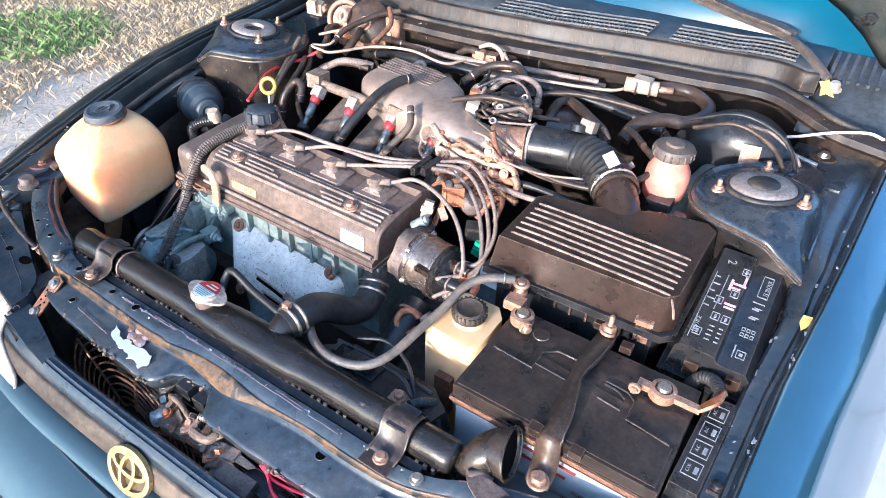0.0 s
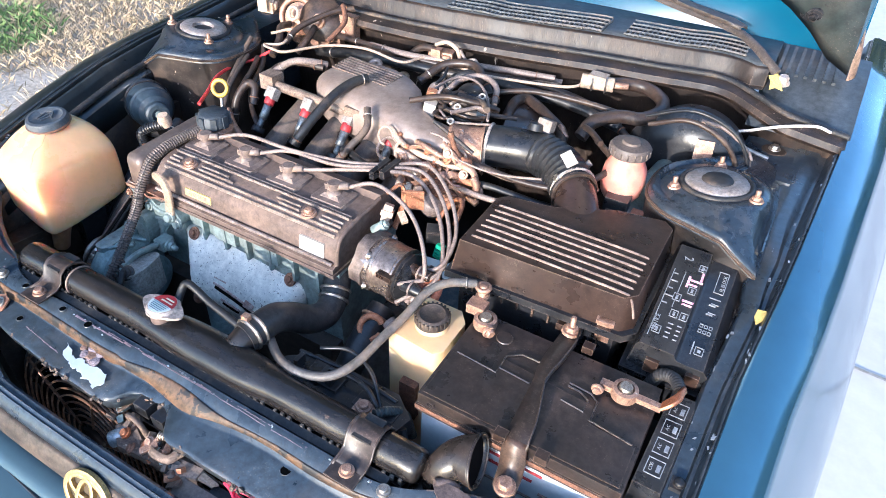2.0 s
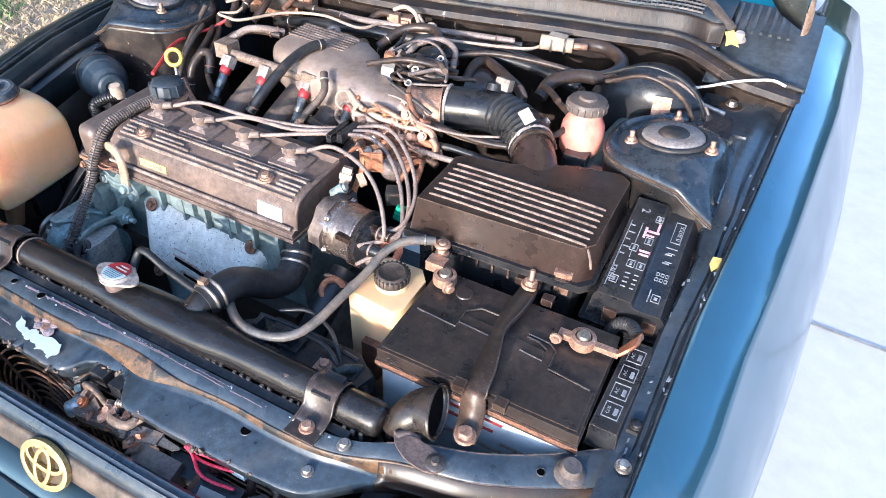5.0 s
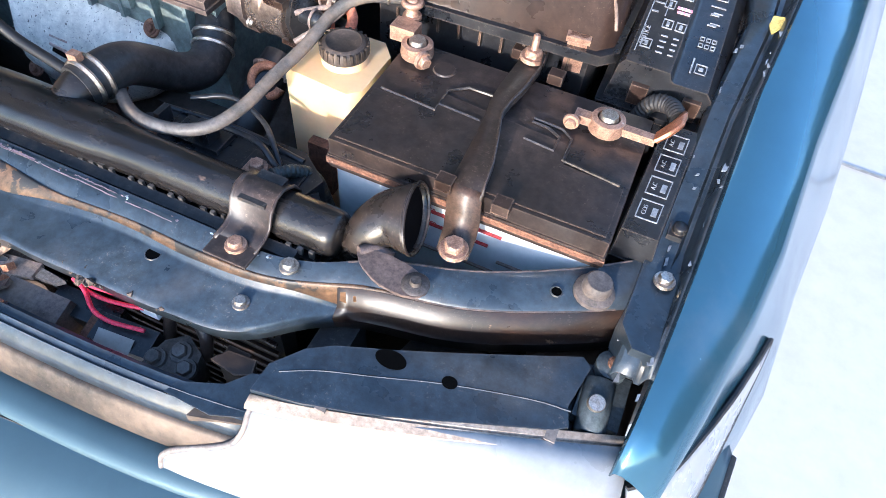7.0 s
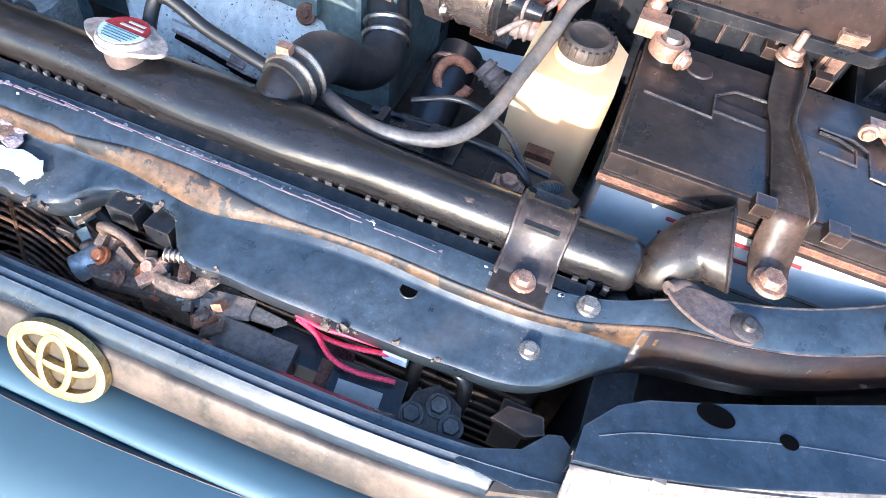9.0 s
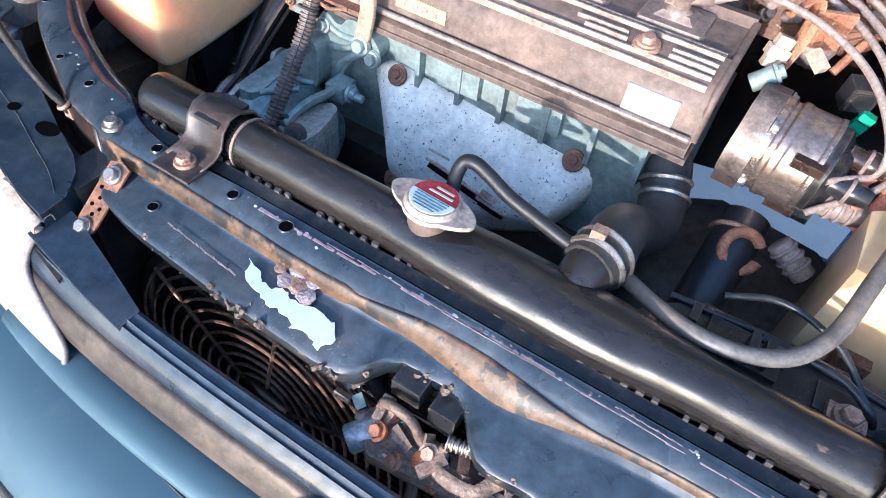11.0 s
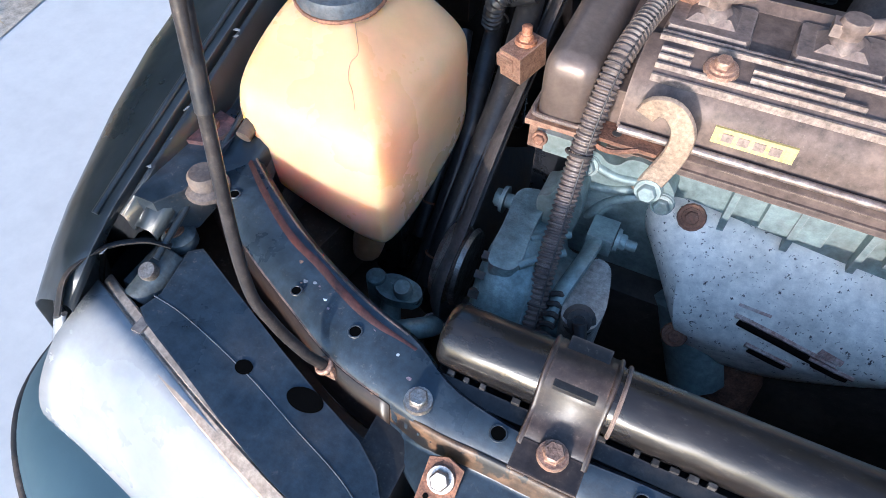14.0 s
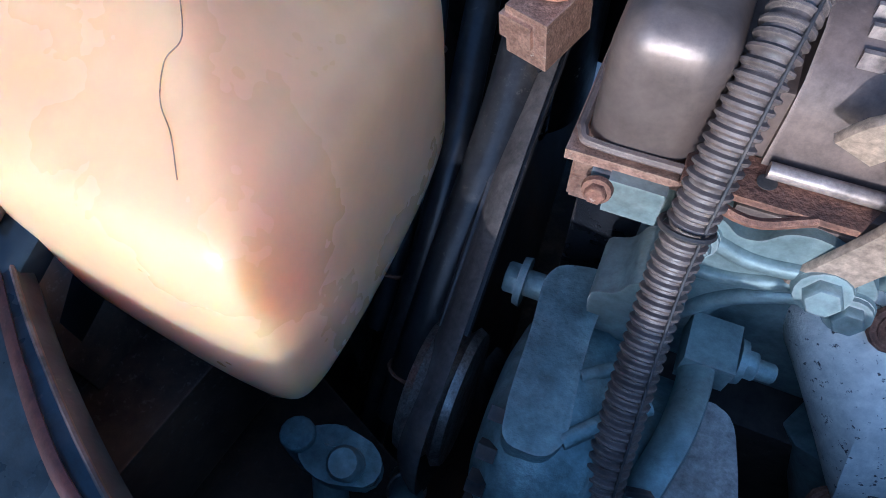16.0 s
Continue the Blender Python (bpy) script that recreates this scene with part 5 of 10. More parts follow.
def camshaft_cover():
    prof = [(0.236, 0.772), (0.236, 0.781), (0.243, 0.784), (0.246, 0.806), (0.250, 0.818), (0.262, 0.829), (0.275, 0.833), (0.292, 0.836), (0.296, 0.8325), (0.350, 0.836), (0.358, 0.842), (0.374, 0.838), (0.385, 0.82), (0.388, 0.772)]
    cov = part("camshaft_cover", along_x(prof, -0.296, 0.060, 0.003), COVER, engine, "brown-grey ribbed camshaft cover", angle=30)
    # long ribs on the front slope
    for i, (y, z) in enumerate(((0.2565, 0.826), (0.2635, 0.8305), (0.2705, 0.833), (0.2775, 0.8345), (0.2885, 0.8365), (0.2945, 0.8360))):
        x0, x1 = (-0.288, 0.053) if i > 3 else (-0.284, 0.052)
        spans = [(x0, -0.262), (-0.222, -0.150), (-0.06, 0.0 - 0.022), (0.014, x1)] if i == 2 else [(x0, -0.262), (-0.222, -0.165), (-0.07, -0.024), (0.014, x1)] if i == 3 else [(x0, x1)]
        if i in (0, 1):
            spans = [(x0, x1)]
        for a, b in spans:
            part("rib", along_x([(y - 0.0017, z - 0.003), (y - 0.0009, z + 0.0022), (y + 0.0009, z + 0.0024), (y + 0.0017, z - 0.003)], a, b, 0.0006), RIB_SHEEN, cov)
    # side walls at the right end and the lower bead
    part("lower_bead", tube([(-0.294, 0.2385, 0.789), (0.058, 0.2385, 0.789)], 0.003, 8, 2), RIB_SHEEN, cov)
    part("gasket_edge", along_x([(0.2335, 0.768), (0.2335, 0.7735), (0.39, 0.7735), (0.39, 0.768)], -0.298, 0.0625, 0.001), COVER, cov)
    part("end_rim", tube([(0.0605, 0.246, 0.785), (0.0605, 0.253, 0.818), (0.0605, 0.275, 0.831), (0.0605, 0.355, 0.838)], 0.0035, 8, 6), COVER, cov)
    for x, y, z in ((-0.242, 0.272, 0.834), (-0.006, 0.272, 0.834)):
        part("cover_bolt", join(lathe([(0, 0.0), (0.012, 0), (0.011, 0.003), (0, 0.003)], (x, y, z - 0.001), (0, -0.12, 1)), hexbolt((x, y, z + 0.002), (0, -0.12, 1), 0.0062)), TAN, cov, "rusty domed bolt")
    for x in (-0.259, -0.172, -0.086, 0.0):
        pts = [(x - 0.028, 0.301), (x + 0.028, 0.301), (x + 0.030, 0.304), (x + 0.030, 0.345), (x + 0.027, 0.348), (x - 0.027, 0.348), (x - 0.030, 0.345), (x - 0.030, 0.304)]
        pl = part("plug_seal", join(prism(pts, 0.833, 0.8390, 0.0012, shrink=0.06), prism([(x - 0.018, 0.311), (x + 0.018, 0.311), (x + 0.018, 0.339), (x - 0.018, 0.339)], 0.8385, 0.8440, 0.0015, shrink=0.35)), SEALP, engine, "square dusty plug seal")
        part("plug_cap", join(lathe([(0, 0.0), (0.013, 0.0), (0.012, 0.005), (0.0085, 0.008), (0.0085, 0.013), (0.0105, 0.016), (0.0095, 0.021), (0.0, 0.022)], (x, 0.325, 0.840), n=8), cyl((x, 0.325, 0.854), (x + 0.022, 0.333, 0.857), 0.0055, 10), box(x - 0.013, x - 0.004, 0.319, 0.331, 0.848, 0.857, 0.002)), SEALP, pl, "dusty plug cap")
    # stickers on the front face
    for x0, x1, z0, z1, m_ in ((-0.232, -0.178, 0.797, 0.809, FADED), (-0.004, 0.040, 0.790, 0.813, LABEL)):
        part("sticker", along_x([(0.2425 - 0.0012 + (z0 - 0.784) * 0.14, z0), (0.2425 - 0.0012 + (z1 - 0.784) * 0.14, z1), (0.2425 + 0.003 + (z1 - 0.784) * 0.14, z1), (0.2425 + 0.003 + (z0 - 0.784) * 0.14, z0)], x0, x1, 0), m_, cov, "faded sticker with unreadable print")
        for k in range(4 if m_ is FADED else 0):
            a = x0 + 0.006 + (x1 - x0 - 0.012) * k / 4
            part("print_bar", along_x([(0.2412 + (z0 + 0.003 - 0.784) * 0.14 - 0.0006, z0 + 0.003), (0.2412 + (z1 - 0.003 - 0.784) * 0.14 - 0.0006, z1 - 0.003), (0.2425 + (z1 - 0.003 - 0.784) * 0.14, z1 - 0.003), (0.2425 + (z0 + 0.003 - 0.784) * 0.14, z0 + 0.003)], a, a + (x1 - x0) * 0.14, 0), LEADS, cov)
    cap = part("oil_filler_cap", join(lathe([(0, 0.026), (0.021, 0.026), (0.025, 0.022), (0.026, 0.006), (0.022, 0.002), (0.022, 0), (0, 0)], (-0.276, 0.362, 0.852), n=22), ), surf("cap_blue_black", (0.03, 0.04, 0.055), (0.05, 0.055, 0.06), 0.5, scale=50), engine, "dark blue-black oil cap")
    for k in range(8):
        part("grip", moved(box(0.0225, 0.0272, -0.0045, 0.0045, 0.004, 0.0235, 0.0015), Matrix.Translation((-0.276, 0.362, 0.852)) @ Matrix.Rotation(radians(45 * k), 4, "Z")), cap.data.materials[0], cap)
    part("filler_neck", lathe([(0.024, 0.0), (0.030, -0.004), (0.030, -0.014), (0.024, -0.020), (0.0, -0.020), (0.0, 0.0)], (-0.276, 0.362, 0.854), n=20), TAN, engine, "tan filler neck")


camshaft_cover()


def timing_end():
    top = lambda y: 0.8345 + 0.012 * min(1.0, max(0.0, (y - 0.262) / 0.098)) - 0.006 * max(0.0, (y - 0.38) / 0.038)
    rings = []
    for inset, drop in ((0.0, None), (0.0, 0.022), (0.0003, 0.0150), (0.0012, 0.0100), (0.0030, 0.0058), (0.0058, 0.0028), (0.0092, 0.0009), (0.0125, 0.0)):
        w, l, rad = 0.0205 - inset, 0.092 - inset, max(0.0135 - inset, 0.0018)
        ring = []
        for k in range(32):
            a = 6.28318 * (k + 0.5) / 32
            x = -0.336 + math.copysign(w - rad, math.cos(a)) + rad * math.cos(a)
            y = 0.327 + math.copysign(l - rad, math.sin(a)) + rad * math.sin(a)
            ring.append((x, y, 0.778 if drop is None else top(y) - drop))
        rings.append(ring)
    steel = surf("brown_grey_pressed_steel", (0.20, 0.155, 0.13), (0.14, 0.105, 0.088), 0.38, metal=0.4, dust=(0.30, 0.21, 0.155), dust_amt=0.2, scale=22, spot=(0.06, 0.045, 0.04), spot_at=0.80, spot_scale=90, mottle=0.2)
    tc = part("timing_belt_cover", loft(rings, True, True), steel, engine, "rounded brown-grey pressed timing belt cover", angle=80)
    part("cover_lip", bevelled(along_x([(0.231, 0.774), (0.231, 0.779), (0.421, 0.779), (0.421, 0.774)], -0.3615, -0.305, 0), 0.0025, 2), TAN, tc, "rusty flange lip")
    part("cover_lip", tube([(-0.3585, 0.40, 0.783), (-0.3585, 0.26, 0.783), (-0.3575, 0.238, 0.783), (-0.350, 0.2335, 0.783), (-0.318, 0.2335, 0.783)], 0.0020, 7, 6), COVER, tc, "pressed bead")
    part("valley", along_x([(0.245, 0.77), (0.250, 0.812), (0.40, 0.830), (0.40, 0.77)], -0.320, -0.294, 0.002), COVER, tc)
    part("cover_skirt", join(box(-0.3585, -0.322, 0.236, 0.300, 0.749, 0.7745, 0.003), box(-0.357, -0.345, 0.2325, 0.240, 0.752, 0.7735, 0.002)), surf("rusty_pressed_skirt", (0.34, 0.215, 0.15), (0.19, 0.105, 0.07), 0.5, metal=0.3, scale=70, spot=(0.09, 0.06, 0.05), spot_at=0.66, spot_scale=120, bump=0.4), tc, "rusty pressed skirt below the lip")
    part("lower_cover", box(-0.355, -0.325, 0.250, 0.40, 0.55, 0.772, 0.004), PLASTIC, engine, "black lower timing cover")
    part("cover_foot", join(box(-0.343, -0.322, 0.226, 0.246, 0.757, 0.775, 0.003), box(-0.350, -0.340, 0.229, 0.240, 0.764, 0.774, 0.002)), CAST, tc)
    part("bolt", hexbolt((-0.346, 0.224, 0.770), (0, -1, 0.2), 0.0042), RUST, tc)
    part("lifting_plate", join(plate([(-0.320, 0.226), (-0.262, 0.226), (-0.252, 0.246), (-0.320, 0.246)], 0.786, 0.003, 0.001), tube([(-0.318, 0.226, 0.785), (-0.295, 0.221, 0.781), (-0.275, 0.226, 0.785)], 0.002, 6, 5)), RUST, engine, "rusty plate with a hole")
    # dark disc in place of the hole, with its shade in the colour
    part("plate_hole", lathe([(0, 0.0004), (0.0035, 0.0004), (0.0035, 0), (0, 0)], (-0.293, 0.235, 0.7865), n=14), SEAL, engine)
    # lifting hook
    mid = spline([(-0.263, 0, 0.746), (-0.256, 0, 0.770), (-0.250, 0, 0.794), (-0.2505, 0, 0.813), (-0.2605, 0, 0.8255), (-0.2725, 0, 0.8235), (-0.278, 0, 0.8125)], 5)
    rows = []
    for i, p in enumerate(mid):
        d = (mid[min(i + 1, len(mid) - 1)] - mid[max(i - 1, 0)]).normalized()
        nrm = Vector((d.z, 0, -d.x)) * (0.0088 - 0.0015 * i / len(mid))
        y = 0.2285 - 0.006 * math.sin(3.14 * i / len(mid)) + 0.004 * (i / len(mid))
        rows.append([(p.x + nrm.x * k, y + dy, p.z + nrm.z * k) for k, dy in ((-1, -0.001), (-0.9, -0.0022), (0.9, -0.0022), (1, -0.001), (1, 0.0015), (-1, 0.0015))])
    part("lifting_hook", loft(rows, True, True), surf("hook_metal", (0.46, 0.34, 0.24), (0.34, 0.25, 0.18), 0.55, metal=0.3, scale=60), engine, "tan sheet-metal lifting hook", angle=40)
    # bracket casting between head and alternator
    web = [(-0.319, 0.744), (-0.310, 0.770), (-0.300, 0.769), (-0.293, 0.762), (-0.285, 0.763), (-0.279, 0.772), (-0.268, 0.774), (-0.250, 0.766), (-0.239, 0.752), (-0.242, 0.740), (-0.258, 0.738), (-0.272, 0.729), (-0.285, 0.712), (-0.290, 0.688), (-0.316, 0.688)]
    part("bracket_casting", bevelled(along_y(rounded(web), 0.229, 0.247, 0), 0.004, 3), CAST, engine, "grey cast bracket", angle=45)
    for line in ([(-0.304, 0.229, 0.758), (-0.284, 0.2285, 0.752), (-0.262, 0.2285, 0.755)], [(-0.298, 0.229, 0.700), (-0.286, 0.2285, 0.722), (-0.268, 0.2285, 0.737), (-0.248, 0.2285, 0.744)], [(-0.302, 0.229, 0.735), (-0.284, 0.229, 0.738), (-0.262, 0.229, 0.748)]):
        part("bracket_rib", tube(line, 0.0038, 8, 6), CAST, engine)
    part("bracket_arm", bevelled(along_y(rounded([(-0.338, 0.728), (-0.326, 0.733), (-0.322, 0.746), (-0.304, 0.748), (-0.300, 0.735), (-0.303, 0.690), (-0.330, 0.688)]), 0.207, 0.236, 0), 0.005, 3), CAST, engine, angle=45)
    for x, y, z, r in ((-0.259, 0.226, 0.753, 0.0072), (-0.246, 0.227, 0.743, 0.0062), (-0.306, 0.228, 0.757, 0.006)):
        part("bolt", join(hexbolt((x, y - 0.002, z), (0, -1, 0.25), r), lathe([(0, 0), (r * 1.5, 0), (r * 1.4, 0.002), (0, 0.002)], (x, y, z), (0, -1, 0.25), 18)), CAST, engine)
    part("adjuster", join(bevelled(box(-0.291, -0.270, 0.205, 0.229, 0.688, 0.706, 0), 0.005, 3), tube([(-0.284, 0.216, 0.696), (-0.284, 0.196, 0.700), (-0.287, 0.172, 0.702), (-0.292, 0.150, 0.694), (-0.294, 0.134, 0.680)], 0.0085, 10, 8, flat=0.6), cyl((-0.275, 0.217, 0.697), (-0.252, 0.217, 0.696), 0.0045, 12), hexbolt((-0.268, 0.217, 0.697), (1, 0, 0), 0.0072)), CAST, engine, "cast adjuster arm with a bolt", angle=45)


timing_end()


def head_and_block():
    part("cylinder_head", along_x([(0.248, 0.62), (0.244, 0.70), (0.248, 0.768), (0.395, 0.768), (0.40, 0.62)], -0.325, 0.062, 0.004), CAST, engine, "grey cast cylinder head")
    for i in range(6):
        x = -0.20 + 0.046 * i
        part("head_web", box(x - 0.0025, x + 0.0025, 0.236, 0.250, 0.725, 0.766, 0.001), CAST, engine)
    for x in (-0.155, -0.07):
        part("head_boss", box(x - 0.022, x + 0.022, 0.238, 0.252, 0.738, 0.764, 0.005), CAST, engine)
    part("engine_block", box(-0.33, 0.06, 0.22, 0.44, 0.24, 0.63, 0.01), surf("oily_block", (0.035, 0.03, 0.027), (0.06, 0.045, 0.035), 0.6, scale=14, dust=DUST, dust_amt=0.2), engine, "oily dark engine block")
    part("gearbox", join(lathe([(0, 0), (0.12, 0.0), (0.14, 0.05), (0.13, 0.16), (0.08, 0.24), (0, 0.25)], (0.06, 0.33, 0.50), (1, 0, 0), 24)), surf("gearbox_alloy", (0.12, 0.10, 0.085), (0.07, 0.06, 0.05), 0.6, scale=14), engine, "grimy gearbox casing")
    # heat shield, a pressed bulging sheet
    rows = []
    nu, nv = 28, 16
    for i in range(nu + 1):
        u = i / nu
        row = []
        for j in range(nv + 1):
            v = j / nv
            top = 0.738 - 0.016 * u - 0.022 * max(0, 1 - u / 0.10) ** 2 - 0.018 * max(0, (u - 0.93) / 0.07) ** 2
            bot = 0.596 + 0.055 * max(0, (u - 0.45) / 0.55) ** 1.5 + 0.05 * max(0, 1 - u / 0.22) ** 1.6
            x = -0.256 + 0.264 * u + 0.045 * v * v * (1 - u) * (1 - u) - 0.02 * v * u * u
            bul = math.sin(min(1, v * 1.35) * 1.571) * min(1.0, u * 7, (1 - u) * 9 + 0.15)
            y = 0.246 + 0.014 * u - 0.052 * bul ** 0.8 + (0.012 * max(0, v - 0.7) / 0.3)
            row.append((x, y, top + (bot - top) * v))
        rows.append(row)
    hs = part("heat_shield", loft(rows), SHIELD, engine, "white-grey heat shield with dark speckles", solid=0.0015)
    for x, y, z in ((-0.222, 0.234, 0.731), (-0.027, 0.238, 0.722), (-0.198, 0.196, 0.632)):
        part("shield_bolt", join(hexbolt((x, y, z), (0, -0.8, 0.6), 0.0055), lathe([(0, 0), (0.011, 0), (0.010, 0.002), (0, 0.002)], (x, y + 0.001, z - 0.001), (0, -0.8, 0.6), 14)), RUST, hs, "rusty bolt and washer")
    # the sheet stays uncut; black strips carry the shade inside the slots
    dark = surf("slot_shade", (0.01, 0.008, 0.007), None, 0.9, scale=20, mottle=0.0, bump=0.0, ior=1.02)
    skin = hs.evaluated_get(bpy.context.evaluated_depsgraph_get())

    def on_shield(x0, x1, z, zz, out):
        """A line along the shield's front."""
        pts = []
        for k in range(7):
            ok, q, nn, _ = skin.ray_cast(Vector((x0 + (x1 - x0) * k / 6, 0.0, z + zz * k / 6)), Vector((0, 1, 0)))
            if ok:
                pts.append(tuple(q + Vector((0, -out, out * 0.5))))
        return pts

    stain = surf("rust_stain", (0.30, 0.17, 0.13), (0.52, 0.42, 0.36), 0.7, scale=80, mottle=0.5, bump=0.4)
    for x0, x1, z, zz, r in ((-0.160, -0.086, 0.668, -0.016, 0.0036), (-0.143, -0.112, 0.645, -0.008, 0.0032), (-0.098, -0.070, 0.652, -0.006, 0.0030)):
        part("slot", tube(on_shield(x0, x1, z, zz, 0.0), r, 8, 2, flat=0.5), dark, hs, "dark strip standing in for an open slot")
        part("slot_lip", tube(on_shield(x0 - 0.004, x1 + 0.003, z + r + 0.0012, zz, 0.0002), 0.0022, 6, 2), stain, hs, "rusty lip of a slot")
    for x0, x1, z, zz, r in ((-0.098, -0.080, 0.666, -0.004, 0.0042), (-0.096, -0.092, 0.660, -0.014, 0.0028), (-0.165, -0.140, 0.682, -0.002, 0.0024)):
        part("rust_stain", tube(on_shield(x0, x1, z, zz, -0.0006), r, 7, 2, flat=0.4), stain, hs, "rust stain on the shield")
    part("exhaust_pipe", tube([(-0.13, 0.245, 0.60), (-0.13, 0.215, 0.53), (-0.12, 0.17, 0.40)], 0.026, 14, 6), RUST, engine, "rusty exhaust downpipe")
    part("manifold_end", tube([(-0.20, 0.236, 0.64), (-0.18, 0.225, 0.60), (-0.16, 0.21, 0.56)], 0.026, 12, 6), CAST, engine)


head_and_block()


ALTCAST = surf("grimy_alternator_alloy", (0.265, 0.335, 0.325), (0.105, 0.14, 0.14), 0.5, metal=0.3, dust=(0.20, 0.16, 0.13), dust_amt=0.22, scale=26, spot=(0.07, 0.065, 0.06), spot_at=0.70, spot_scale=80, bump=0.3, mottle=0.35, edge=(0.42, 0.41, 0.39), edge_amt=0.5)


def alternator():
    a = thing("alternator", (-0.31, 0.172, 0.595), "grey dusty alternator with slotted end", "alternator")
    c, ax = (-0.362, 0.172, 0.650), (1, 0, 0)
    part("casing", lathe([(0, 0), (0.030, 0), (0.046, 0.004), (0.057, 0.012), (0.061, 0.022), (0.061, 0.040), (0.0585, 0.043), (0.0585, 0.047), (0.060, 0.049), (0.056, 0.054), (0.047, 0.058), (0.044, 0.064), (0.044, 0.086), (0.036, 0.090), (0, 0.090)], c, ax, 40), ALTCAST, a, "weathered grey casing")
    for k in range(14):
        t = radians(20 + 16 * k)
        # dark blocks in place of openings; the slots' shade is their colour
        part("cooling_slot", moved(box(0.004, 0.012, -0.003, 0.003, 0.050, 0.0585, 0.001), Matrix.Translation(c) @ Matrix.Rotation(t, 4, "X")), SEAL, a)
    ear = [(-0.357, 0.216), (-0.352, 0.226), (-0.334, 0.230), (-0.328, 0.222), (-0.330, 0.200), (-0.329, 0.176), (-0.326, 0.150), (-0.332, 0.140), (-0.350, 0.140), (-0.353, 0.160), (-0.354, 0.190)]
    part("mount_ear", bevelled(prism(rounded(ear), 0.682, 0.712, 0), 0.004, 3), ALTCAST, a, "cast mounting ear", angle=45)
    part("casing_ridge", tube([(-0.328, 0.150, 0.709), (-0.312, 0.166, 0.711), (-0.300, 0.176, 0.711)], 0.0035, 8, 6), ALTCAST, a)
    part("casing_ridge", tube([(-0.329, 0.178, 0.710), (-0.314, 0.190, 0.708), (-0.303, 0.200, 0.704)], 0.003, 8, 6), ALTCAST, a)
    part("mount_bolt", join(cyl((-0.372, 0.220, 0.696), (-0.318, 0.220, 0.696), 0.0065, 14), hexbolt((-0.366, 0.220, 0.696), (-1, 0, 0), 0.0085)), CAST, a)
    part("rear_cover", bevelled(prism(rounded([(-0.287, 0.182), (-0.276, 0.197), (-0.264, 0.192), (-0.259, 0.170), (-0.256, 0.150), (-0.260, 0.128), (-0.284, 0.126), (-0.289, 0.150)]), 0.636, 0.694, 0), 0.005, 3), surf("cover_zinc", (0.42, 0.41, 0.38), (0.27, 0.26, 0.235), 0.5, metal=0.3, scale=40, dust=(0.25, 0.19, 0.15), dust_amt=0.3, bump=0.3), a, "pale zinc rear cover", angle=45)
    for k in range(5):
        part("fin", tube([(-0.298, 0.118 + 0.007 * k, 0.680 + 0.004 * k), (-0.292, 0.118 + 0.007 * k, 0.684 + 0.004 * k), (-0.288, 0.119 + 0.007 * k, 0.680 + 0.004 * k)], 0.0022, 6, 4), SEAL, a)
    part("terminal_boot", lathe([(0, 0), (0.012, 0), (0.0125, 0.003), (0.009, 0.005), (0.009, 0.008), (0.005, 0.009), (0.005, 0.013), (0, 0.013)], (-0.272, 0.136, 0.692), (0.1, -0.7, 0.7), 18), SEAL, a, "round dark terminal boot")
    part("cable", tube([(-0.270, 0.126, 0.702), (-0.262, 0.108, 0.680), (-0.262, 0.098, 0.62), (-0.25, 0.11, 0.58)], 0.005, 8, 6), SEAL, a)
    part("pulley", lathe([(0.012, 0), (0.034, 0), (0.036, 0.004), (0.031, 0.008), (0.036, 0.012), (0.031, 0.016), (0.036, 0.02), (0.034, 0.024), (0.012, 0.024)], (-0.400, 0.172, 0.650), ax, 24), STEEL, a)
    bt = thing("drive_belt", (-0.389, 0.26, 0.70), "worn black rubber drive belt", "belt")
    part("belt_back", tube([(-0.389, 0.40, 0.80), (-0.389, 0.33, 0.768), (-0.389, 0.26, 0.736), (-0.389, 0.185, 0.690), (-0.389, 0.14, 0.668), (-0.389, 0.132, 0.63), (-0.389, 0.17, 0.58), (-0.389, 0.30, 0.42)], 0.0105, 8, 6, flat=0.30), surf("belt_grey", (0.085, 0.072, 0.064), (0.055, 0.046, 0.042), 0.5, scale=40, dust=DUST, dust_amt=0.2), bt, "dusty belt back")
    for dx in (-0.006, 0.0, 0.006):
        part("belt_rib", tube([(-0.389 + dx, 0.40, 0.796), (-0.389 + dx, 0.33, 0.764), (-0.389 + dx, 0.26, 0.732), (-0.389 + dx, 0.188, 0.686)], 0.0022, 6, 6), SEAL, bt)


alternator()


FLANGE = surf("dusty_cast_flange", (0.17, 0.135, 0.12), (0.08, 0.062, 0.055), 0.45, metal=0.4, scale=60, dust=(0.30, 0.21, 0.15), dust_amt=0.3, edge=(0.42, 0.34, 0.28), edge_amt=0.5)


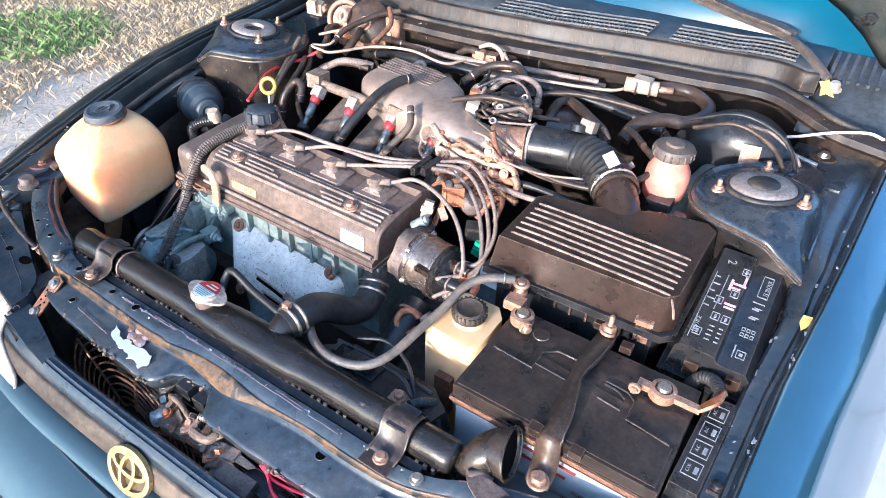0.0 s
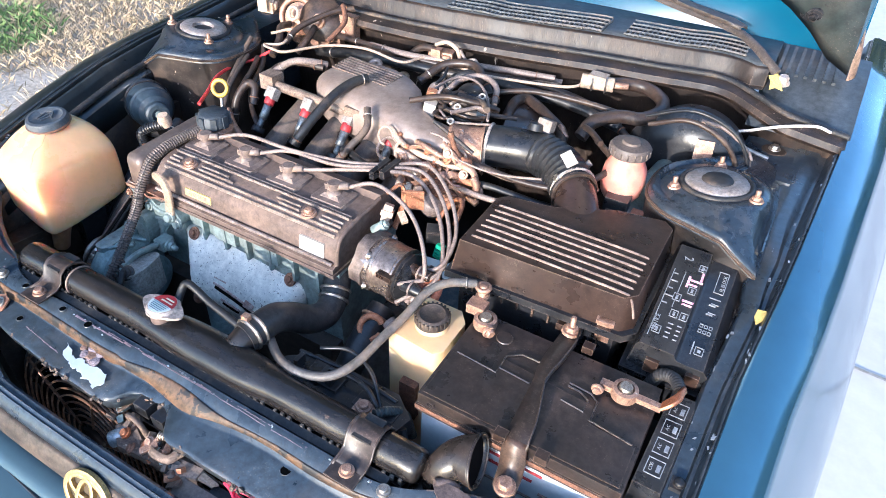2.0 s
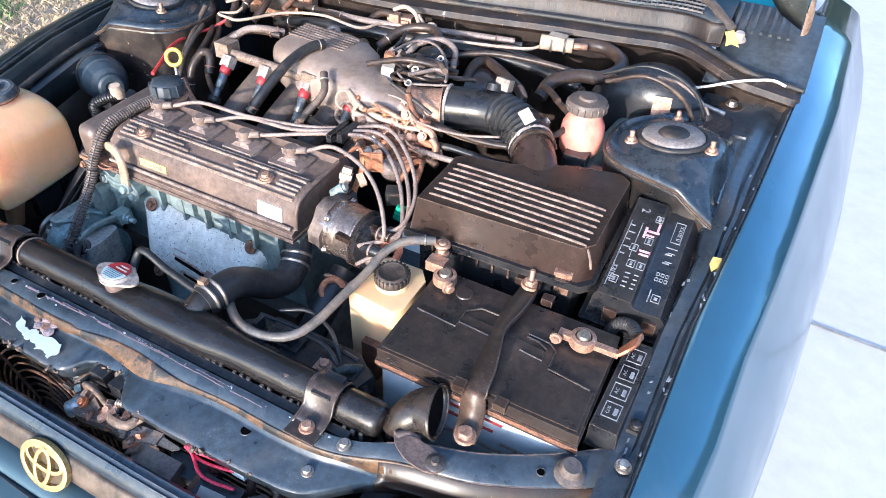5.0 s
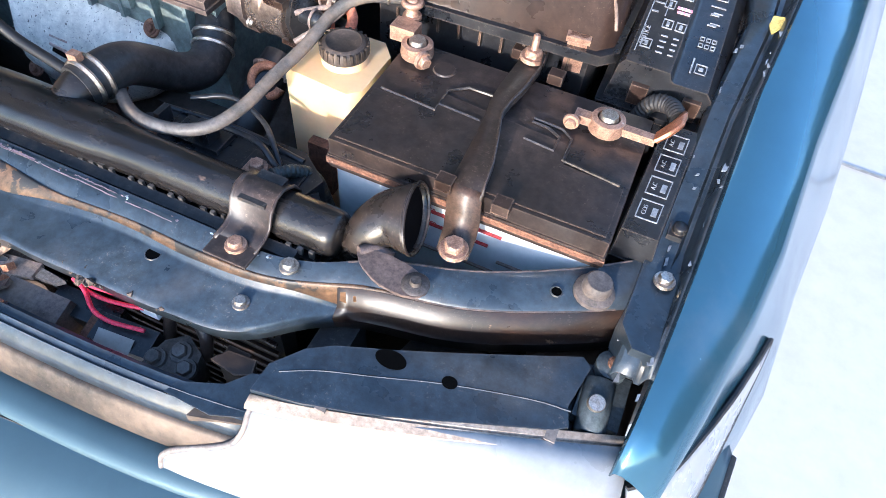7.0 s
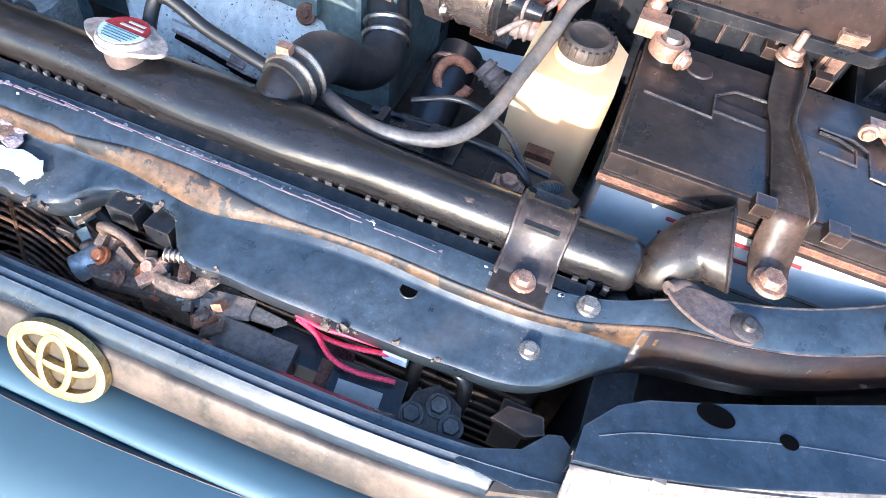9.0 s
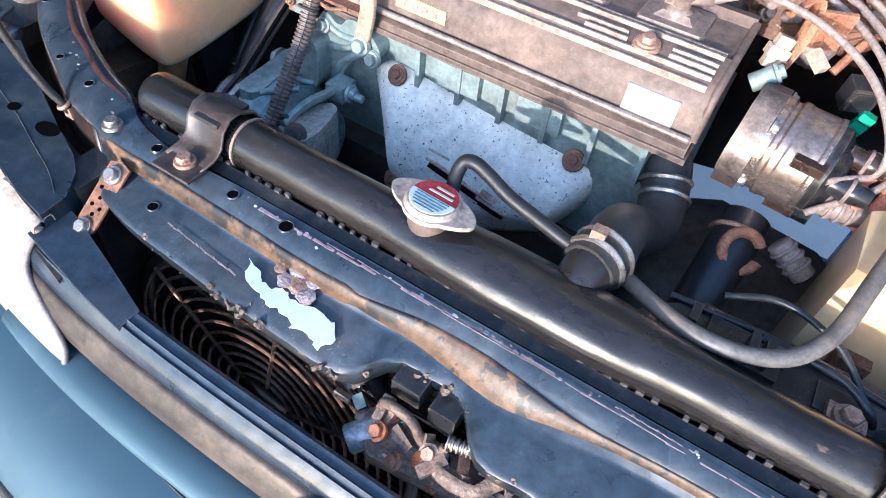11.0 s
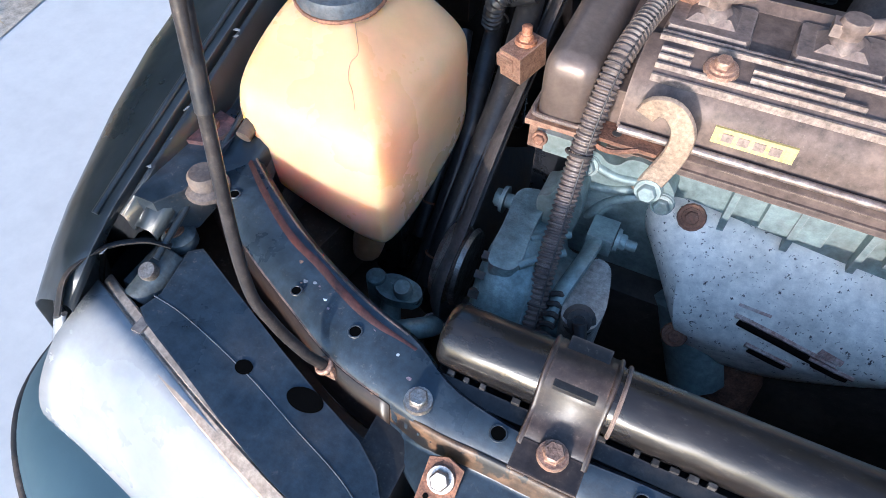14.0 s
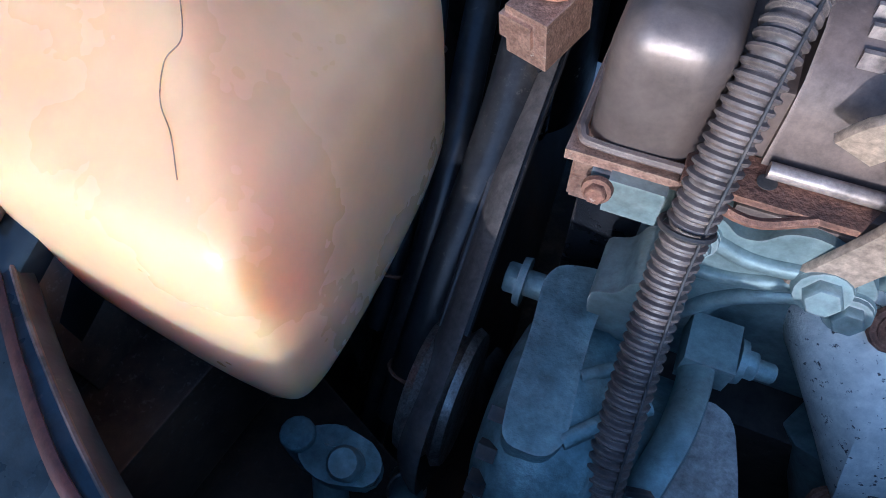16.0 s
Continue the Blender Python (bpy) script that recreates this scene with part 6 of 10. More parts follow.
def distributor():
    d = thing("distributor", (0.11, 0.272, 0.73), "dusty metal distributor with a dark cap", "distributor")
    bright = surf("smeared_steel_can", (0.36, 0.29, 0.25), (0.21, 0.165, 0.14), 0.27, metal=0.8, scale=30, dust=(0.30, 0.19, 0.13), dust_amt=0.25, spot=(0.1, 0.07, 0.05), spot_at=0.78, spot_scale=90, bump=0.03)
    ax = Vector((1, -0.08, -0.02)).normalized()
    o = Vector((0.098, 0.284, 0.786))
    at = lambda k: tuple(o + ax * k)
    part("housing", lathe([(0, 0), (0.039, 0), (0.040, 0.016), (0.038, 0.018), (0.038, 0.021), (0.0405, 0.023), (0.0405, 0.028), (0.0395, 0.030), (0.0395, 0.051), (0.0405, 0.053), (0.0405, 0.056), (0.036, 0.057), (0, 0.057)], at(0), ax, 40), bright, d, "bright dusty can", angle=25)
    m = turn_to(at(0.002), ax)
    lobes = [((0.045 if k % 3 else 0.039) * math.cos(radians(a)), (0.045 if k % 3 else 0.039) * math.sin(radians(a))) for k, a in enumerate(range(0, 360, 24))]
    part("flange", moved(join(prism(lobes, -0.012, 0.008, 0.003), prism([(x * 0.8, y * 0.8) for x, y in lobes], 0.008, 0.016, 0.002)), m), FLANGE, d, "cast flange")
    for a in (40, 130, 205, 290):
        p = m @ Vector((0.040 * math.cos(radians(a)), 0.040 * math.sin(radians(a)), 0.010))
        part("screw", hexbolt(p, ax, 0.0042), STEEL, d)
    for a in (150, 330, 250):
        p = m @ Vector((0.040 * math.cos(radians(a)), 0.040 * math.sin(radians(a)), 0.046))
        part("clip_foot", moved(box(-0.006, 0.006, -0.004, 0.004, -0.012, 0.012, 0.002), turn_to(p, ax)), PLASTIC_BROWN, d)
    c = part("cap", join(lathe([(0, 0), (0.036, 0), (0.037, 0.006), (0.030, 0.010), (0.026, 0.016), (0.020, 0.018), (0, 0.019)], at(0.057), ax, 10), moved(box(-0.018, 0.018, -0.042, -0.020, 0.0, 0.016, 0.005), turn_to(at(0.057), ax))), PLASTIC, d, "dark lumpy cap")
    for k in range(5):
        t = radians(72 * k + 20)
        off = turn_to((0, 0, 0), ax) @ Vector((0.021 * math.cos(t), 0.021 * math.sin(t), 0))
        p = Vector(at(0.068)) + off
        tw = part("terminal", lathe([(0, 0), (0.009, 0), (0.0085, 0.010), (0.010, 0.012), (0.009, 0.020), (0.007, 0.030), (0, 0.030)], p, ax, 12), PLASTIC_BROWN if k % 2 else PLASTIC, c)
        part("boot_ring", torus(p + ax * 0.014, 0.0098, 0.0016, ax, 14, 6), LEADS, tw)
    part("connector", moved(join(box(-0.009, 0.009, -0.006, 0.006, -0.018, 0.018, 0.003), box(-0.012, 0.012, -0.008, 0.008, -0.006, 0.006, 0.002)), pose(0.085, 0.338, 0.832, -12, 14, 20) @ Matrix.Scale(0.75, 4)), WIREW, d, "cream wiring connector")
    part("connector", moved(box(-0.014, 0.012, -0.007, 0.007, -0.004, 0.006, 0.002), pose(0.116, 0.332, 0.838, 10, 25, -35) @ Matrix.Scale(0.7, 4)), WIREW, d, "cream plug")
    part("connector", moved(join(box(-0.012, 0.012, -0.009, 0.009, -0.012, 0.012, 0.003), box(-0.009, 0.009, -0.011, 0.0, -0.009, 0.009, 0.002)), pose(0.158, 0.352, 0.815, 10, 0, 25)), PLASTIC, d, "black square plug")
    part("connector", moved(join(*[box(-0.006, 0.006, -0.004, 0.004, -0.004 + 0.009 * k, 0.003 + 0.009 * k, 0.001) for k in range(3)]), pose(0.168, 0.345, 0.785, 0, 15, 0)), GREENP, d, "small green connector")
    part("bracket", tube([(0.08, 0.345, 0.86), (0.095, 0.36, 0.872), (0.098, 0.36, 0.84), (0.09, 0.35, 0.80)], 0.007, 8, 5, flat=0.4), ORANGE, d, "rust-orange bracket")
    part("bracket", moved(box(-0.016, 0.016, -0.002, 0.002, -0.020, 0.014, 0.001), pose(0.112, 0.365, 0.852, 8, 0, 25)), ORANGE, d, "rust-orange tab")
    part("vent", join(cyl((0.078, 0.312, 0.812), (0.092, 0.318, 0.824), 0.008, 12), hexbolt((0.093, 0.318, 0.825), (0.7, 0.3, 0.6), 0.006)), CAST, d, "bright fitting")
    for (p, q) in (((0.168, 0.262, 0.768), (0.200, 0.268, 0.766)), ((0.156, 0.232, 0.738), (0.186, 0.226, 0.722)), ((0.172, 0.285, 0.790), (0.200, 0.30, 0.795))):
        part("plug", join(cyl(p, q, 0.010, 10), *[torus([p[i] + (q[i] - p[i]) * t for i in range(3)], 0.0105, 0.0018, [q[i] - p[i] for i in range(3)], 12, 6) for t in (0.2, 0.45, 0.7)]), LEADS, d, "ribbed grey plug")
    part("loop_clip", torus((0.135, 0.222, 0.722), 0.016, 0.005, (0.3, -0.6, 0.6), 20, 8, 20, 330), ORANGE, d, "orange-brown loop clip")


distributor()


def hose(name, pts, r, material, label, category, group="", **k):
    """A wire, or a thicker hose with a clip near each end."""
    if r < 0.0055:
        return single(name, tube(pts, r, **k), material, label, category, "", group)
    h = thing(name, pts[0], label, category, group)
    part("rubber", tube(pts, r, **k), material, h)
    line = spline(pts, 8)
    for i in (3, len(line) - 4):
        part("clip", torus(line[i], r + 0.0006, 0.0011, line[i + 1] - line[i - 1], 16, 6), STEEL if i == 3 else RUST, h, "thin wire clip")
    return h


# plug leads
CONDUIT = surf("dusty_conduit", (0.11, 0.083, 0.072), (0.058, 0.045, 0.040), 0.46, dust=(0.28, 0.19, 0.14), dust_amt=0.26, scale=30, edge=(0.42, 0.34, 0.28), edge_amt=0.5)
LEAD_ENDS = [(-0.239, 0.333, 0.855), (-0.152, 0.333, 0.855), (-0.066, 0.333, 0.855), (0.020, 0.333, 0.855)]
TERM = [(0.160, 0.280, 0.800), (0.160, 0.250, 0.795), (0.160, 0.245, 0.765), (0.160, 0.285, 0.765)]
for i, p in enumerate(LEAD_ENDS):
    q = TERM[i]
    off = 0.010 * (i - 1.5)
    mid = [(p[0] + 0.05, 0.352 + off * 0.3, 0.868 - 0.002 * i)] if i < 2 else []
    if i == 0:
        mid += [(-0.10, 0.352, 0.868), (-0.01, 0.368, 0.870)]
    if i == 1:
        mid += [(-0.02, 0.356, 0.868)]
    tail = [(0.045, 0.385 - off, 0.868), (0.095, 0.410 - off * 1.5, 0.868 - 0.004 * i), (0.155, 0.395 - 0.016 * i, 0.858 - 0.006 * i), (0.196, 0.345 - 0.018 * i, 0.835 - 0.010 * i), (0.200, 0.295 - 0.01 * i, 0.812 - 0.008 * i)]
    if i == 3:
        tail = [(0.06, 0.345, 0.868), (0.12, 0.33, 0.862), (0.165, 0.30, 0.845), (0.19, 0.27, 0.81)]
    hose("plug_lead", [p, *mid, *tail, q], 0.0031, LEADS, "grey-brown ignition lead looping over the engine", "cable", "ignition leads", n=8)
for x, y, z in ((0.042, 0.384, 0.868), (0.055, 0.392, 0.868)):
    single("lead_holder", box(x - 0.004, x + 0.004, y - 0.024, y + 0.022, z - 0.006, z + 0.007, 0.002), PLASTIC, "small black holder for the ignition leads", "clip", "", "lead holders")
CPATH = [(-0.272, 0.395, 0.845), (-0.288, 0.35, 0.848), (-0.299, 0.30, 0.845), (-0.307, 0.255, 0.832), (-0.311, 0.226, 0.797), (-0.312, 0.202, 0.755), (-0.308, 0.150, 0.700), (-0.304, 0.122, 0.672), (-0.300, 0.104, 0.64), (-0.296, 0.098, 0.60), (-0.294, 0.098, 0.56)]
cc = thing("cable_conduit", (-0.305, 0.15, 0.69), "dusty corrugated cable conduit over the timing cover", "conduit")
part("sleeve", tube(CPATH, 0.0087, 14, 8, pitch=0.0041, depth=0.17), CONDUIT, cc, "split corrugated sleeve")
part("split_seam", tube([(x + 0.0045, y - 0.0056, z + 0.0046) for x, y, z in CPATH[1:-1]], 0.0007, 6, 8), SEAL, cc, "dark open slit")
for p, q in (((-0.313, 0.213, 0.778), (0, -0.5, -1)), ((-0.306, 0.138, 0.688), (0.1, -0.8, -0.8))):
    part("tie", torus(p, 0.0092, 0.0012, q, 20, 6), SEAL, cc)


def intake():
    im = thing("intake_manifold", (-0.08, 0.52, 0.76), "dusty tan cast intake plenum with ribs", "manifold")
    met = surf("dusty_plenum", (0.42, 0.33, 0.28), (0.30, 0.225, 0.185), 0.40, metal=0.45, dust=(0.50, 0.38, 0.30), dust_amt=0.4, scale=22, mottle=0.18, spot=(0.12, 0.09, 0.075), spot_at=0.79, spot_scale=60)
    # stations from the closed end to the neck: x, middle y, half width, top z, half height
    st = [(-0.206, 0.585, 0.020, 0.886, 0.018), (-0.198, 0.585, 0.046, 0.898, 0.032), (-0.180, 0.584, 0.064, 0.904, 0.040), (-0.15, 0.582, 0.076, 0.906, 0.044), (-0.11, 0.575, 0.082, 0.906, 0.046), (-0.07, 0.563, 0.080, 0.9055, 0.046), (-0.035, 0.548, 0.070, 0.904, 0.044), (-0.008, 0.530, 0.054, 0.902, 0.041), (0.015, 0.513, 0.043, 0.899, 0.038), (0.045, 0.500, 0.037, 0.896, 0.036), (0.085, 0.493, 0.035, 0.896, 0.035), (0.105, 0.492, 0.036, 0.898, 0.036)]
    rows = []
    for x, y, w, z, h in st:
        row = []
        for k in range(28):
            a = 6.28318 * k / 28
            ca, sa = math.cos(a), math.sin(a)
            row.append((x + 0.10 * w * ca * (1 if x < 0 else 0.3), y + w * math.copysign(abs(ca) ** 0.62, ca), z - h + h * math.copysign(abs(sa) ** 0.55, sa)))
        rows.append(row)
    pl = part("plenum", loft(rows, True, True), met, im, "tan dusty rounded plenum chamber", angle=75)
    part("neck_flange", along_x([(0.452, 0.862), (0.470, 0.898), (0.515, 0.898), (0.533, 0.862), (0.515, 0.826), (0.470, 0.826)], 0.100, 0.108, 0.002), met, pl)
    for k in range(7):
        part("rib", moved(box(-0.062, 0.062, -0.0016, 0.0016, 0, 0.0035, 0.0008), Matrix.Translation((-0.128, 0.618 - 0.0085 * k, 0.9035)) @ pose(0, 0, 0, 0, 0, -6)), RIB_SHEEN, pl)
    for x, y in ((-0.16, 0.662), (-0.012, 0.640)):
        part("lug", join(torus((x, y, 0.885), 0.010, 0.005, (0.1, -0.6, 1), 16, 8)), met, pl)
    for x in (-0.235, -0.150, -0.066, 0.018):
        part("runner", tube([(x + 0.03, 0.53, 0.85), (x + 0.02, 0.485, 0.822), (x + 0.008, 0.44, 0.79), (x, 0.395, 0.745)], 0.022, 12, 6), surf("runner_dark", (0.07, 0.055, 0.047), (0.11, 0.08, 0.06), 0.55, scale=25, dust=DUST, dust_amt=0.2), im, "dark dusty intake runner")
    rail = part("fuel_rail", join(tube([(-0.300, 0.510, 0.872), (0.07, 0.488, 0.872)], 0.009, 10, 2), box(-0.295, -0.265, 0.495, 0.525, 0.865, 0.892, 0.003), box(-0.10, -0.07, 0.485, 0.51, 0.868, 0.888, 0.003), box(0.03, 0.055, 0.478, 0.502, 0.868, 0.888, 0.003)), surf("dusty_corroded_rail", (0.30, 0.225, 0.175), (0.17, 0.12, 0.09), 0.5, metal=0.3, scale=70, spot=(0.42, 0.30, 0.2), spot_at=0.66, spot_scale=120, bump=0.4), im, "corroded tan fuel rail")
    for x in (-0.262, -0.180, -0.092, -0.003):
        p, q = Vector((x, 0.492, 0.868)), Vector((x - 0.004, 0.447, 0.812))
        d = (q - p).normalized()
        a = lambda t: p + d * t
        part("injector", join(cyl(a(0.024), a(0.052), 0.0075, 12), cyl(a(0.05), a(0.07), 0.0055, 10)), surf("injector_metal", (0.22, 0.235, 0.25), (0.10, 0.105, 0.11), 0.35, metal=0.5, scale=60), im, "silver fuel injector")
        part("injector_ring", cyl(a(0.012), a(0.026), 0.0095, 12), RED, im, "red injector connector ring")
        part("injector_plug", moved(box(-0.010, 0.010, -0.008, 0.008, -0.004, 0.016, 0.002), turn_to(a(0.010), -d)), surf("plug_grey", (0.32, 0.29, 0.265), (0.22, 0.19, 0.17), 0.5, scale=60), im, "pale injector plug")
        part("injector_seat", cyl(a(0.068), a(0.078), 0.012, 12), PLASTIC, im)
    return im


intake()


def throttle_body():
    t = thing("throttle_body", (0.09, 0.50, 0.78), "rusty brown throttle body crowded with small linkages", "throttle body")
    part("barrel", join(lathe([(0, 0), (0.038, 0), (0.040, 0.006), (0.036, 0.012), (0.036, 0.05), (0.040, 0.056), (0, 0.057)], (0.095, 0.50, 0.868), (1, 0.35, 0.05), 24)), TAN, t, "tan cast barrel")
    part("base_block", box(0.03, 0.13, 0.44, 0.52, 0.79, 0.85, 0.006), surf("rusty_brown_alloy", (0.26, 0.15, 0.10), (0.16, 0.09, 0.06), 0.55, metal=0.3, scale=50, spot=(0.45, 0.32, 0.24), spot_at=0.66, spot_scale=80, bump=0.5), t, "rust-brown body block")
    part("cable_wheel", join(torus((0.048, 0.478, 0.852), 0.022, 0.0045, (-0.3, -0.7, 0.6), 24, 8), cyl((0.044, 0.470, 0.846), (0.052, 0.486, 0.860), 0.008, 10)), TAN, t, "tan throttle cable wheel")
    part("lever", join(plate([(0.03, 0.45), (0.075, 0.452), (0.08, 0.462), (0.04, 0.472)], 0.850, 0.004, 0.001), cyl((0.07, 0.455, 0.845), (0.07, 0.455, 0.862), 0.005, 8)), RUST, t)
    rnd = random.Random(11)
    for k in range(54):
        x, y, z = rnd.uniform(0.015, 0.16), rnd.uniform(0.425, 0.505), rnd.uniform(0.815, 0.878)
        ax = (rnd.uniform(-1, 1), rnd.uniform(-1, 0), rnd.uniform(0, 1))
        if k % 2:
            part("screw", hexbolt((x, y, z), ax, rnd.uniform(0.004, 0.007)), rnd.choice((TAN, ORANGE, ORANGE, STEEL)), t)
        else:
            v = Vector(ax).normalized() * rnd.uniform(0.012, 0.03)
            part("linkage", cyl((x, y, z), Vector((x, y, z)) + v, rnd.uniform(0.003, 0.007), 8), rnd.choice((TAN, ORANGE, ORANGE, LEADS)), t)
    for k in range(12):
        x, y, z = rnd.uniform(0.0, 0.15), rnd.uniform(0.43, 0.50), rnd.uniform(0.845, 0.885)
        r = rnd.uniform(0.010, 0.024)
        part("loop_wire", torus((x, y, z), r, rnd.uniform(0.0014, 0.0028), (rnd.uniform(-0.6, 0.6), -0.8, rnd.uniform(0.2, 1)), 18, 6, rnd.uniform(0, 120), rnd.uniform(220, 340)), rnd.choice((TAN, ORANGE, LEADS, WIREW, RUST)), t)
    for k in range(8):
        x, y, z = rnd.uniform(0.02, 0.15), rnd.uniform(0.44, 0.50), rnd.uniform(0.84, 0.875)
        part("lug", moved(join(box(-0.008, 0.008, -0.005, 0.005, -0.003, 0.003, 0.001), cyl((0, 0, 0), (0, 0, 0.010), 0.004, 8)), pose(x, y, z, rnd.uniform(0, 70), rnd.uniform(-40, 40), rnd.uniform(0, 180))), rnd.choice((TAN, ORANGE, CAST)), t)
    part("dashpot", lathe([(0, 0), (0.014, 0), (0.019, 0.006), (0.019, 0.012), (0.021, 0.014), (0.021, 0.018), (0.016, 0.024), (0.006, 0.034), (0, 0.034)], (0.10, 0.43, 0.80), (0.6, -0.3, 0.3), 18), LEADS, t, "ribbed grey-brown damper")
    part("sensor", join(box(0.135, 0.160, 0.44, 0.462, 0.822, 0.842, 0.003), cyl((0.15, 0.45, 0.83), (0.178, 0.444, 0.822), 0.006, 10)), TAN, t, "tan sensor plug")
    v = thing("vacuum_valve", (0.055, 0.63, 0.84), "round dark vacuum valve with a metal base", "valve")
    part("dome", lathe([(0, 0.024), (0.018, 0.023), (0.024, 0.016), (0.025, 0.006), (0.025, 0), (0, 0)], (0.062, 0.632, 0.888), (0, -0.1, 1), 24), PLASTIC, v, "dark cap")
    part("base", lathe([(0, 0), (0.034, 0), (0.036, 0.006), (0.032, 0.014), (0.036, 0.018), (0.036, 0.024), (0.02, 0.026), (0, 0.026)], (0.062, 0.632, 0.862), (0, -0.1, 1), 24), ALU, v, "zinc base")
    part("hose_ring", torus((0.062, 0.628, 0.876), 0.043, 0.005, (0, -0.1, 1), 26, 8, 30, 330), HOSE, v)
    part("terminal", box(0.09, 0.102, 0.60, 0.61, 0.87, 0.89, 0.002), WHITE, v)


throttle_body()


# ---- radiator and what stands round it ----
HOSE_GLOSS = surf("plain_black_hose", (0.010, 0.010, 0.012), (0.014, 0.014, 0.015), 0.5, scale=35, mottle=0.2)
TAB = surf("dull_crimp_metal", (0.17, 0.15, 0.13), (0.04, 0.034, 0.03), 0.5, metal=0.3, scale=35, mottle=0.5)


CLAMP = surf("brown_black_clamp_steel", (0.024, 0.021, 0.021), (0.055, 0.038, 0.030), 0.36, dust=(0.16, 0.11, 0.085), dust_amt=0.18, scale=30, spot=(0.20, 0.10, 0.06), spot_at=0.74, spot_scale=80, edge=(0.28, 0.19, 0.14), edge_amt=0.45)


def radiator():
    r = thing("radiator", (0, 0.055, 0.33), "black radiator with a rounded top tank", "radiator")
    part("core", box(-0.315, 0.315, 0.034, 0.056, 0.33, 0.735, 0.002), surf("fin_dark", (0.02, 0.018, 0.017), (0.045, 0.035, 0.03), 0.6, scale=60), r, "dark finned core")
    # top tank: rounded, wider in the middle
    rows = []
    n = 16
    ends = [(-0.3385, 0.70), (-0.3375, 0.86), (-0.335, 0.96), (-0.331, 1.0)]
    for x, e in [*ends, *[(-0.32 + 0.604 * i / 36, 1.0) for i in range(37)], (0.300, 1.0), (0.317, 1.0), (0.322, 0.96), (0.3255, 0.86), (0.327, 0.70)]:
        w = 1 + 0.35 * math.exp(-((x - 0.02) / 0.09) ** 4)
        nar = 1.0
        rows.append([(x, 0.046 + 0.0205 * w * e * nar * math.cos(a) + 0.006 * (w - 1), 0.7635 + 0.0205 * e * nar * math.sin(a) * (1 + 0.15 * (w - 1))) for a in [6.28318 * k / n for k in range(n)]])
    tank = part("top_tank", loft(rows, True, True), surf("tank_black", (0.010, 0.010, 0.011), (0.020, 0.0165, 0.0145), 0.25, dust=(0.17, 0.11, 0.07), dust_amt=0.12, scale=15, coat=0.1, bump=0.05, wavy=0.45, stretch=(0.45, 1, 1), spot=(0.16, 0.11, 0.08), spot_at=0.70, spot_scale=40, grit=0.12), r, "satin black top tank")
    part("tank_seam", along_x([(0.024, 0.738), (0.024, 0.746), (0.068, 0.746), (0.068, 0.738)], -0.336, 0.312, 0.001), PLASTIC, r)
    for i in range(64):
        x = -0.325 + 0.0101 * i
        if i % 7 == 3 or i % 11 == 5:
            continue
        part("crimp_tab", box(x - 0.0024 + 0.0005 * math.sin(7 * i), x + 0.0018 + 0.0008 * math.sin(5 * i), 0.0222 + 0.0005 * math.sin(3 * i), 0.0250, 0.7530, 0.7603 + 0.0008 * math.sin(11 * i), 0.0006), TAB, r)
    # saddle clamps with bolts
    for x in (-0.256, 0.258):
        line = [(0.0, 0.7625), (0.014, 0.763), (0.022, 0.768), (0.027, 0.781), (0.036, 0.7885), (0.047, 0.789), (0.060, 0.782), (0.068, 0.768)]
        rows = [[(x + dx, y, z) for y, z in line] for dx in (-0.019, -0.017, 0.017, 0.019)]
        rows[0] = [(p[0], p[1], p[2] + 0.003) for p in rows[0]]
        rows[3] = [(p[0], p[1], p[2] + 0.003) for p in rows[3]]
        cl = part("clamp", loft(rows), CLAMP, r, "pressed steel saddle clamp", solid=0.002)
        part("clamp_foot", prism([(x - 0.019, -0.014), (x + 0.019, -0.014), (x + 0.019, 0.004), (x - 0.019, 0.004)], 0.7615, 0.7638, 0.0008), CLAMP, cl)
        part("bolt", hexbolt((x + 0.001, 0.001, 0.7645), s=0.0062), TAN, cl, "corroded flange bolt")
        part("clamp_rubber", box(x - 0.012, x + 0.012, 0.028, 0.062, 0.783, 0.7868, 0.002), SEAL, cl)
        if x < 0:
            part("band", torus((x + 0.024, 0.046, 0.7635), 0.0209, 0.0014, (1, 0, 0), 24, 6), COVER, cl)
    # foam strip between support and tank
    part("foam_strip", along_x([(0.0130, 0.744), (0.0130, 0.7555), (0.0225, 0.7575), (0.0235, 0.744)], -0.33, 0.30, 0.001), SEAL, r, "black foam strip")
    nk = part("filler_neck", lathe([(0, 0), (0.0165, 0), (0.0155, 0.008), (0.0150, 0.014), (0, 0.014)], (-0.065, 0.049, 0.779), (0, -0.08, 1), 24), COVER, r, "brassy filler neck")
    m = Matrix.Translation((-0.065, 0.0515, 0.7965)) @ pose(0, 0, 0, -5, 0, -3)
    cap = [((0.0215 + 0.0125 * max(0.0, abs(math.cos(a)) - 0.72) ** 0.7 / 0.28 ** 0.7) * math.cos(a), 0.0215 * math.sin(a) * (1 - 0.25 * max(0.0, abs(math.cos(a)) - 0.72))) for a in [6.28318 * k / 48 for k in range(48)]]
    c = part("pressure_cap", join(moved(prism(cap, -0.0035, 0.0, 0.0012), m), moved(lathe([(0, 0.0), (0.0205, 0.0), (0.0185, 0.0035), (0, 0.0042)], n=32), m)), ALU, r, "bright pressure cap with a label")
    lab = lambda a0, a1, mm: part("cap_label", moved(prism([(0.0172 * math.cos(radians(a)), 0.0172 * math.sin(radians(a))) for a in range(a0, a1 + 1, 10)], 0.0042, 0.0048, 0), m), mm, c)
    lab(0, 180, RED)
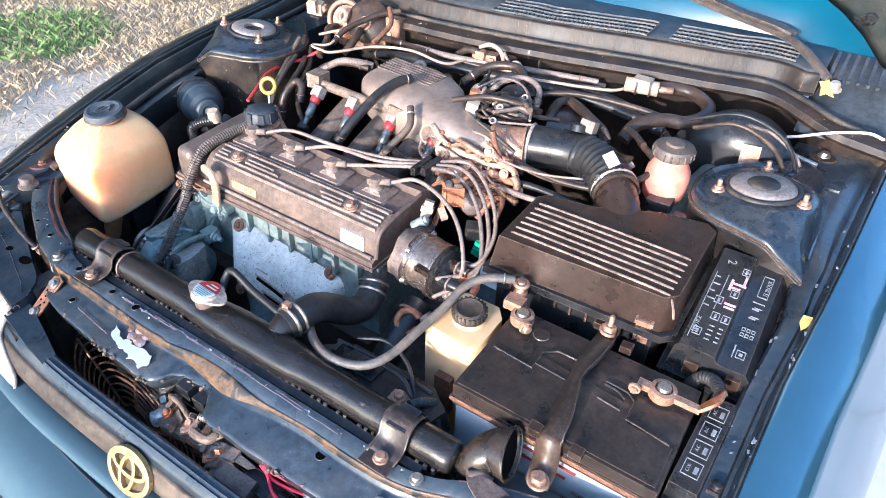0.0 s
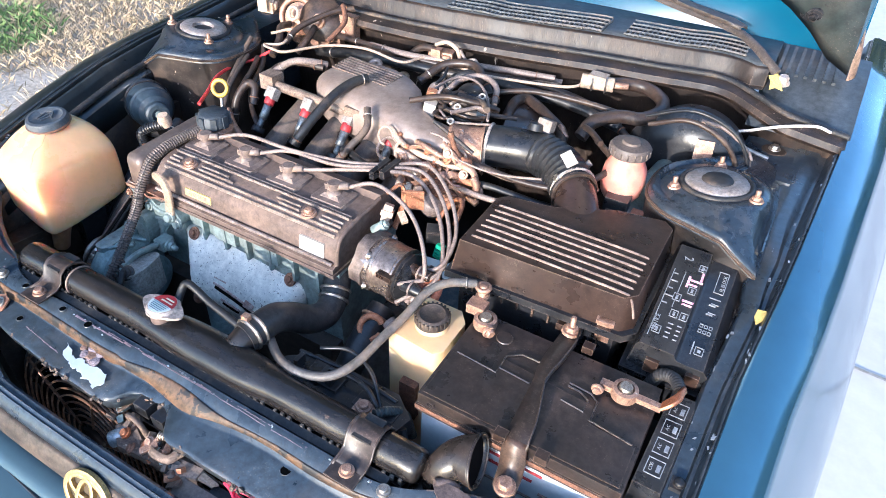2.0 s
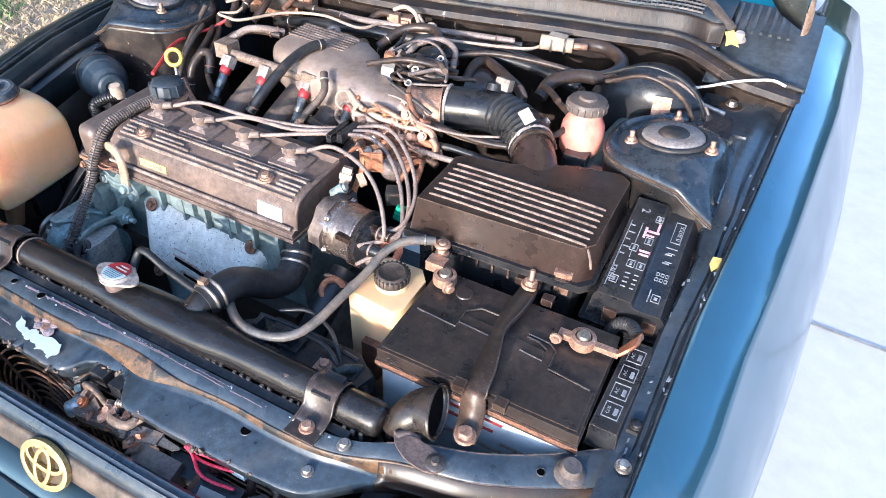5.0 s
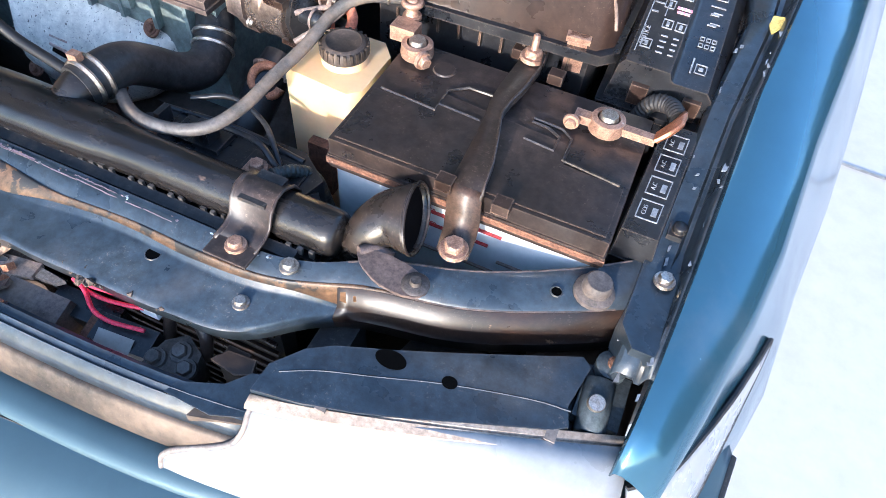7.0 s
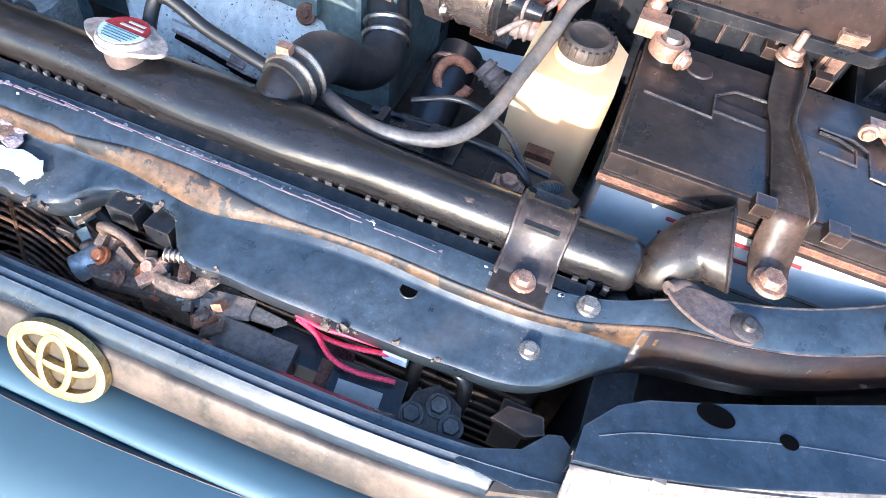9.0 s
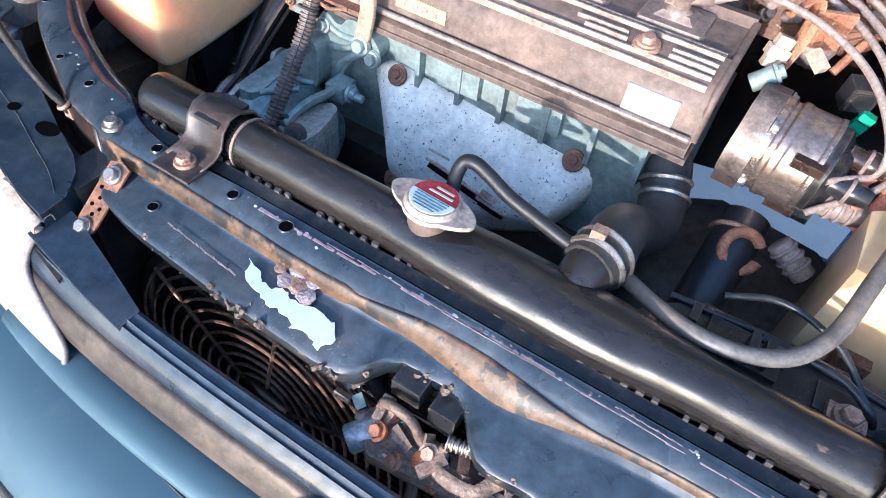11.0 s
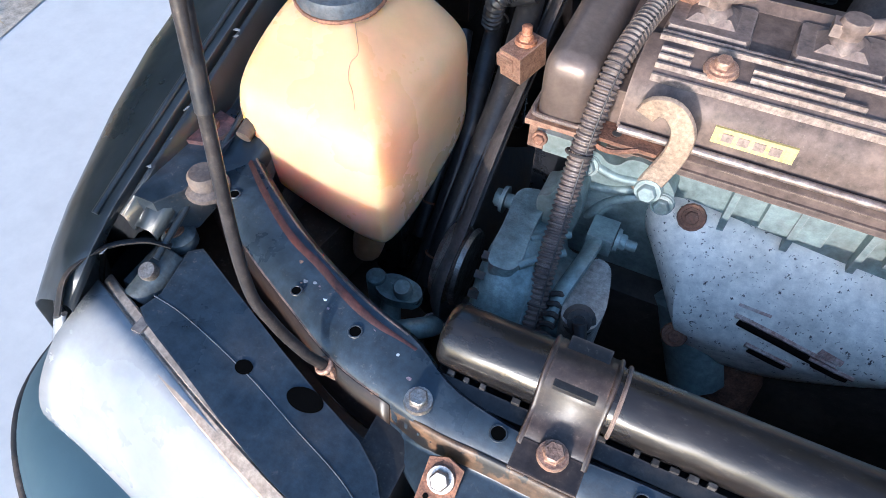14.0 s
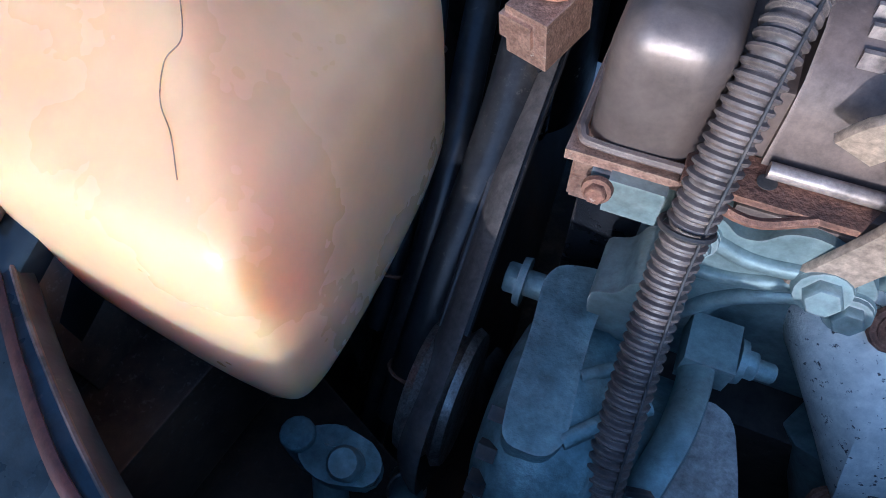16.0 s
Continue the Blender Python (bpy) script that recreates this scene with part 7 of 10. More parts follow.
    lab(180, 360, surf("cap_label_white", (0.66, 0.70, 0.68), (0.56, 0.60, 0.58), 0.45, scale=60, bump=0, mottle=0.1))
    for k in range(5):
        y = -0.0015 - 0.0028 * k
        w = 0.0155 * math.sqrt(max(0.05, 1 - (y / 0.0172) ** 2)) - 0.002
        part("print_bar", moved(box(-w, w, y - 0.0004, y + 0.0003, 0.0046, 0.0051, 0), m), surf("print_green", (0.06, 0.13, 0.11), None, 0.6, scale=50, bump=0) if k < 4 else SEAL, c)
    for k in range(2):
        part("print_bar", moved(box(-0.007 + 0.003 * k, 0.012 - 0.002 * k, 0.004 + 0.005 * k, 0.006 + 0.005 * k, 0.0046, 0.0052, 0), m), LABEL, c)
    part("outlet", tube([(0.040, 0.044, 0.745), (0.041, 0.060, 0.764), (0.044, 0.076, 0.7755), (0.046, 0.092, 0.778)], 0.0165, 18, 6, r1=0.0185), tank.data.materials[0], r)
    part("overflow_spigot", cyl((-0.064, 0.056, 0.784), (-0.062, 0.072, 0.790), 0.004, 8), COVER, r)


radiator()
hose("overflow_hose", [(-0.060, 0.066, 0.787), (-0.0655, 0.081, 0.797), (-0.0645, 0.089, 0.806), (-0.056, 0.0905, 0.8085), (-0.044, 0.0905, 0.8035), (-0.026, 0.090, 0.794), (0.0, 0.089, 0.787), (0.028, 0.088, 0.780), (0.046, 0.094, 0.771)], 0.0052, HOSE_GLOSS, "thin glossy black overflow hose", "hose")
top_hose = thing("radiator_hose", (0.06, 0.17, 0.72), "thick black radiator hose bent to the engine", "hose")
part("rubber", tube([(0.044, 0.078, 0.777), (0.048, 0.100, 0.778), (0.048, 0.128, 0.772), (0.050, 0.156, 0.752), (0.058, 0.182, 0.730), (0.064, 0.208, 0.722), (0.060, 0.234, 0.728), (0.052, 0.254, 0.742), (0.044, 0.266, 0.752)], 0.0205, 18, 8), surf("dusty_grey_rubber", (0.040, 0.037, 0.036), (0.022, 0.021, 0.021), 0.45, dust=(0.24, 0.19, 0.155), dust_amt=0.26, scale=30), top_hose)
for p, d, mm in (((0.0455, 0.086, 0.7775), (0.2, 1.5, 0.08), STEEL), ((0.0475, 0.097, 0.778), (0.2, 1.5, 0.0), STEEL), ((0.060, 0.234, 0.728), (-0.3, 1, 0.5), STEEL), ((0.055, 0.246, 0.736), (-0.4, 1, 0.7), STEEL)):
    part("hose_clip", torus(p, 0.0210, 0.0026, d, 24, 6), mm, top_hose, "steel hose clip")
part("clip_ear", box(0.036, 0.046, 0.085, 0.093, 0.797, 0.806, 0.002), TAN, top_hose)
part("water_neck", join(tube([(0.046, 0.262, 0.748), (0.038, 0.278, 0.752), (0.02, 0.29, 0.745)], 0.017, 14, 5), torus((0.044, 0.266, 0.751), 0.019, 0.003, (-0.4, 1, 0.4), 20, 6)), CAST, top_hose, "cast water outlet")
lh = thing("lower_hose", (0.124, 0.18, 0.60), "black lower radiator hose with a tan clip", "hose")
part("rubber", tube([(0.128, 0.262, 0.722), (0.127, 0.225, 0.705), (0.124, 0.18, 0.67), (0.12, 0.13, 0.60), (0.12, 0.08, 0.50)], 0.021, 16), HOSE, lh)
part("hose_clip", torus((0.1275, 0.245, 0.715), 0.022, 0.0025, (0, 1, 0.5), 24, 6), TAN, lh, "tan hose clip")


def fan_shroud():
    f_ = thing("fan_shroud", (0.17, 0.10, 0.45), "black plastic fan shroud with clips", "shroud")
    out = [(0.07, 0.070), (0.275, 0.070), (0.283, 0.10), (0.25, 0.125), (0.12, 0.125), (0.085, 0.10)]
    part("shell", prism(out, 0.45, 0.752, 0.006, shrink=0.06), PLASTIC, f_, "black moulded shell")
    part("ridge", tube([(0.10, 0.115, 0.752), (0.18, 0.118, 0.755), (0.25, 0.112, 0.752)], 0.003, 8, 5), PLASTIC, f_)
    part("plate", box(0.13, 0.18, 0.083, 0.112, 0.752, 0.757, 0.002), PLASTIC, f_)
    part("plate", box(0.205, 0.262, 0.082, 0.105, 0.746, 0.754, 0.002), PLASTIC, f_)
    for x, y in ((0.105, 0.079), (0.224, 0.081)):
        part("bolt", join(hexbolt((x, y, 0.760), s=0.007), box(x - 0.012, x + 0.012, y - 0.009, y + 0.009, 0.752, 0.759, 0.002)), TAN, f_, "tan flange bolt")
    for x in (0.115, 0.155, 0.165):
        part("clip", box(x, x + 0.006, 0.086, 0.102, 0.754, 0.772, 0.0015), PLASTIC, f_)
    b = thing("fan_motor_cover", (-0.12, 0.10, 0.45), "dark cooling fan cowl behind the radiator", "fan cowl")
    part("cowl", prism([(-0.20, 0.070), (0.05, 0.070), (0.04, 0.105), (-0.18, 0.105)], 0.45, 0.69, 0.008), PLASTIC, b)
    part("motor", cyl((-0.08, 0.09, 0.55), (-0.08, 0.145, 0.55), 0.045, 20), PLASTIC, b)


fan_shroud()
hose("battery_cable", [(0.270, 0.266, 0.838), (0.240, 0.248, 0.838), (0.220, 0.228, 0.828), (0.211, 0.190, 0.812), (0.203, 0.150, 0.803), (0.195, 0.112, 0.793), (0.180, 0.086, 0.785), (0.155, 0.073, 0.780), (0.125, 0.070, 0.778), (0.095, 0.080, 0.773), (0.060, 0.105, 0.760), (0.03, 0.13, 0.74)], 0.0058, surf("worn_cable", (0.11, 0.10, 0.095), (0.07, 0.065, 0.06), 0.5, scale=40, dust=DUST, dust_amt=0.4), "thick worn grey battery earth cable", "cable", n=10)
hose("wire_loom", [(0.16, 0.10, 0.770), (0.19, 0.105, 0.766), (0.215, 0.10, 0.768), (0.235, 0.090, 0.762), (0.245, 0.092, 0.74)], 0.003, HOSE, "thin black wires by the shroud", "cable", "thin wires")
hose("wire_loom", [(0.13, 0.12, 0.77), (0.165, 0.132, 0.776), (0.205, 0.122, 0.772), (0.232, 0.1, 0.758), (0.25, 0.085, 0.74)], 0.0025, HOSE, "thin black wires by the shroud", "cable", "thin wires")
single("spring_conduit", tube([(0.243, 0.075, 0.766), (0.252, 0.092, 0.76), (0.262, 0.11, 0.74), (0.268, 0.12, 0.69)], 0.006, 10, 6, pitch=0.0045), surf("grey_green", (0.055, 0.062, 0.060), (0.035, 0.04, 0.04), 0.5, scale=50), "short corrugated grey-green conduit", "conduit")


def expansion_tank():
    e = thing("expansion_tank", (0.237, 0.205, 0.58), "ivory translucent coolant expansion tank", "coolant tank")
    out = [(0.198, 0.176), (0.262, 0.170), (0.272, 0.18), (0.272, 0.235), (0.258, 0.252), (0.212, 0.252), (0.198, 0.24)]
    body = part("body", bevelled(prism(out, 0.58, 0.793, 0, shrink=-0.04), 0.024, 5), IVORY, e, "ivory plastic body", angle=60)
    part("neck", lathe([(0, 0), (0.024, 0), (0.020, 0.012), (0.018, 0.022), (0, 0.022)], (0.238, 0.212, 0.788), (0, 0, 1), 22), IVORY, body)
    c = part("cap", lathe([(0, 0.011), (0.015, 0.011), (0.0165, 0.0125), (0.019, 0.012), (0.0215, 0.009), (0.0225, 0.0), (0, 0)], (0.239, 0.210, 0.803), (0, -0.05, 1), 28), surf("grimy_cap", (0.035, 0.027, 0.022), (0.075, 0.055, 0.042), 0.5, scale=60, dust=DUST, dust_amt=0.3), e, "dark grimy cap")
    for k in range(24):
        a = radians(15 * k)
        part("grip", moved(box(-0.0014, 0.0010, -0.0012, 0.0012, -0.004, 0.005, 0.0004), Matrix.Translation((0.239 + 0.0222 * math.cos(a), 0.210 + 0.0222 * math.sin(a), 0.8085)) @ Matrix.Rotation(a, 4, "Z")), c.data.materials[0], c)
    part("bracket", box(0.222, 0.246, 0.160, 0.171, 0.66, 0.725, 0.002), RUST, e, "rusty brown bracket")
    single("red_bracket", tube([(0.192, 0.262, 0.775), (0.186, 0.272, 0.790), (0.196, 0.285, 0.797), (0.208, 0.28, 0.785), (0.200, 0.262, 0.755)], 0.006, 8, 6, flat=0.5), surf("red_oxide", (0.46, 0.16, 0.09), (0.34, 0.11, 0.06), 0.6, scale=60), "small red-brown pressed bracket", "bracket")


expansion_tank()


def battery():
    b = thing("battery", (0.40, 0.178, 0.605), "car battery with dark lid and white case", "battery")
    x0, x1, y0, y1 = 0.283, 0.520, 0.104, 0.258
    part("case", box(x0 + 0.004, x1 - 0.004, y0 + 0.004, y1 - 0.004, 0.605, 0.772, 0.004), WHITE, b, "translucent white case")
    lid = part("lid", join(box(x0, x1, y0, y1, 0.7705, 0.802, 0.004), box(x0 - 0.0015, x1 + 0.0015, y0 - 0.0015, y1 + 0.0015, 0.7745, 0.7855, 0.002)), BATT, b, "brown-black moulded lid")
    part("lid_stripe", join(box(x0 - 0.0022, x1 + 0.0022, y0 - 0.0024, y0, 0.777, 0.783, 0.0005)), RUST, lid, "dusty brown lid edge")
    # moulded steps on the lid
    sh = [(0.292, 0.180), (0.345, 0.176), (0.345, 0.205), (0.360, 0.218), (0.385, 0.218)]
    for ln in (sh, [(0.345, 0.185), (0.385, 0.182)], [(0.425, 0.208), (0.452, 0.206), (0.462, 0.198), (0.462, 0.170), (0.512, 0.164)], [(0.425, 0.180), (0.452, 0.177), (0.452, 0.195), (0.44, 0.202), (0.425, 0.203)]):
        part("moulded_line", tube([(x, y, 0.8036) for x, y in ln], 0.0014, 6, 1), PLASTIC, lid)
    part("raised_panel", prism([(0.287, 0.108), (0.516, 0.108), (0.516, 0.162), (0.464, 0.166), (0.464, 0.190), (0.345, 0.200), (0.345, 0.175), (0.287, 0.178)], 0.8015, 0.8035, 0.0008), BATT, lid)
    for x, y in ((0.310, 0.232), (0.492, 0.235)):
        part("vent_plug", lathe([(0, 0.0016), (0.010, 0.0016), (0.011, 0.0), (0, 0)], (x + 0.02 * (1 if x < 0.4 else -1), y, 0.8018), n=18), BATT, lid)
    for txt, z in (("UPPER", 0.7600), ("LOWER", 0.7440)):
        lettering(txt, 0.0062, Matrix.Translation((0.372, y0 + 0.0030, z)) @ pose(0, 0, 0, 90, 0, 0), RED, b, "level_word")
    for i, (a, c) in enumerate(((0.30, 0.44), (0.30, 0.43), (0.40, 0.5), (0.30, 0.46))):
        z = 0.758 - 0.016 * i
        part("level_mark", box(a + 0.04, c, y0 + 0.0015, y0 + 0.0042, z, z + 0.0016, 0), RED if i < 2 else LEADS, b)
    # posts with clamps
    for x, y, left in ((0.300, 0.236, True), (0.484, 0.222, False)):
        part("post", lathe([(0, 0.020), (0.007, 0.020), (0.008, 0.018), (0.010, 0), (0, 0)], (x, y, 0.802), n=18), STEEL, b, "lead battery post")
        cl = part("terminal_clamp", join(lathe([(0.010, 0), (0.0150, 0), (0.0155, 0.003), (0.0145, 0.012), (0.010, 0.013), (0.010, 0)], (x, y, 0.806), n=22)), TAN, b, "corroded terminal clamp")
        if left:
            part("jaw", join(box(x - 0.03, x - 0.006, y + 0.004, y + 0.022, 0.810, 0.824, 0.004), hexbolt((x - 0.020, y + 0.030, 0.822), s=0.0065), cyl((x - 0.020, y + 0.030, 0.805), (x - 0.020, y + 0.030, 0.84), 0.0055, 10), hexbolt((x + 0.012, y - 0.014, 0.812), (1, -0.6, 0), 0.006)), TAN, cl)
            part("lug", torus((x - 0.020, y + 0.030, 0.836), 0.008, 0.003, n=18), TAN, cl)
        else:
            part("jaw", join(box(x + 0.010, x + 0.042, y - 0.005, y + 0.003, 0.808, 0.815, 0.002), box(x - 0.028, x - 0.010, y - 0.007, y + 0.003, 0.808, 0.816, 0.003), hexbolt((x - 0.028, y - 0.014, 0.813), (0, -1, 0), 0.005)), TAN, cl)
    for k in range(5):
        part("copper_strand", tube([(0.526, 0.218 + 0.002 * k, 0.814), (0.535, 0.222 + 0.003 * k, 0.824), (0.541, 0.236 + 0.003 * k, 0.826), (0.535, 0.256 + 0.002 * k, 0.812)], 0.0026, 6, 5), COPPER, b, "bare copper strands")
    single("positive_cable", tube([(0.538, 0.250, 0.818), (0.528, 0.268, 0.815), (0.512, 0.275, 0.805), (0.50, 0.275, 0.77)], 0.008, 10, 6, pitch=0.004, depth=0.1), SEAL, "dark sleeved positive cable", "cable")
    # hold-down strap
    s = thing("hold_down_strap", (0.405, 0.17, 0.80), "dusty black steel battery hold-down strap", "strap")
    mid = [(0.397, 0.283, 0.806), (0.398, 0.262, 0.807), (0.395, 0.228, 0.8065), (0.393, 0.205, 0.8065), (0.394, 0.188, 0.8065), (0.398, 0.165, 0.8065), (0.403, 0.130, 0.8065), (0.405, 0.103, 0.8065), (0.406, 0.098, 0.801), (0.408, 0.094, 0.785), (0.410, 0.086, 0.772), (0.412, 0.066, 0.768)]
    wid = [0.010, 0.012, 0.0115, 0.0090, 0.0068, 0.0090, 0.0125, 0.0135, 0.0140, 0.0145, 0.014, 0.013]
    rows = [[(x - w, y, z), (x + w - 0.003, y, z), (x + w, y, z + 0.001), (x + w, y, z + 0.009)] for (x, y, z), w in zip(mid, wid)]
    part("band", loft(rows[:9]), surf("strap_brown_black", (0.018, 0.016, 0.016), (0.038, 0.028, 0.023), 0.33, scale=30, dust=(0.2, 0.14, 0.1), dust_amt=0.15, edge=(0.26, 0.18, 0.13)), s, "brown-black painted band with an upturned edge", solid=0.002)
    part("front_leg", loft([[(x - w, y, z), (x + w, y, z)] for (x, y, z), w in zip(mid[7:], wid[7:])]), surf("strap_rust", (0.085, 0.05, 0.034), (0.036, 0.026, 0.021), 0.42, scale=50, dust=DUST, dust_amt=0.24), s, "rust-brown bent leg", solid=0.0025)
    part("stud", join(cyl((0.397, 0.282, 0.72), (0.397, 0.282, 0.833), 0.0035, 8), hexbolt((0.397, 0.282, 0.809), s=0.0085)), TAN, s, "threaded hook with nut")
    part("bolt", hexbolt((0.412, 0.070, 0.7705), s=0.0085), TAN, s)
    for x, y in ((0.425, 0.27), (0.383, 0.29), (0.388, 0.101), (0.436, 0.099)):
        part("tab", box(x - 0.007, x + 0.007, y - 0.006, y + 0.006, 0.800, 0.810, 0.002), PLASTIC_BROWN, s, "rusty tab")
    single("battery_tray", join(box(0.275, 0.528, 0.092, 0.268, 0.594, 0.604, 0.002), box(0.30, 0.50, 0.12, 0.25, 0.40, 0.594, 0.004)), BAY_DIRTY, "dark steel tray under the battery", "tray")


battery()


def horn():
    h = thing("horn", (0.35, 0.06, 0.745), "dusty black snail-shaped horn on a bracket", "horn")
    # flaring scoop: rings of growing size along a curl, the mouth turned to the battery
    pts = [(0.338, 0.048, 0.738), (0.339, 0.050, 0.756), (0.346, 0.057, 0.771), (0.359, 0.067, 0.781), (0.378, 0.0715, 0.787)]
    line = spline(pts, 6)
    rows = []
    for i, p in enumerate(line):
        t = i / (len(line) - 1)
        d = (line[min(i + 1, len(line) - 1)] - line[max(i - 1, 0)]).normalized()
        if t > 0.7:
            d = d.lerp(Vector((0.93, 0.03, 0.36)), (t - 0.7) / 0.3).normalized()
        u = Vector((-0.10, 0.86, 0.50)).lerp(Vector((-0.6, 0.3, 0.75)), 1 - t)
        u = (u - d * u.dot(d)).normalized()
        v = d.cross(u)
        r1, r2 = 0.011 + 0.014 * t + 0.004 * t ** 4, 0.011 + 0.006 * t + 0.002 * t ** 4
        rows.append([p + u * r1 * math.cos(a) + v * r2 * math.sin(a) for a in [6.28318 * k / 20 for k in range(20)]])
    out = part("shell", loft([[sum(rows[0], Vector()) / 20 + (q - sum(rows[0], Vector()) / 20) * 0.5 for q in rows[0]], *rows], True), surf("horn_black", (0.018, 0.015, 0.013), (0.040, 0.029, 0.023), 0.28, dust=DUST, dust_amt=0.08, scale=30), h, "glossy dusty trumpet shell", solid=0.0016)
    # near-black disc behind the lip; the horn's inner shade is in its colour
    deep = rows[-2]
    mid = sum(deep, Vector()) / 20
    part("throat", loft([[mid + (q - mid) * k + Vector((-0.006, 0, -0.002)) * (1 - k) for q in deep] for k in (0.94, 0.5, 0.1)], True, True), surf("horn_throat_shade", (0.006, 0.005, 0.005), None, 0.8, scale=30, mottle=0.0, ior=1.1), h, "black disc with the horn's inner shade in its colour")
    part("lip", tube([*rows[-1], rows[-1][0]], 0.0015, 6, 2), out.data.materials[0], h)
    part("seam", tube([r[15] for r in rows[1::3]], 0.0016, 6, 4), out.data.materials[0], h)
    part("diaphragm", lathe([(0, 0), (0.020, 0), (0.023, 0.003), (0.023, 0.007), (0.017, 0.012), (0, 0.013)], (0.328, 0.046, 0.728), (-0.3, -0.5, 0.8), 26), out.data.materials[0], h, "round diaphragm can")
    m = [(0.346, 0.034), (0.366, 0.042), (0.392, 0.039), (0.407, 0.032), (0.411, 0.024), (0.405, 0.015), (0.393, 0.012), (0.372, 0.014), (0.354, 0.024)]
    k = part("bracket", prism(rounded(m, 1), 0.7690, 0.7720, 0.001), surf("bracket_dusty", (0.19, 0.135, 0.115), (0.13, 0.095, 0.08), 0.45, metal=0.2, scale=50), h, "dusty brown bracket tongue")
    part("bolt", join(lathe([(0, 0.002), (0.009, 0.002), (0.011, 0), (0, 0)], (0.400, 0.0255, 0.7725), n=20), lathe([(0, 0.004), (0.004, 0.004), (0.005, 0), (0, 0)], (0.400, 0.0255, 0.774), n=14)), surf("bolt_dark", (0.12, 0.1, 0.09), None, 0.5, metal=0.5, scale=60), k)
    part("rolled_edge", tube([(0.348, 0.034, 0.771), (0.358, 0.044, 0.768), (0.37, 0.046, 0.762)], 0.005, 8, 4), k.data.materials[0], h)


horn()


RIBP = surf("pale_plastic_rib", (0.34, 0.25, 0.20), (0.14, 0.10, 0.08), 0.38, scale=45, mottle=0.5)


def air_filter_box():
    a = thing("air_filter_box", (0.34, 0.38, 0.60), "large ribbed brown-black air filter box", "air filter")
    lid_out = [(0.222, 0.284), (0.450, 0.293), (0.464, 0.308), (0.465, 0.472), (0.450, 0.486), (0.385, 0.474), (0.300, 0.428), (0.232, 0.416), (0.220, 0.402)]
    lid = part("lid", bevelled(prism(lid_out, 0.826, 0.876, 0, shrink=0.055), 0.013, 5), PLASTIC_BROWN, a, "dusty ribbed lid", angle=60)
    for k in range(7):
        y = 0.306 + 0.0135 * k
        part("rib", tube([(0.2265, y, 0.845), (0.2315, y, 0.862), (0.2385, y, 0.8735), (0.250, y, 0.877), (0.344, y, 0.8775), (0.436, y, 0.877), (0.449, y, 0.8735), (0.4555, y, 0.862), (0.4605, y, 0.845)], 0.0017, 6, 4), RIBP, lid, "pale rib")
    part("rim", prism([(x + (0.006 if x > 0.34 else -0.006), y + (0.006 if y > 0.38 else -0.006)) for x, y in lid_out], 0.817, 0.8275, 0.002), PLASTIC, lid)
    low = [(0.234, 0.296), (0.444, 0.304), (0.450, 0.314), (0.452, 0.468), (0.440, 0.478), (0.384, 0.466), (0.298, 0.420), (0.240, 0.408), (0.232, 0.398)]
    body = part("lower_body", prism(low, 0.60, 0.818, 0.006, shrink=-0.02), PLASTIC, a, "black lower body", angle=40)
    for k in range(9):
        x = 0.252 + 0.022 * k
        part("stiffener", box(x - 0.0012, x + 0.0012, 0.292, 0.303, 0.795, 0.826, 0.0006), PLASTIC_BROWN, lid)
    for x in (0.432,):
        part("clip", moved(join(box(-0.009, 0.009, -0.004, 0.004, -0.024, 0.02, 0.002), box(-0.011, 0.011, -0.006, 0.002, 0.014, 0.02, 0.002)), pose(x, 0.297, 0.820, 12, 0, 6)), TAN, a, "tan spring clip")
    rows = []
    for (x, y, z), hw, hh, turn in (((0.345, 0.392, 0.842), 0.062, 0.022, 0), ((0.336, 0.422, 0.848), 0.044, 0.025, 4), ((0.331, 0.446, 0.856), 0.0365, 0.027, 12), ((0.324, 0.464, 0.864), 0.0325, 0.028, 22), ((0.315, 0.479, 0.871), 0.0305, 0.029, 34), ((0.304, 0.491, 0.876), 0.030, 0.030, 46)):
        ux, uy = math.cos(radians(turn)), math.sin(radians(turn))
        rows.append([(x + ux * hw * math.cos(k), y + uy * hw * math.cos(k), z + hh * math.sin(k)) for k in [6.28318 * i / 24 for i in range(24)]])
    part("outlet_neck", loft(rows, True, True), PLASTIC_BROWN, lid, "moulded outlet neck", angle=70)
    d = thing("intake_duct", (0.22, 0.53, 0.85), "black intake duct with a ribbed bend", "duct")
    part("bellows", tube([(0.310, 0.484, 0.874), (0.290, 0.506, 0.880), (0.266, 0.524, 0.883), (0.235, 0.540, 0.882)], 0.0345, 20, 6, pitch=0.011, depth=0.12), HOSE, d, "ribbed rubber bellows")
    part("pipe", tube([(0.240, 0.540, 0.882), (0.20, 0.538, 0.880), (0.145, 0.524, 0.878)], 0.0325, 20, 6), PLASTIC, d, "glossy black pipe")
    part("clamp", torus((0.152, 0.526, 0.878), 0.0335, 0.0028, (-1, -0.2, 0), 28, 6), ALU, d, "steel band clamp")
    part("clamp", torus((0.313, 0.481, 0.873), 0.0325, 0.0030, (-0.8, 0.9, 0), 28, 6), HOSE_TAN, d)
    part("clamp", torus((0.3075, 0.488, 0.875), 0.0330, 0.0022, (-0.8, 0.9, 0), 28, 6), ALU, d)
    part("clamp_screw", hexbolt((0.288, 0.474, 0.892), (-0.6, -0.6, 0.5), 0.006), STEEL, d)
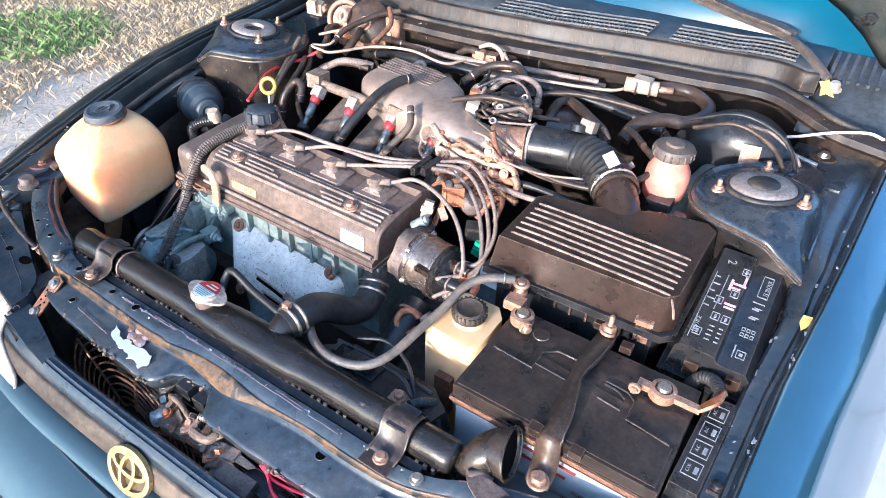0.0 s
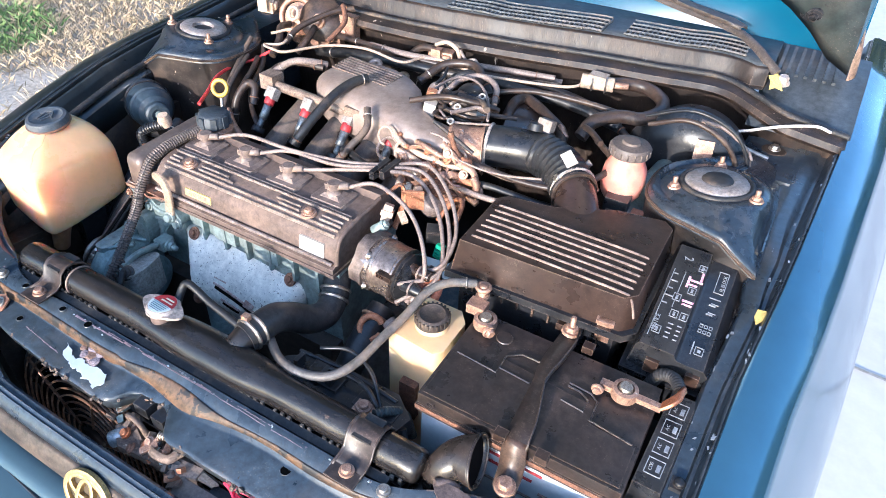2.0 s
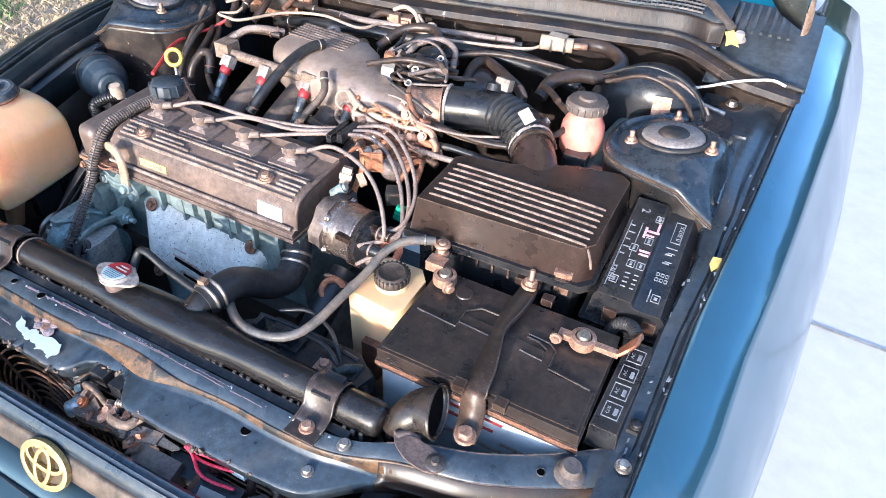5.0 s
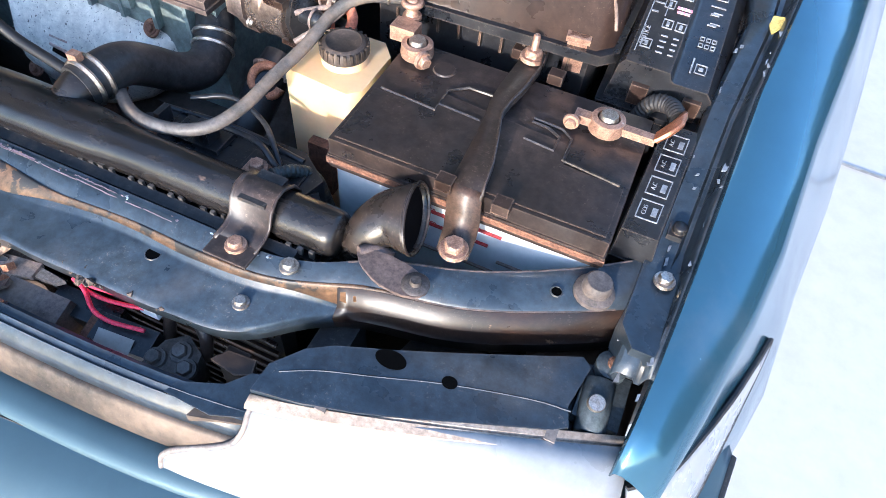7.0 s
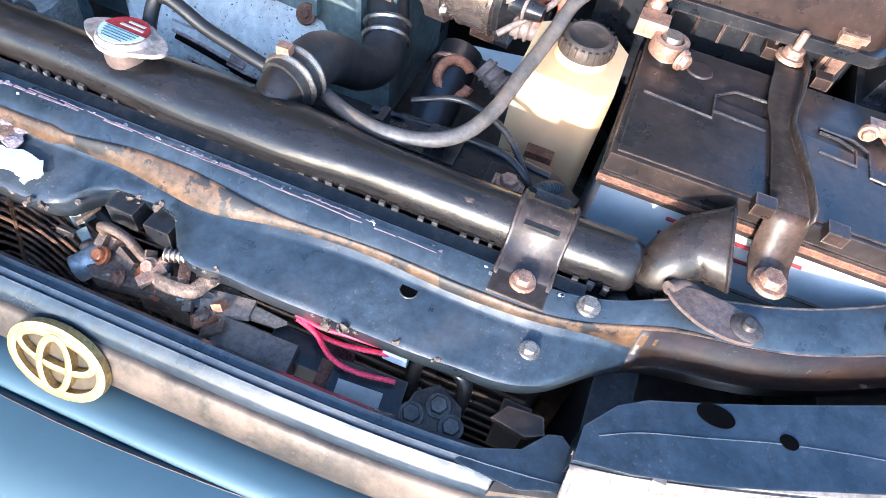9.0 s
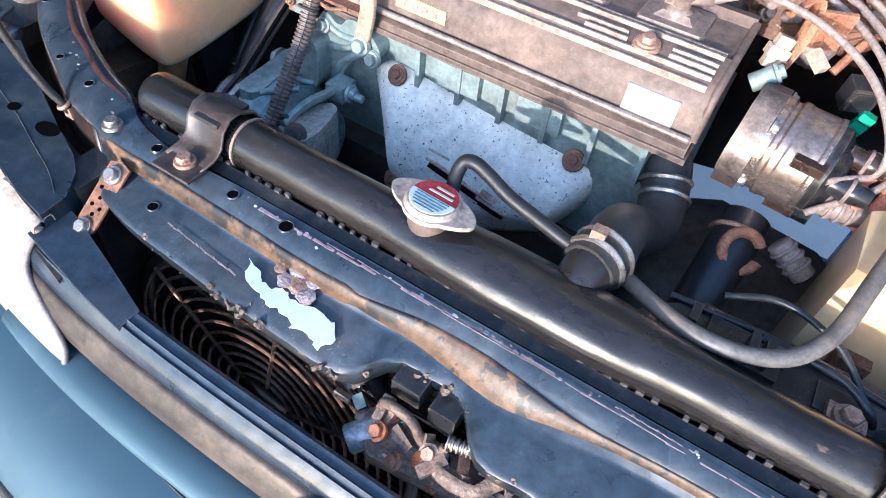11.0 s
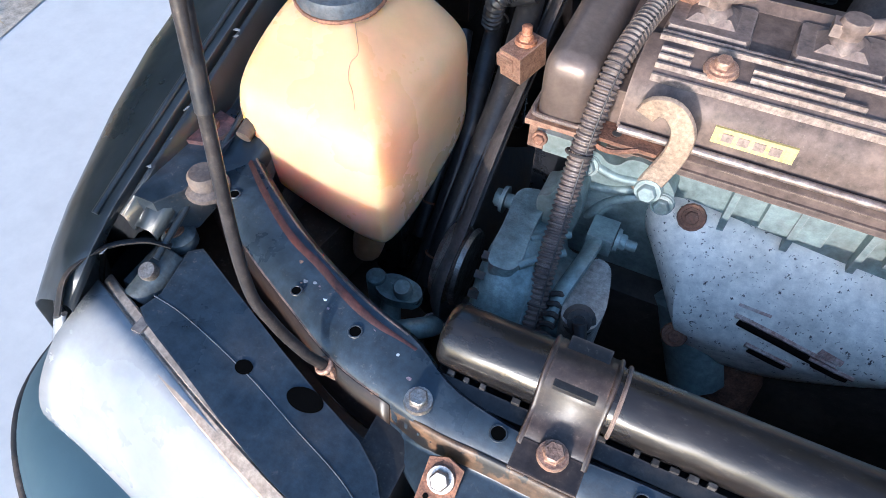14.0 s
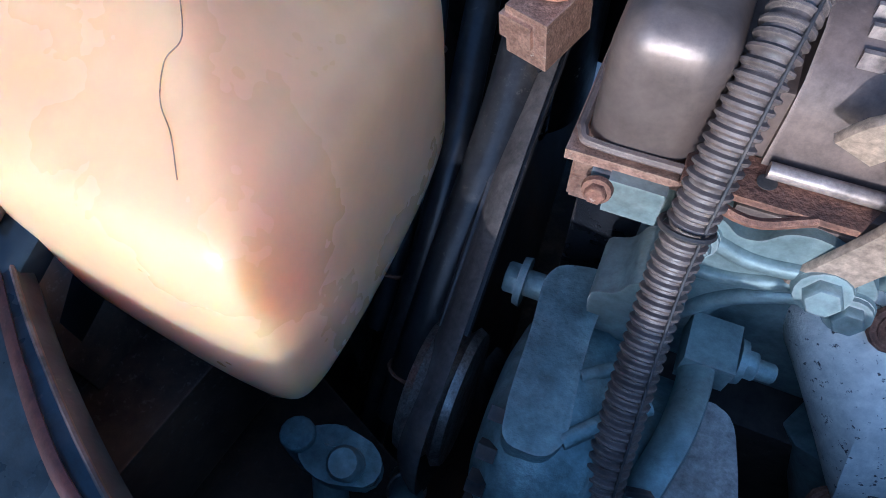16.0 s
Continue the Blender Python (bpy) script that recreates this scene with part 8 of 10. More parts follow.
    part("plug", moved(box(-0.012, 0.012, -0.008, 0.008, -0.004, 0.014, 0.003), pose(0.228, 0.560, 0.916, -20, 0, -10)), surf("grimy_grey_plug", (0.26, 0.215, 0.18), (0.16, 0.13, 0.105), 0.5, scale=70), d, "grimy pale plug")
    part("sensor_boot", lathe([(0, 0.012), (0.011, 0.010), (0.013, 0), (0, 0)], (0.215, 0.552, 0.913), (0, 0.3, 1), 14), HOSE, d)
    part("tag", moved(box(-0.014, 0.014, -0.0085, 0.0085, 0, 0.002, 0.0005), pose(0.292, 0.496, 0.914, 28, 10, -45)), LABEL, d, "white paper tag")
    part("tag", moved(box(-0.012, 0.012, -0.009, 0.009, 0, 0.002, 0.0005), pose(0.286, 0.482, 0.893, 55, 10, -35)), LABEL, d, "white paper tag")
    r = thing("resonator_box", (0.19, 0.66, 0.80), "dark triangular resonator box with tan edges", "resonator")
    tri = [(0.140, 0.590), (0.112, 0.690), (0.120, 0.716), (0.140, 0.722), (0.236, 0.642), (0.250, 0.612), (0.240, 0.580), (0.210, 0.568), (0.158, 0.566)]
    part("shell", bevelled(prism(rounded(tri, 1), 0.80, 0.872, 0, shrink=0.06), 0.006, 3), PLASTIC_BROWN, r, angle=60)
    part("edge", tube([(0.128, 0.640, 0.868), (0.120, 0.690, 0.876), (0.128, 0.712, 0.878), (0.146, 0.708, 0.878), (0.190, 0.672, 0.878), (0.228, 0.640, 0.876), (0.240, 0.612, 0.872), (0.236, 0.590, 0.862)], 0.0095, 12, 6), HOSE_TAN, r, "thick tan rounded edge")
    part("strap", tube([(0.226, 0.640, 0.884), (0.234, 0.628, 0.886), (0.246, 0.620, 0.878)], 0.004, 8, 4), TAN, r)


air_filter_box()


def fuse_boxes():
    f_ = thing("fuse_box", (0.52, 0.37, 0.70), "black fuse box with printed lid", "fuse box")
    m = Matrix.Translation((0.522, 0.374, 0.836)) @ pose(0, 0, 0, 8.0, 0, 0.5)
    part("base", moved(bevelled(box(-0.052, 0.060, -0.088, 0.088, -0.13, -0.036, 0), 0.010, 3), m), PLASTIC, f_, "black base")
    sect = [(-0.054, -0.034), (-0.049, 0.006), (-0.045, 0.012), (-0.005, 0.012), (-0.002, 0.0045), (0.002, 0.0025), (0.031, 0.0025), (0.036, -0.004), (0.044, -0.018), (0.058, -0.020), (0.062, -0.034)]
    lid = part("lid", moved(bevelled(along_y(sect, -0.090, 0.093, 0), 0.0060, 4), m), PLASTIC, f_, "glossy black two-step lid", angle=50)
    part("lid_rim", moved(bevelled(box(-0.060, 0.068, -0.099, 0.098, -0.041, -0.034, 0), 0.003, 2), m), PLASTIC, lid)
    part("skirt", moved(bevelled(box(-0.056, 0.064, -0.095, 0.094, -0.066, -0.040, 0), 0.006, 3), m), PLASTIC, f_, "black flanged skirt")
    for k in range(6):
        part("front_web", moved(box(-0.050 + 0.020 * k, -0.0475 + 0.020 * k, -0.0985, -0.090, -0.064, -0.040, 0.0006), m), PLASTIC, f_)
    for y in (-0.06, 0.0, 0.055):
        part("lid_web", moved(box(0.046, 0.060, y - 0.0015, y + 0.0015, -0.024, -0.012, 0.0005), m), PLASTIC, lid)
    for x in (-0.025, 0.022):
        part("latch", moved(box(x - 0.008, x + 0.008, -0.095, -0.085, -0.030, -0.008, 0.002), m), PLASTIC_BROWN, f_)

    def bar(x0, x1, y0, y1, z, mm=PRINT):
        part("print_bar", moved(box(x0, x1, y0, y1, z - 0.0004, z + 0.0004, 0), m), mm, lid, smooth=False)

    def frame_print(x, y, w, h, z, mm=PRINT):
        t = 0.0009
        bar(x - w, x + w, y + h - t, y + h, z, mm), bar(x - w, x + w, y - h, y - h + t, z, mm), bar(x - w, x - w + t, y - h, y + h, z, mm), bar(x + w - t, x + w, y - h, y + h, z, mm)

    zt = 0.0125
    rnd = random.Random(8)
    for x, y in ((-0.009, 0.060), (-0.034, -0.062), (-0.022, -0.030), (-0.010, -0.030), (-0.026, -0.002), (-0.012, 0.016)):
        frame_print(x, y, 0.0048, 0.0062, zt)
        bar(x - 0.0015, x + 0.0015, y - 0.003, y + 0.003, zt)
    for k in range(5):
        y = -0.018 + 0.0135 * k
        bar(-0.040, -0.034 + rnd.uniform(-0.001, 0.004), y, y + 0.0016, zt)
    for k in range(4):
        y = -0.070 + 0.0075 * k
        bar(-0.024, -0.018, y, y + 0.0014, zt)
        bar(-0.013, -0.008, y, y + 0.0014, zt)
    for x, y, w, h in ((-0.012, 0.034, 0.009, 0.0016), (-0.014, 0.026, 0.006, 0.0014), (-0.020, 0.030, 0.0016, 0.010), (-0.006, 0.044, 0.0015, 0.008), (-0.012, -0.004, 0.007, 0.0016), (-0.012, -0.010, 0.006, 0.0014)):
        bar(x - w, x + w, y - h, y + h, zt, surf("red_white_print", (0.75, 0.22, 0.30), (0.8, 0.6, 0.62), 0.5, scale=300, bump=0))
    bar(-0.0415, -0.0405, -0.075, 0.045, zt), bar(-0.0275, -0.0265, -0.020, 0.045, zt)
    z2 = 0.0032
    frame_print(0.018, 0.056, 0.0062, 0.020, z2)
    lettering("FL BLOCK", 0.0066, m @ pose(0.0205, 0.056, 0.0034, 0, 0, 90), PRINT, lid, "word")
    bar(0.010, 0.024, 0.0245, 0.0258, z2)
    for y in (0.012, -0.004):
        bar(0.012, 0.020, y, y + 0.0022, z2), bar(0.014, 0.023, y + 0.0036, y + 0.0046, z2)
    for x in (0.012, 0.0175, 0.023):
        frame_print(x, -0.024, 0.0022, 0.0028, z2), frame_print(x, -0.033, 0.0022, 0.0028, z2)
    frame_print(0.019, -0.064, 0.0052, 0.0062, z2)
    bar(0.017, 0.021, -0.066, -0.062, z2)
    bar(0.010, 0.0115, -0.072, -0.052, z2)
    lettering("NOTICE", 0.0072, m @ pose(-0.0375, -0.052, 0.0126, 0, 0, 90), PRINT, lid, "word")
    lettering("2", 0.016, m @ pose(-0.030, 0.070, 0.0125, 0, 0, -80), PRINT, lid, "number")
    lettering("4", 0.011, m @ pose(-0.009, 0.060, 0.0126, 0, 0, -80), PRINT, lid, "number")
    s = thing("relay_box", (0.54, 0.185, 0.72), "small black relay box with printed squares", "relay box")
    m2 = Matrix.Translation((0.542, 0.193, 0.801)) @ pose(0, 0, 0, 3.0, -4, -3.0)
    lid2 = part("lid", moved(box(-0.0165, 0.0165, -0.067, 0.067, -0.034, 0.0, 0.004, taper=0.002), m2), PLASTIC, s, "black lid")
    part("base", moved(box(-0.0175, 0.0175, -0.068, 0.068, -0.08, -0.032, 0.003), m2), PLASTIC, s)
    for k, txt in enumerate(("A.C", "A.C", "A.C", "COS")):
        y = 0.043 - 0.0275 * k
        t = 0.0009
        for x0, x1, y0, y1 in ((-0.009, 0.009, y + 0.0100, y + 0.0100 + t), (-0.009, 0.009, y - 0.0100, y - 0.0100 + t), (-0.009, -0.009 + t, y - 0.0100, y + 0.0105), (0.009 - t, 0.009, y - 0.0100, y + 0.0105)):
            part("print_line", moved(box(x0, x1, y0, y1, -0.0003, 0.0006, 0), m2), PRINT, lid2, smooth=False)
        lettering(txt, 0.0052, m2 @ pose(-0.0036, y, 0.0004, 0, 0, 90), PRINT, lid2, "word")
        part("print_bar", moved(box(0.002, 0.0062, y - 0.0045, y + 0.0045, -0.0003, 0.0006, 0), m2), PRINT, lid2, smooth=False)
    for y in (0.15, 0.20):
        part("side_clip", join(box(0.560, 0.572, y, y + 0.016, 0.770, 0.786, 0.003), cyl((0.568, y + 0.008, 0.782), (0.568, y + 0.008, 0.792), 0.006, 10)), PLASTIC, s)


fuse_boxes()


def washer_tank():
    w = thing("washer_tank", (-0.47, 0.18, 0.55), "big yellowed plastic washer fluid tank", "washer tank")
    cx, cy = -0.478, 0.185
    base = [(-0.561, 0.175), (-0.557, 0.142), (-0.545, 0.128), (-0.495, 0.123), (-0.455, 0.120), (-0.432, 0.121), (-0.4255, 0.126), (-0.4225, 0.142), (-0.420, 0.18), (-0.420, 0.235), (-0.424, 0.264), (-0.428, 0.277), (-0.48, 0.282), (-0.540, 0.280), (-0.561, 0.262), (-0.565, 0.215)]
    zb = lambda x, y: 0.710 + 0.25 * max(0.0, -0.44 - x) + 0.10 * max(0.0, y - 0.14)
    rows = [[(cx + (x - cx) * k, cy + (y - cy) * k, zb(x, y) + dz) for x, y in base] for k, dz in ((0.45, 0.002), (0.92, -0.003), (0.975, -0.002), (0.997, 0.006), (1.0, 0.026))]
    rows += [[(ox + (x - cx) * k, oy + (y - cy) * k, z) for x, y in base] for k, ox, oy, z in ((1.0, cx, cy, 0.780), (0.995, cx, cy, 0.797), (0.962, cx, 0.187, 0.809), (0.90, -0.482, 0.192, 0.817), (0.70, -0.493, 0.208, 0.833), (0.50, -0.502, 0.217, 0.8435), (0.405, -0.506, 0.220, 0.8465), (0.39, -0.506, 0.220, 0.853))]
    tank = subdivided(part("tank", loft(rows, True, True), CREAM, w, "yellowed translucent tank", angle=180), 2)
    solid = tank.evaluated_get(bpy.context.evaluated_depsgraph_get())

    def on_tank(line):
        """A line dropped onto the tank's top."""
        out = []
        for p in spline([(x, y, 1.0) for x, y in line], 4):
            ok, q, nn, _ = solid.ray_cast(p, Vector((0, 0, -1)))
            if ok:
                out.append(tuple(q + nn * 0.0001))
        return out

    part("spout_foot", tube([(-0.448, 0.158, 0.725), (-0.456, 0.150, 0.690), (-0.462, 0.146, 0.662), (-0.463, 0.145, 0.656)], 0.017, 14, 5, r1=0.011), surf("brown_spout", (0.40, 0.23, 0.12), (0.26, 0.14, 0.07), 0.4, scale=20, sub=0.3, mottle=0.2), w, "spout in a darker brown than the tank")
    c = part("cap", lathe([(0, 0.008), (0.024, 0.008), (0.026, 0.0095), (0.031, 0.0085), (0.033, 0.004), (0.033, -0.006), (0, -0.006)], (-0.506, 0.2195, 0.853), (0.02, -0.10, 1), 30), surf("cap_dark", (0.05, 0.065, 0.085), (0.085, 0.09, 0.095), 0.5, scale=50, dust=DUST, dust_amt=0.25), w, "dark blue-grey cap")
    part("cap_edge", torus((-0.506, 0.2198, 0.850), 0.0335, 0.0016, (0.02, -0.10, 1), 30, 6), RUST, c)
    part("cap_symbol", tube([(-0.520, 0.219, 0.8625), (-0.506, 0.232, 0.864), (-0.492, 0.219, 0.8625)], 0.0014, 6, 5), c.data.materials[0], c)
    for dx in (-0.008, 0.0, 0.008):
        part("cap_symbol", tube([(-0.506 + dx * 0.6, 0.206, 0.861), (-0.506 + dx, 0.224, 0.863)], 0.0013, 6, 3), c.data.materials[0], c)
    part("crack", tube(on_tank([(-0.484, 0.200), (-0.477, 0.190), (-0.468, 0.176), (-0.4695, 0.168), (-0.466, 0.158), (-0.459, 0.151), (-0.452, 0.141)]), 0.00022, 5, 3), TAN, w, "hairline crack")
    part("mount", box(-0.545, -0.45, 0.185, 0.27, 0.55, 0.715, 0.01), PLASTIC, w)


washer_tank()


# ---- rear of the bay ----
def brake_parts():
    b = thing("brake_booster", (0.40, 0.745, 0.75), "black round brake booster on the bulkhead", "brake booster")
    part("drum", lathe([(0, 0.0), (0.055, 0.002), (0.086, 0.014), (0.098, 0.03), (0.104, 0.034), (0.104, 0.040), (0.098, 0.044), (0.09, 0.085), (0.06, 0.10), (0, 0.10)], (0.420, 0.700, 0.826), (0.03, 1, 0.05), 36), PLASTIC, b, "satin black drum")
    part("sticker", moved(box(-0.014, 0.014, -0.018, 0.018, 0, 0.001, 0), turn_to((0.448, 0.689, 0.885), (0.2, -0.9, 0.45))), TAN, b, "peeling tan sticker")
    part("pipe", tube([(0.36, 0.66, 0.92), (0.42, 0.655, 0.945), (0.48, 0.66, 0.92), (0.515, 0.67, 0.86)], 0.004, 8, 6), HOSE_TAN, b)
    part("pipe", tube([(0.35, 0.675, 0.925), (0.42, 0.67, 0.955), (0.49, 0.675, 0.93), (0.53, 0.68, 0.86)], 0.0028, 8, 6), HOSE, b)
    m = thing("brake_fluid_reservoir", (0.362, 0.552, 0.82), "brake fluid reservoir stained pink by red fluid", "reservoir")
    part("bowl", lathe([(0, 0), (0.024, 0), (0.030, 0.010), (0.033, 0.030), (0.031, 0.050), (0.024, 0.064), (0.022, 0.078), (0, 0.078)], (0.362, 0.552, 0.848), n=24), PINK, m, "translucent pinkish bowl")
    c = part("cap", lathe([(0, 0.020), (0.012, 0.020), (0.014, 0.017), (0.027, 0.015), (0.029, 0.012), (0.029, 0.0), (0, 0)], (0.362, 0.550, 0.922), n=28), surf("cap_brown", (0.10, 0.08, 0.07), (0.07, 0.055, 0.05), 0.5, scale=50, dust=DUST, dust_amt=0.35), m, "dusty dark screw cap")
    for k in range(18):
        a = radians(20 * k)
        part("grip", cyl((0.362 + 0.029 * math.cos(a), 0.550 + 0.029 * math.sin(a), 0.923), (0.362 + 0.029 * math.cos(a), 0.550 + 0.029 * math.sin(a), 0.933), 0.0016, 6), c.data.materials[0], c)
    part("level_sensor", join(box(0.352, 0.386, 0.505, 0.530, 0.835, 0.868, 0.004), box(0.358, 0.380, 0.498, 0.512, 0.828, 0.85, 0.003)), PLASTIC, m, "black level sensor plug")
    part("sensor_plug", box(0.392, 0.41, 0.505, 0.525, 0.835, 0.852, 0.003), TAN, m)
    part("master_cylinder", cyl((0.375, 0.50, 0.826), (0.400, 0.70, 0.830), 0.020, 18), CAST, m, "cast master cylinder")
    part("bleed_lug", join(box(0.300, 0.318, 0.505, 0.525, 0.855, 0.875, 0.003), hexbolt((0.330, 0.51, 0.87), s=0.007)), TAN, m)


brake_parts()


def canister():
    c = thing("charcoal_canister", (-0.51, 0.43, 0.76), "black drum-shaped canister by the turret", "canister")
    ax = (0.90, -0.42, 0.08)
    o = Vector((-0.548, 0.432, 0.800))
    part("drum", lathe([(0, 0), (0.034, 0), (0.039, 0.004), (0.040, 0.012), (0.040, 0.062), (0.0375, 0.066), (0.0370, 0.072), (0.0300, 0.086), (0.0225, 0.092), (0.0225, 0.104), (0.019, 0.107), (0.012, 0.1075), (0.010, 0.104), (0, 0.104)], o, ax, 32), surf("drum_blue_black", (0.030, 0.045, 0.060), (0.045, 0.058, 0.070), 0.45, scale=30, dust=(0.16, 0.14, 0.12), dust_amt=0.2), c, "satin blue-black drum", angle=22)
    e = o + Vector(ax).normalized() * 0.104
    part("end_stud", hexbolt(e, ax, 0.005), CAST, c)
    part("bracket_band", torus(o + Vector(ax).normalized() * 0.030, 0.0405, 0.003, ax, 32, 6), PLASTIC, c, "black strap round the drum")
    part("pipe", tube([(-0.47, 0.40, 0.79), (-0.45, 0.375, 0.79), (-0.43, 0.35, 0.80), (-0.40, 0.35, 0.81)], 0.011, 10, 6), HOSE, c)
    part("bracket", box(-0.55, -0.50, 0.44, 0.48, 0.70, 0.79, 0.003), BAY_DIRTY, c)


canister()


def side_rail():
    r = thing("wiring_rail", (-0.56, 0.36, 0.70), "dark wiring rail with clips along the wing", "wiring")
    part("rail", tube([(-0.555, 0.30, 0.790), (-0.562, 0.36, 0.800), (-0.575, 0.43, 0.812), (-0.585, 0.50, 0.825)], 0.011, 10, 6), SEAL, r)
    for k in range(5):
        y = 0.31 + 0.038 * k
        part("clip", box(-0.575 - 0.004 * k, -0.550 - 0.004 * k, y, y + 0.012, 0.790 + 0.006 * k, 0.808 + 0.006 * k, 0.003), PLASTIC, r)


side_rail()
CABLE_DARK = surf("old_loom", (0.07, 0.052, 0.044), (0.045, 0.035, 0.03), 0.6, scale=40, dust=DUST, dust_amt=0.35)
# bright loose cable along the bulkhead
hose("loose_cable", [(-0.385, 0.63, 0.905), (-0.352, 0.655, 0.912), (-0.338, 0.61, 0.902), (-0.365, 0.588, 0.900), (-0.335, 0.580, 0.900), (-0.309, 0.585, 0.900), (-0.263, 0.652, 0.902), (-0.19, 0.676, 0.905), (-0.108, 0.674, 0.90), (-0.077, 0.725, 0.90), (0.031, 0.712, 0.90), (0.093, 0.724, 0.90), (0.189, 0.757, 0.90), (0.215, 0.79, 0.905)], 0.0027, WIREW, "loose off-white cable along the bulkhead", "cable", n=8)
hose("loose_cable", [(0.345, 0.735, 0.90), (0.388, 0.738, 0.901), (0.420, 0.750, 0.8965), (0.456, 0.764, 0.8925), (0.493, 0.778, 0.8975), (0.534, 0.786, 0.9135), (0.566, 0.792, 0.9225), (0.592, 0.800, 0.925), (0.612, 0.815, 0.915)], 0.0024, surf("bright_white_cable", (0.72, 0.64, 0.58), (0.55, 0.46, 0.40), 0.45, scale=80, bump=0.0), "pale loose cable across the bulkhead", "cable", n=8)
hose("red_wire", [(-0.352, 0.40, 0.855), (-0.372, 0.44, 0.858), (-0.398, 0.49, 0.862), (-0.408, 0.545, 0.862), (-0.391, 0.585, 0.866), (-0.37, 0.61, 0.88)], 0.0032, surf("bright_red_wire", (0.62, 0.05, 0.05), None, 0.4, scale=60, bump=0), "bright red wire by the turret", "cable", n=8)
d = thing("dipstick", (-0.345, 0.44, 0.76), "oil dipstick with a yellow ring handle", "dipstick")
part("ring", torus((-0.348, 0.448, 0.868), 0.0135, 0.0038, (0.3, -0.8, 0.4), 24, 8), YELLOW, d, "yellow ring handle")
part("rod", cyl((-0.345, 0.445, 0.855), (-0.335, 0.43, 0.76), 0.003, 8), STEEL, d)
hose("breather_hose", [(-0.100, 0.552, 0.914), (-0.110, 0.530, 0.913), (-0.117, 0.508, 0.908), (-0.121, 0.480, 0.900), (-0.126, 0.447, 0.884), (-0.134, 0.418, 0.862), (-0.142, 0.400, 0.842)], 0.0082, HOSE, "ribbed black breather hose over the plenum", "hose", n=12)
loop = thing("heater_hose", (0.31, 0.76, 0.86), "grey-brown heater hose looping beside the booster", "hose")
part("rubber", tube([(0.250, 0.802, 0.905), (0.285, 0.826, 0.905), (0.318, 0.828, 0.903), (0.350, 0.800, 0.900), (0.356, 0.755, 0.900), (0.338, 0.712, 0.900), (0.305, 0.695, 0.902), (0.272, 0.665, 0.895), (0.262, 0.640, 0.875)], 0.0115, 12, 8), HOSE_TAN, loop)
v = thing("fuel_valve", (0.24, 0.785, 0.88), "pale dusty plastic valve on the bulkhead", "valve")
part("body", join(cyl((0.205, 0.782, 0.908), (0.262, 0.795, 0.908), 0.013, 14), box(0.218, 0.25, 0.776, 0.800, 0.902, 0.924, 0.004)), surf("pale_dusty_plastic", (0.46, 0.36, 0.26), (0.30, 0.22, 0.16), 0.5, scale=60), v, "pale tan body")
part("nipple", cyl((0.262, 0.795, 0.908), (0.285, 0.805, 0.908), 0.006, 10), TAN, v)
part("clamp", torus((0.225, 0.787, 0.908), 0.0145, 0.002, (1, 0.2, 0), 18, 6), STEEL, v)
part("clamp", torus((0.248, 0.792, 0.908), 0.0145, 0.002, (1, 0.2, 0), 18, 6), STEEL, v)
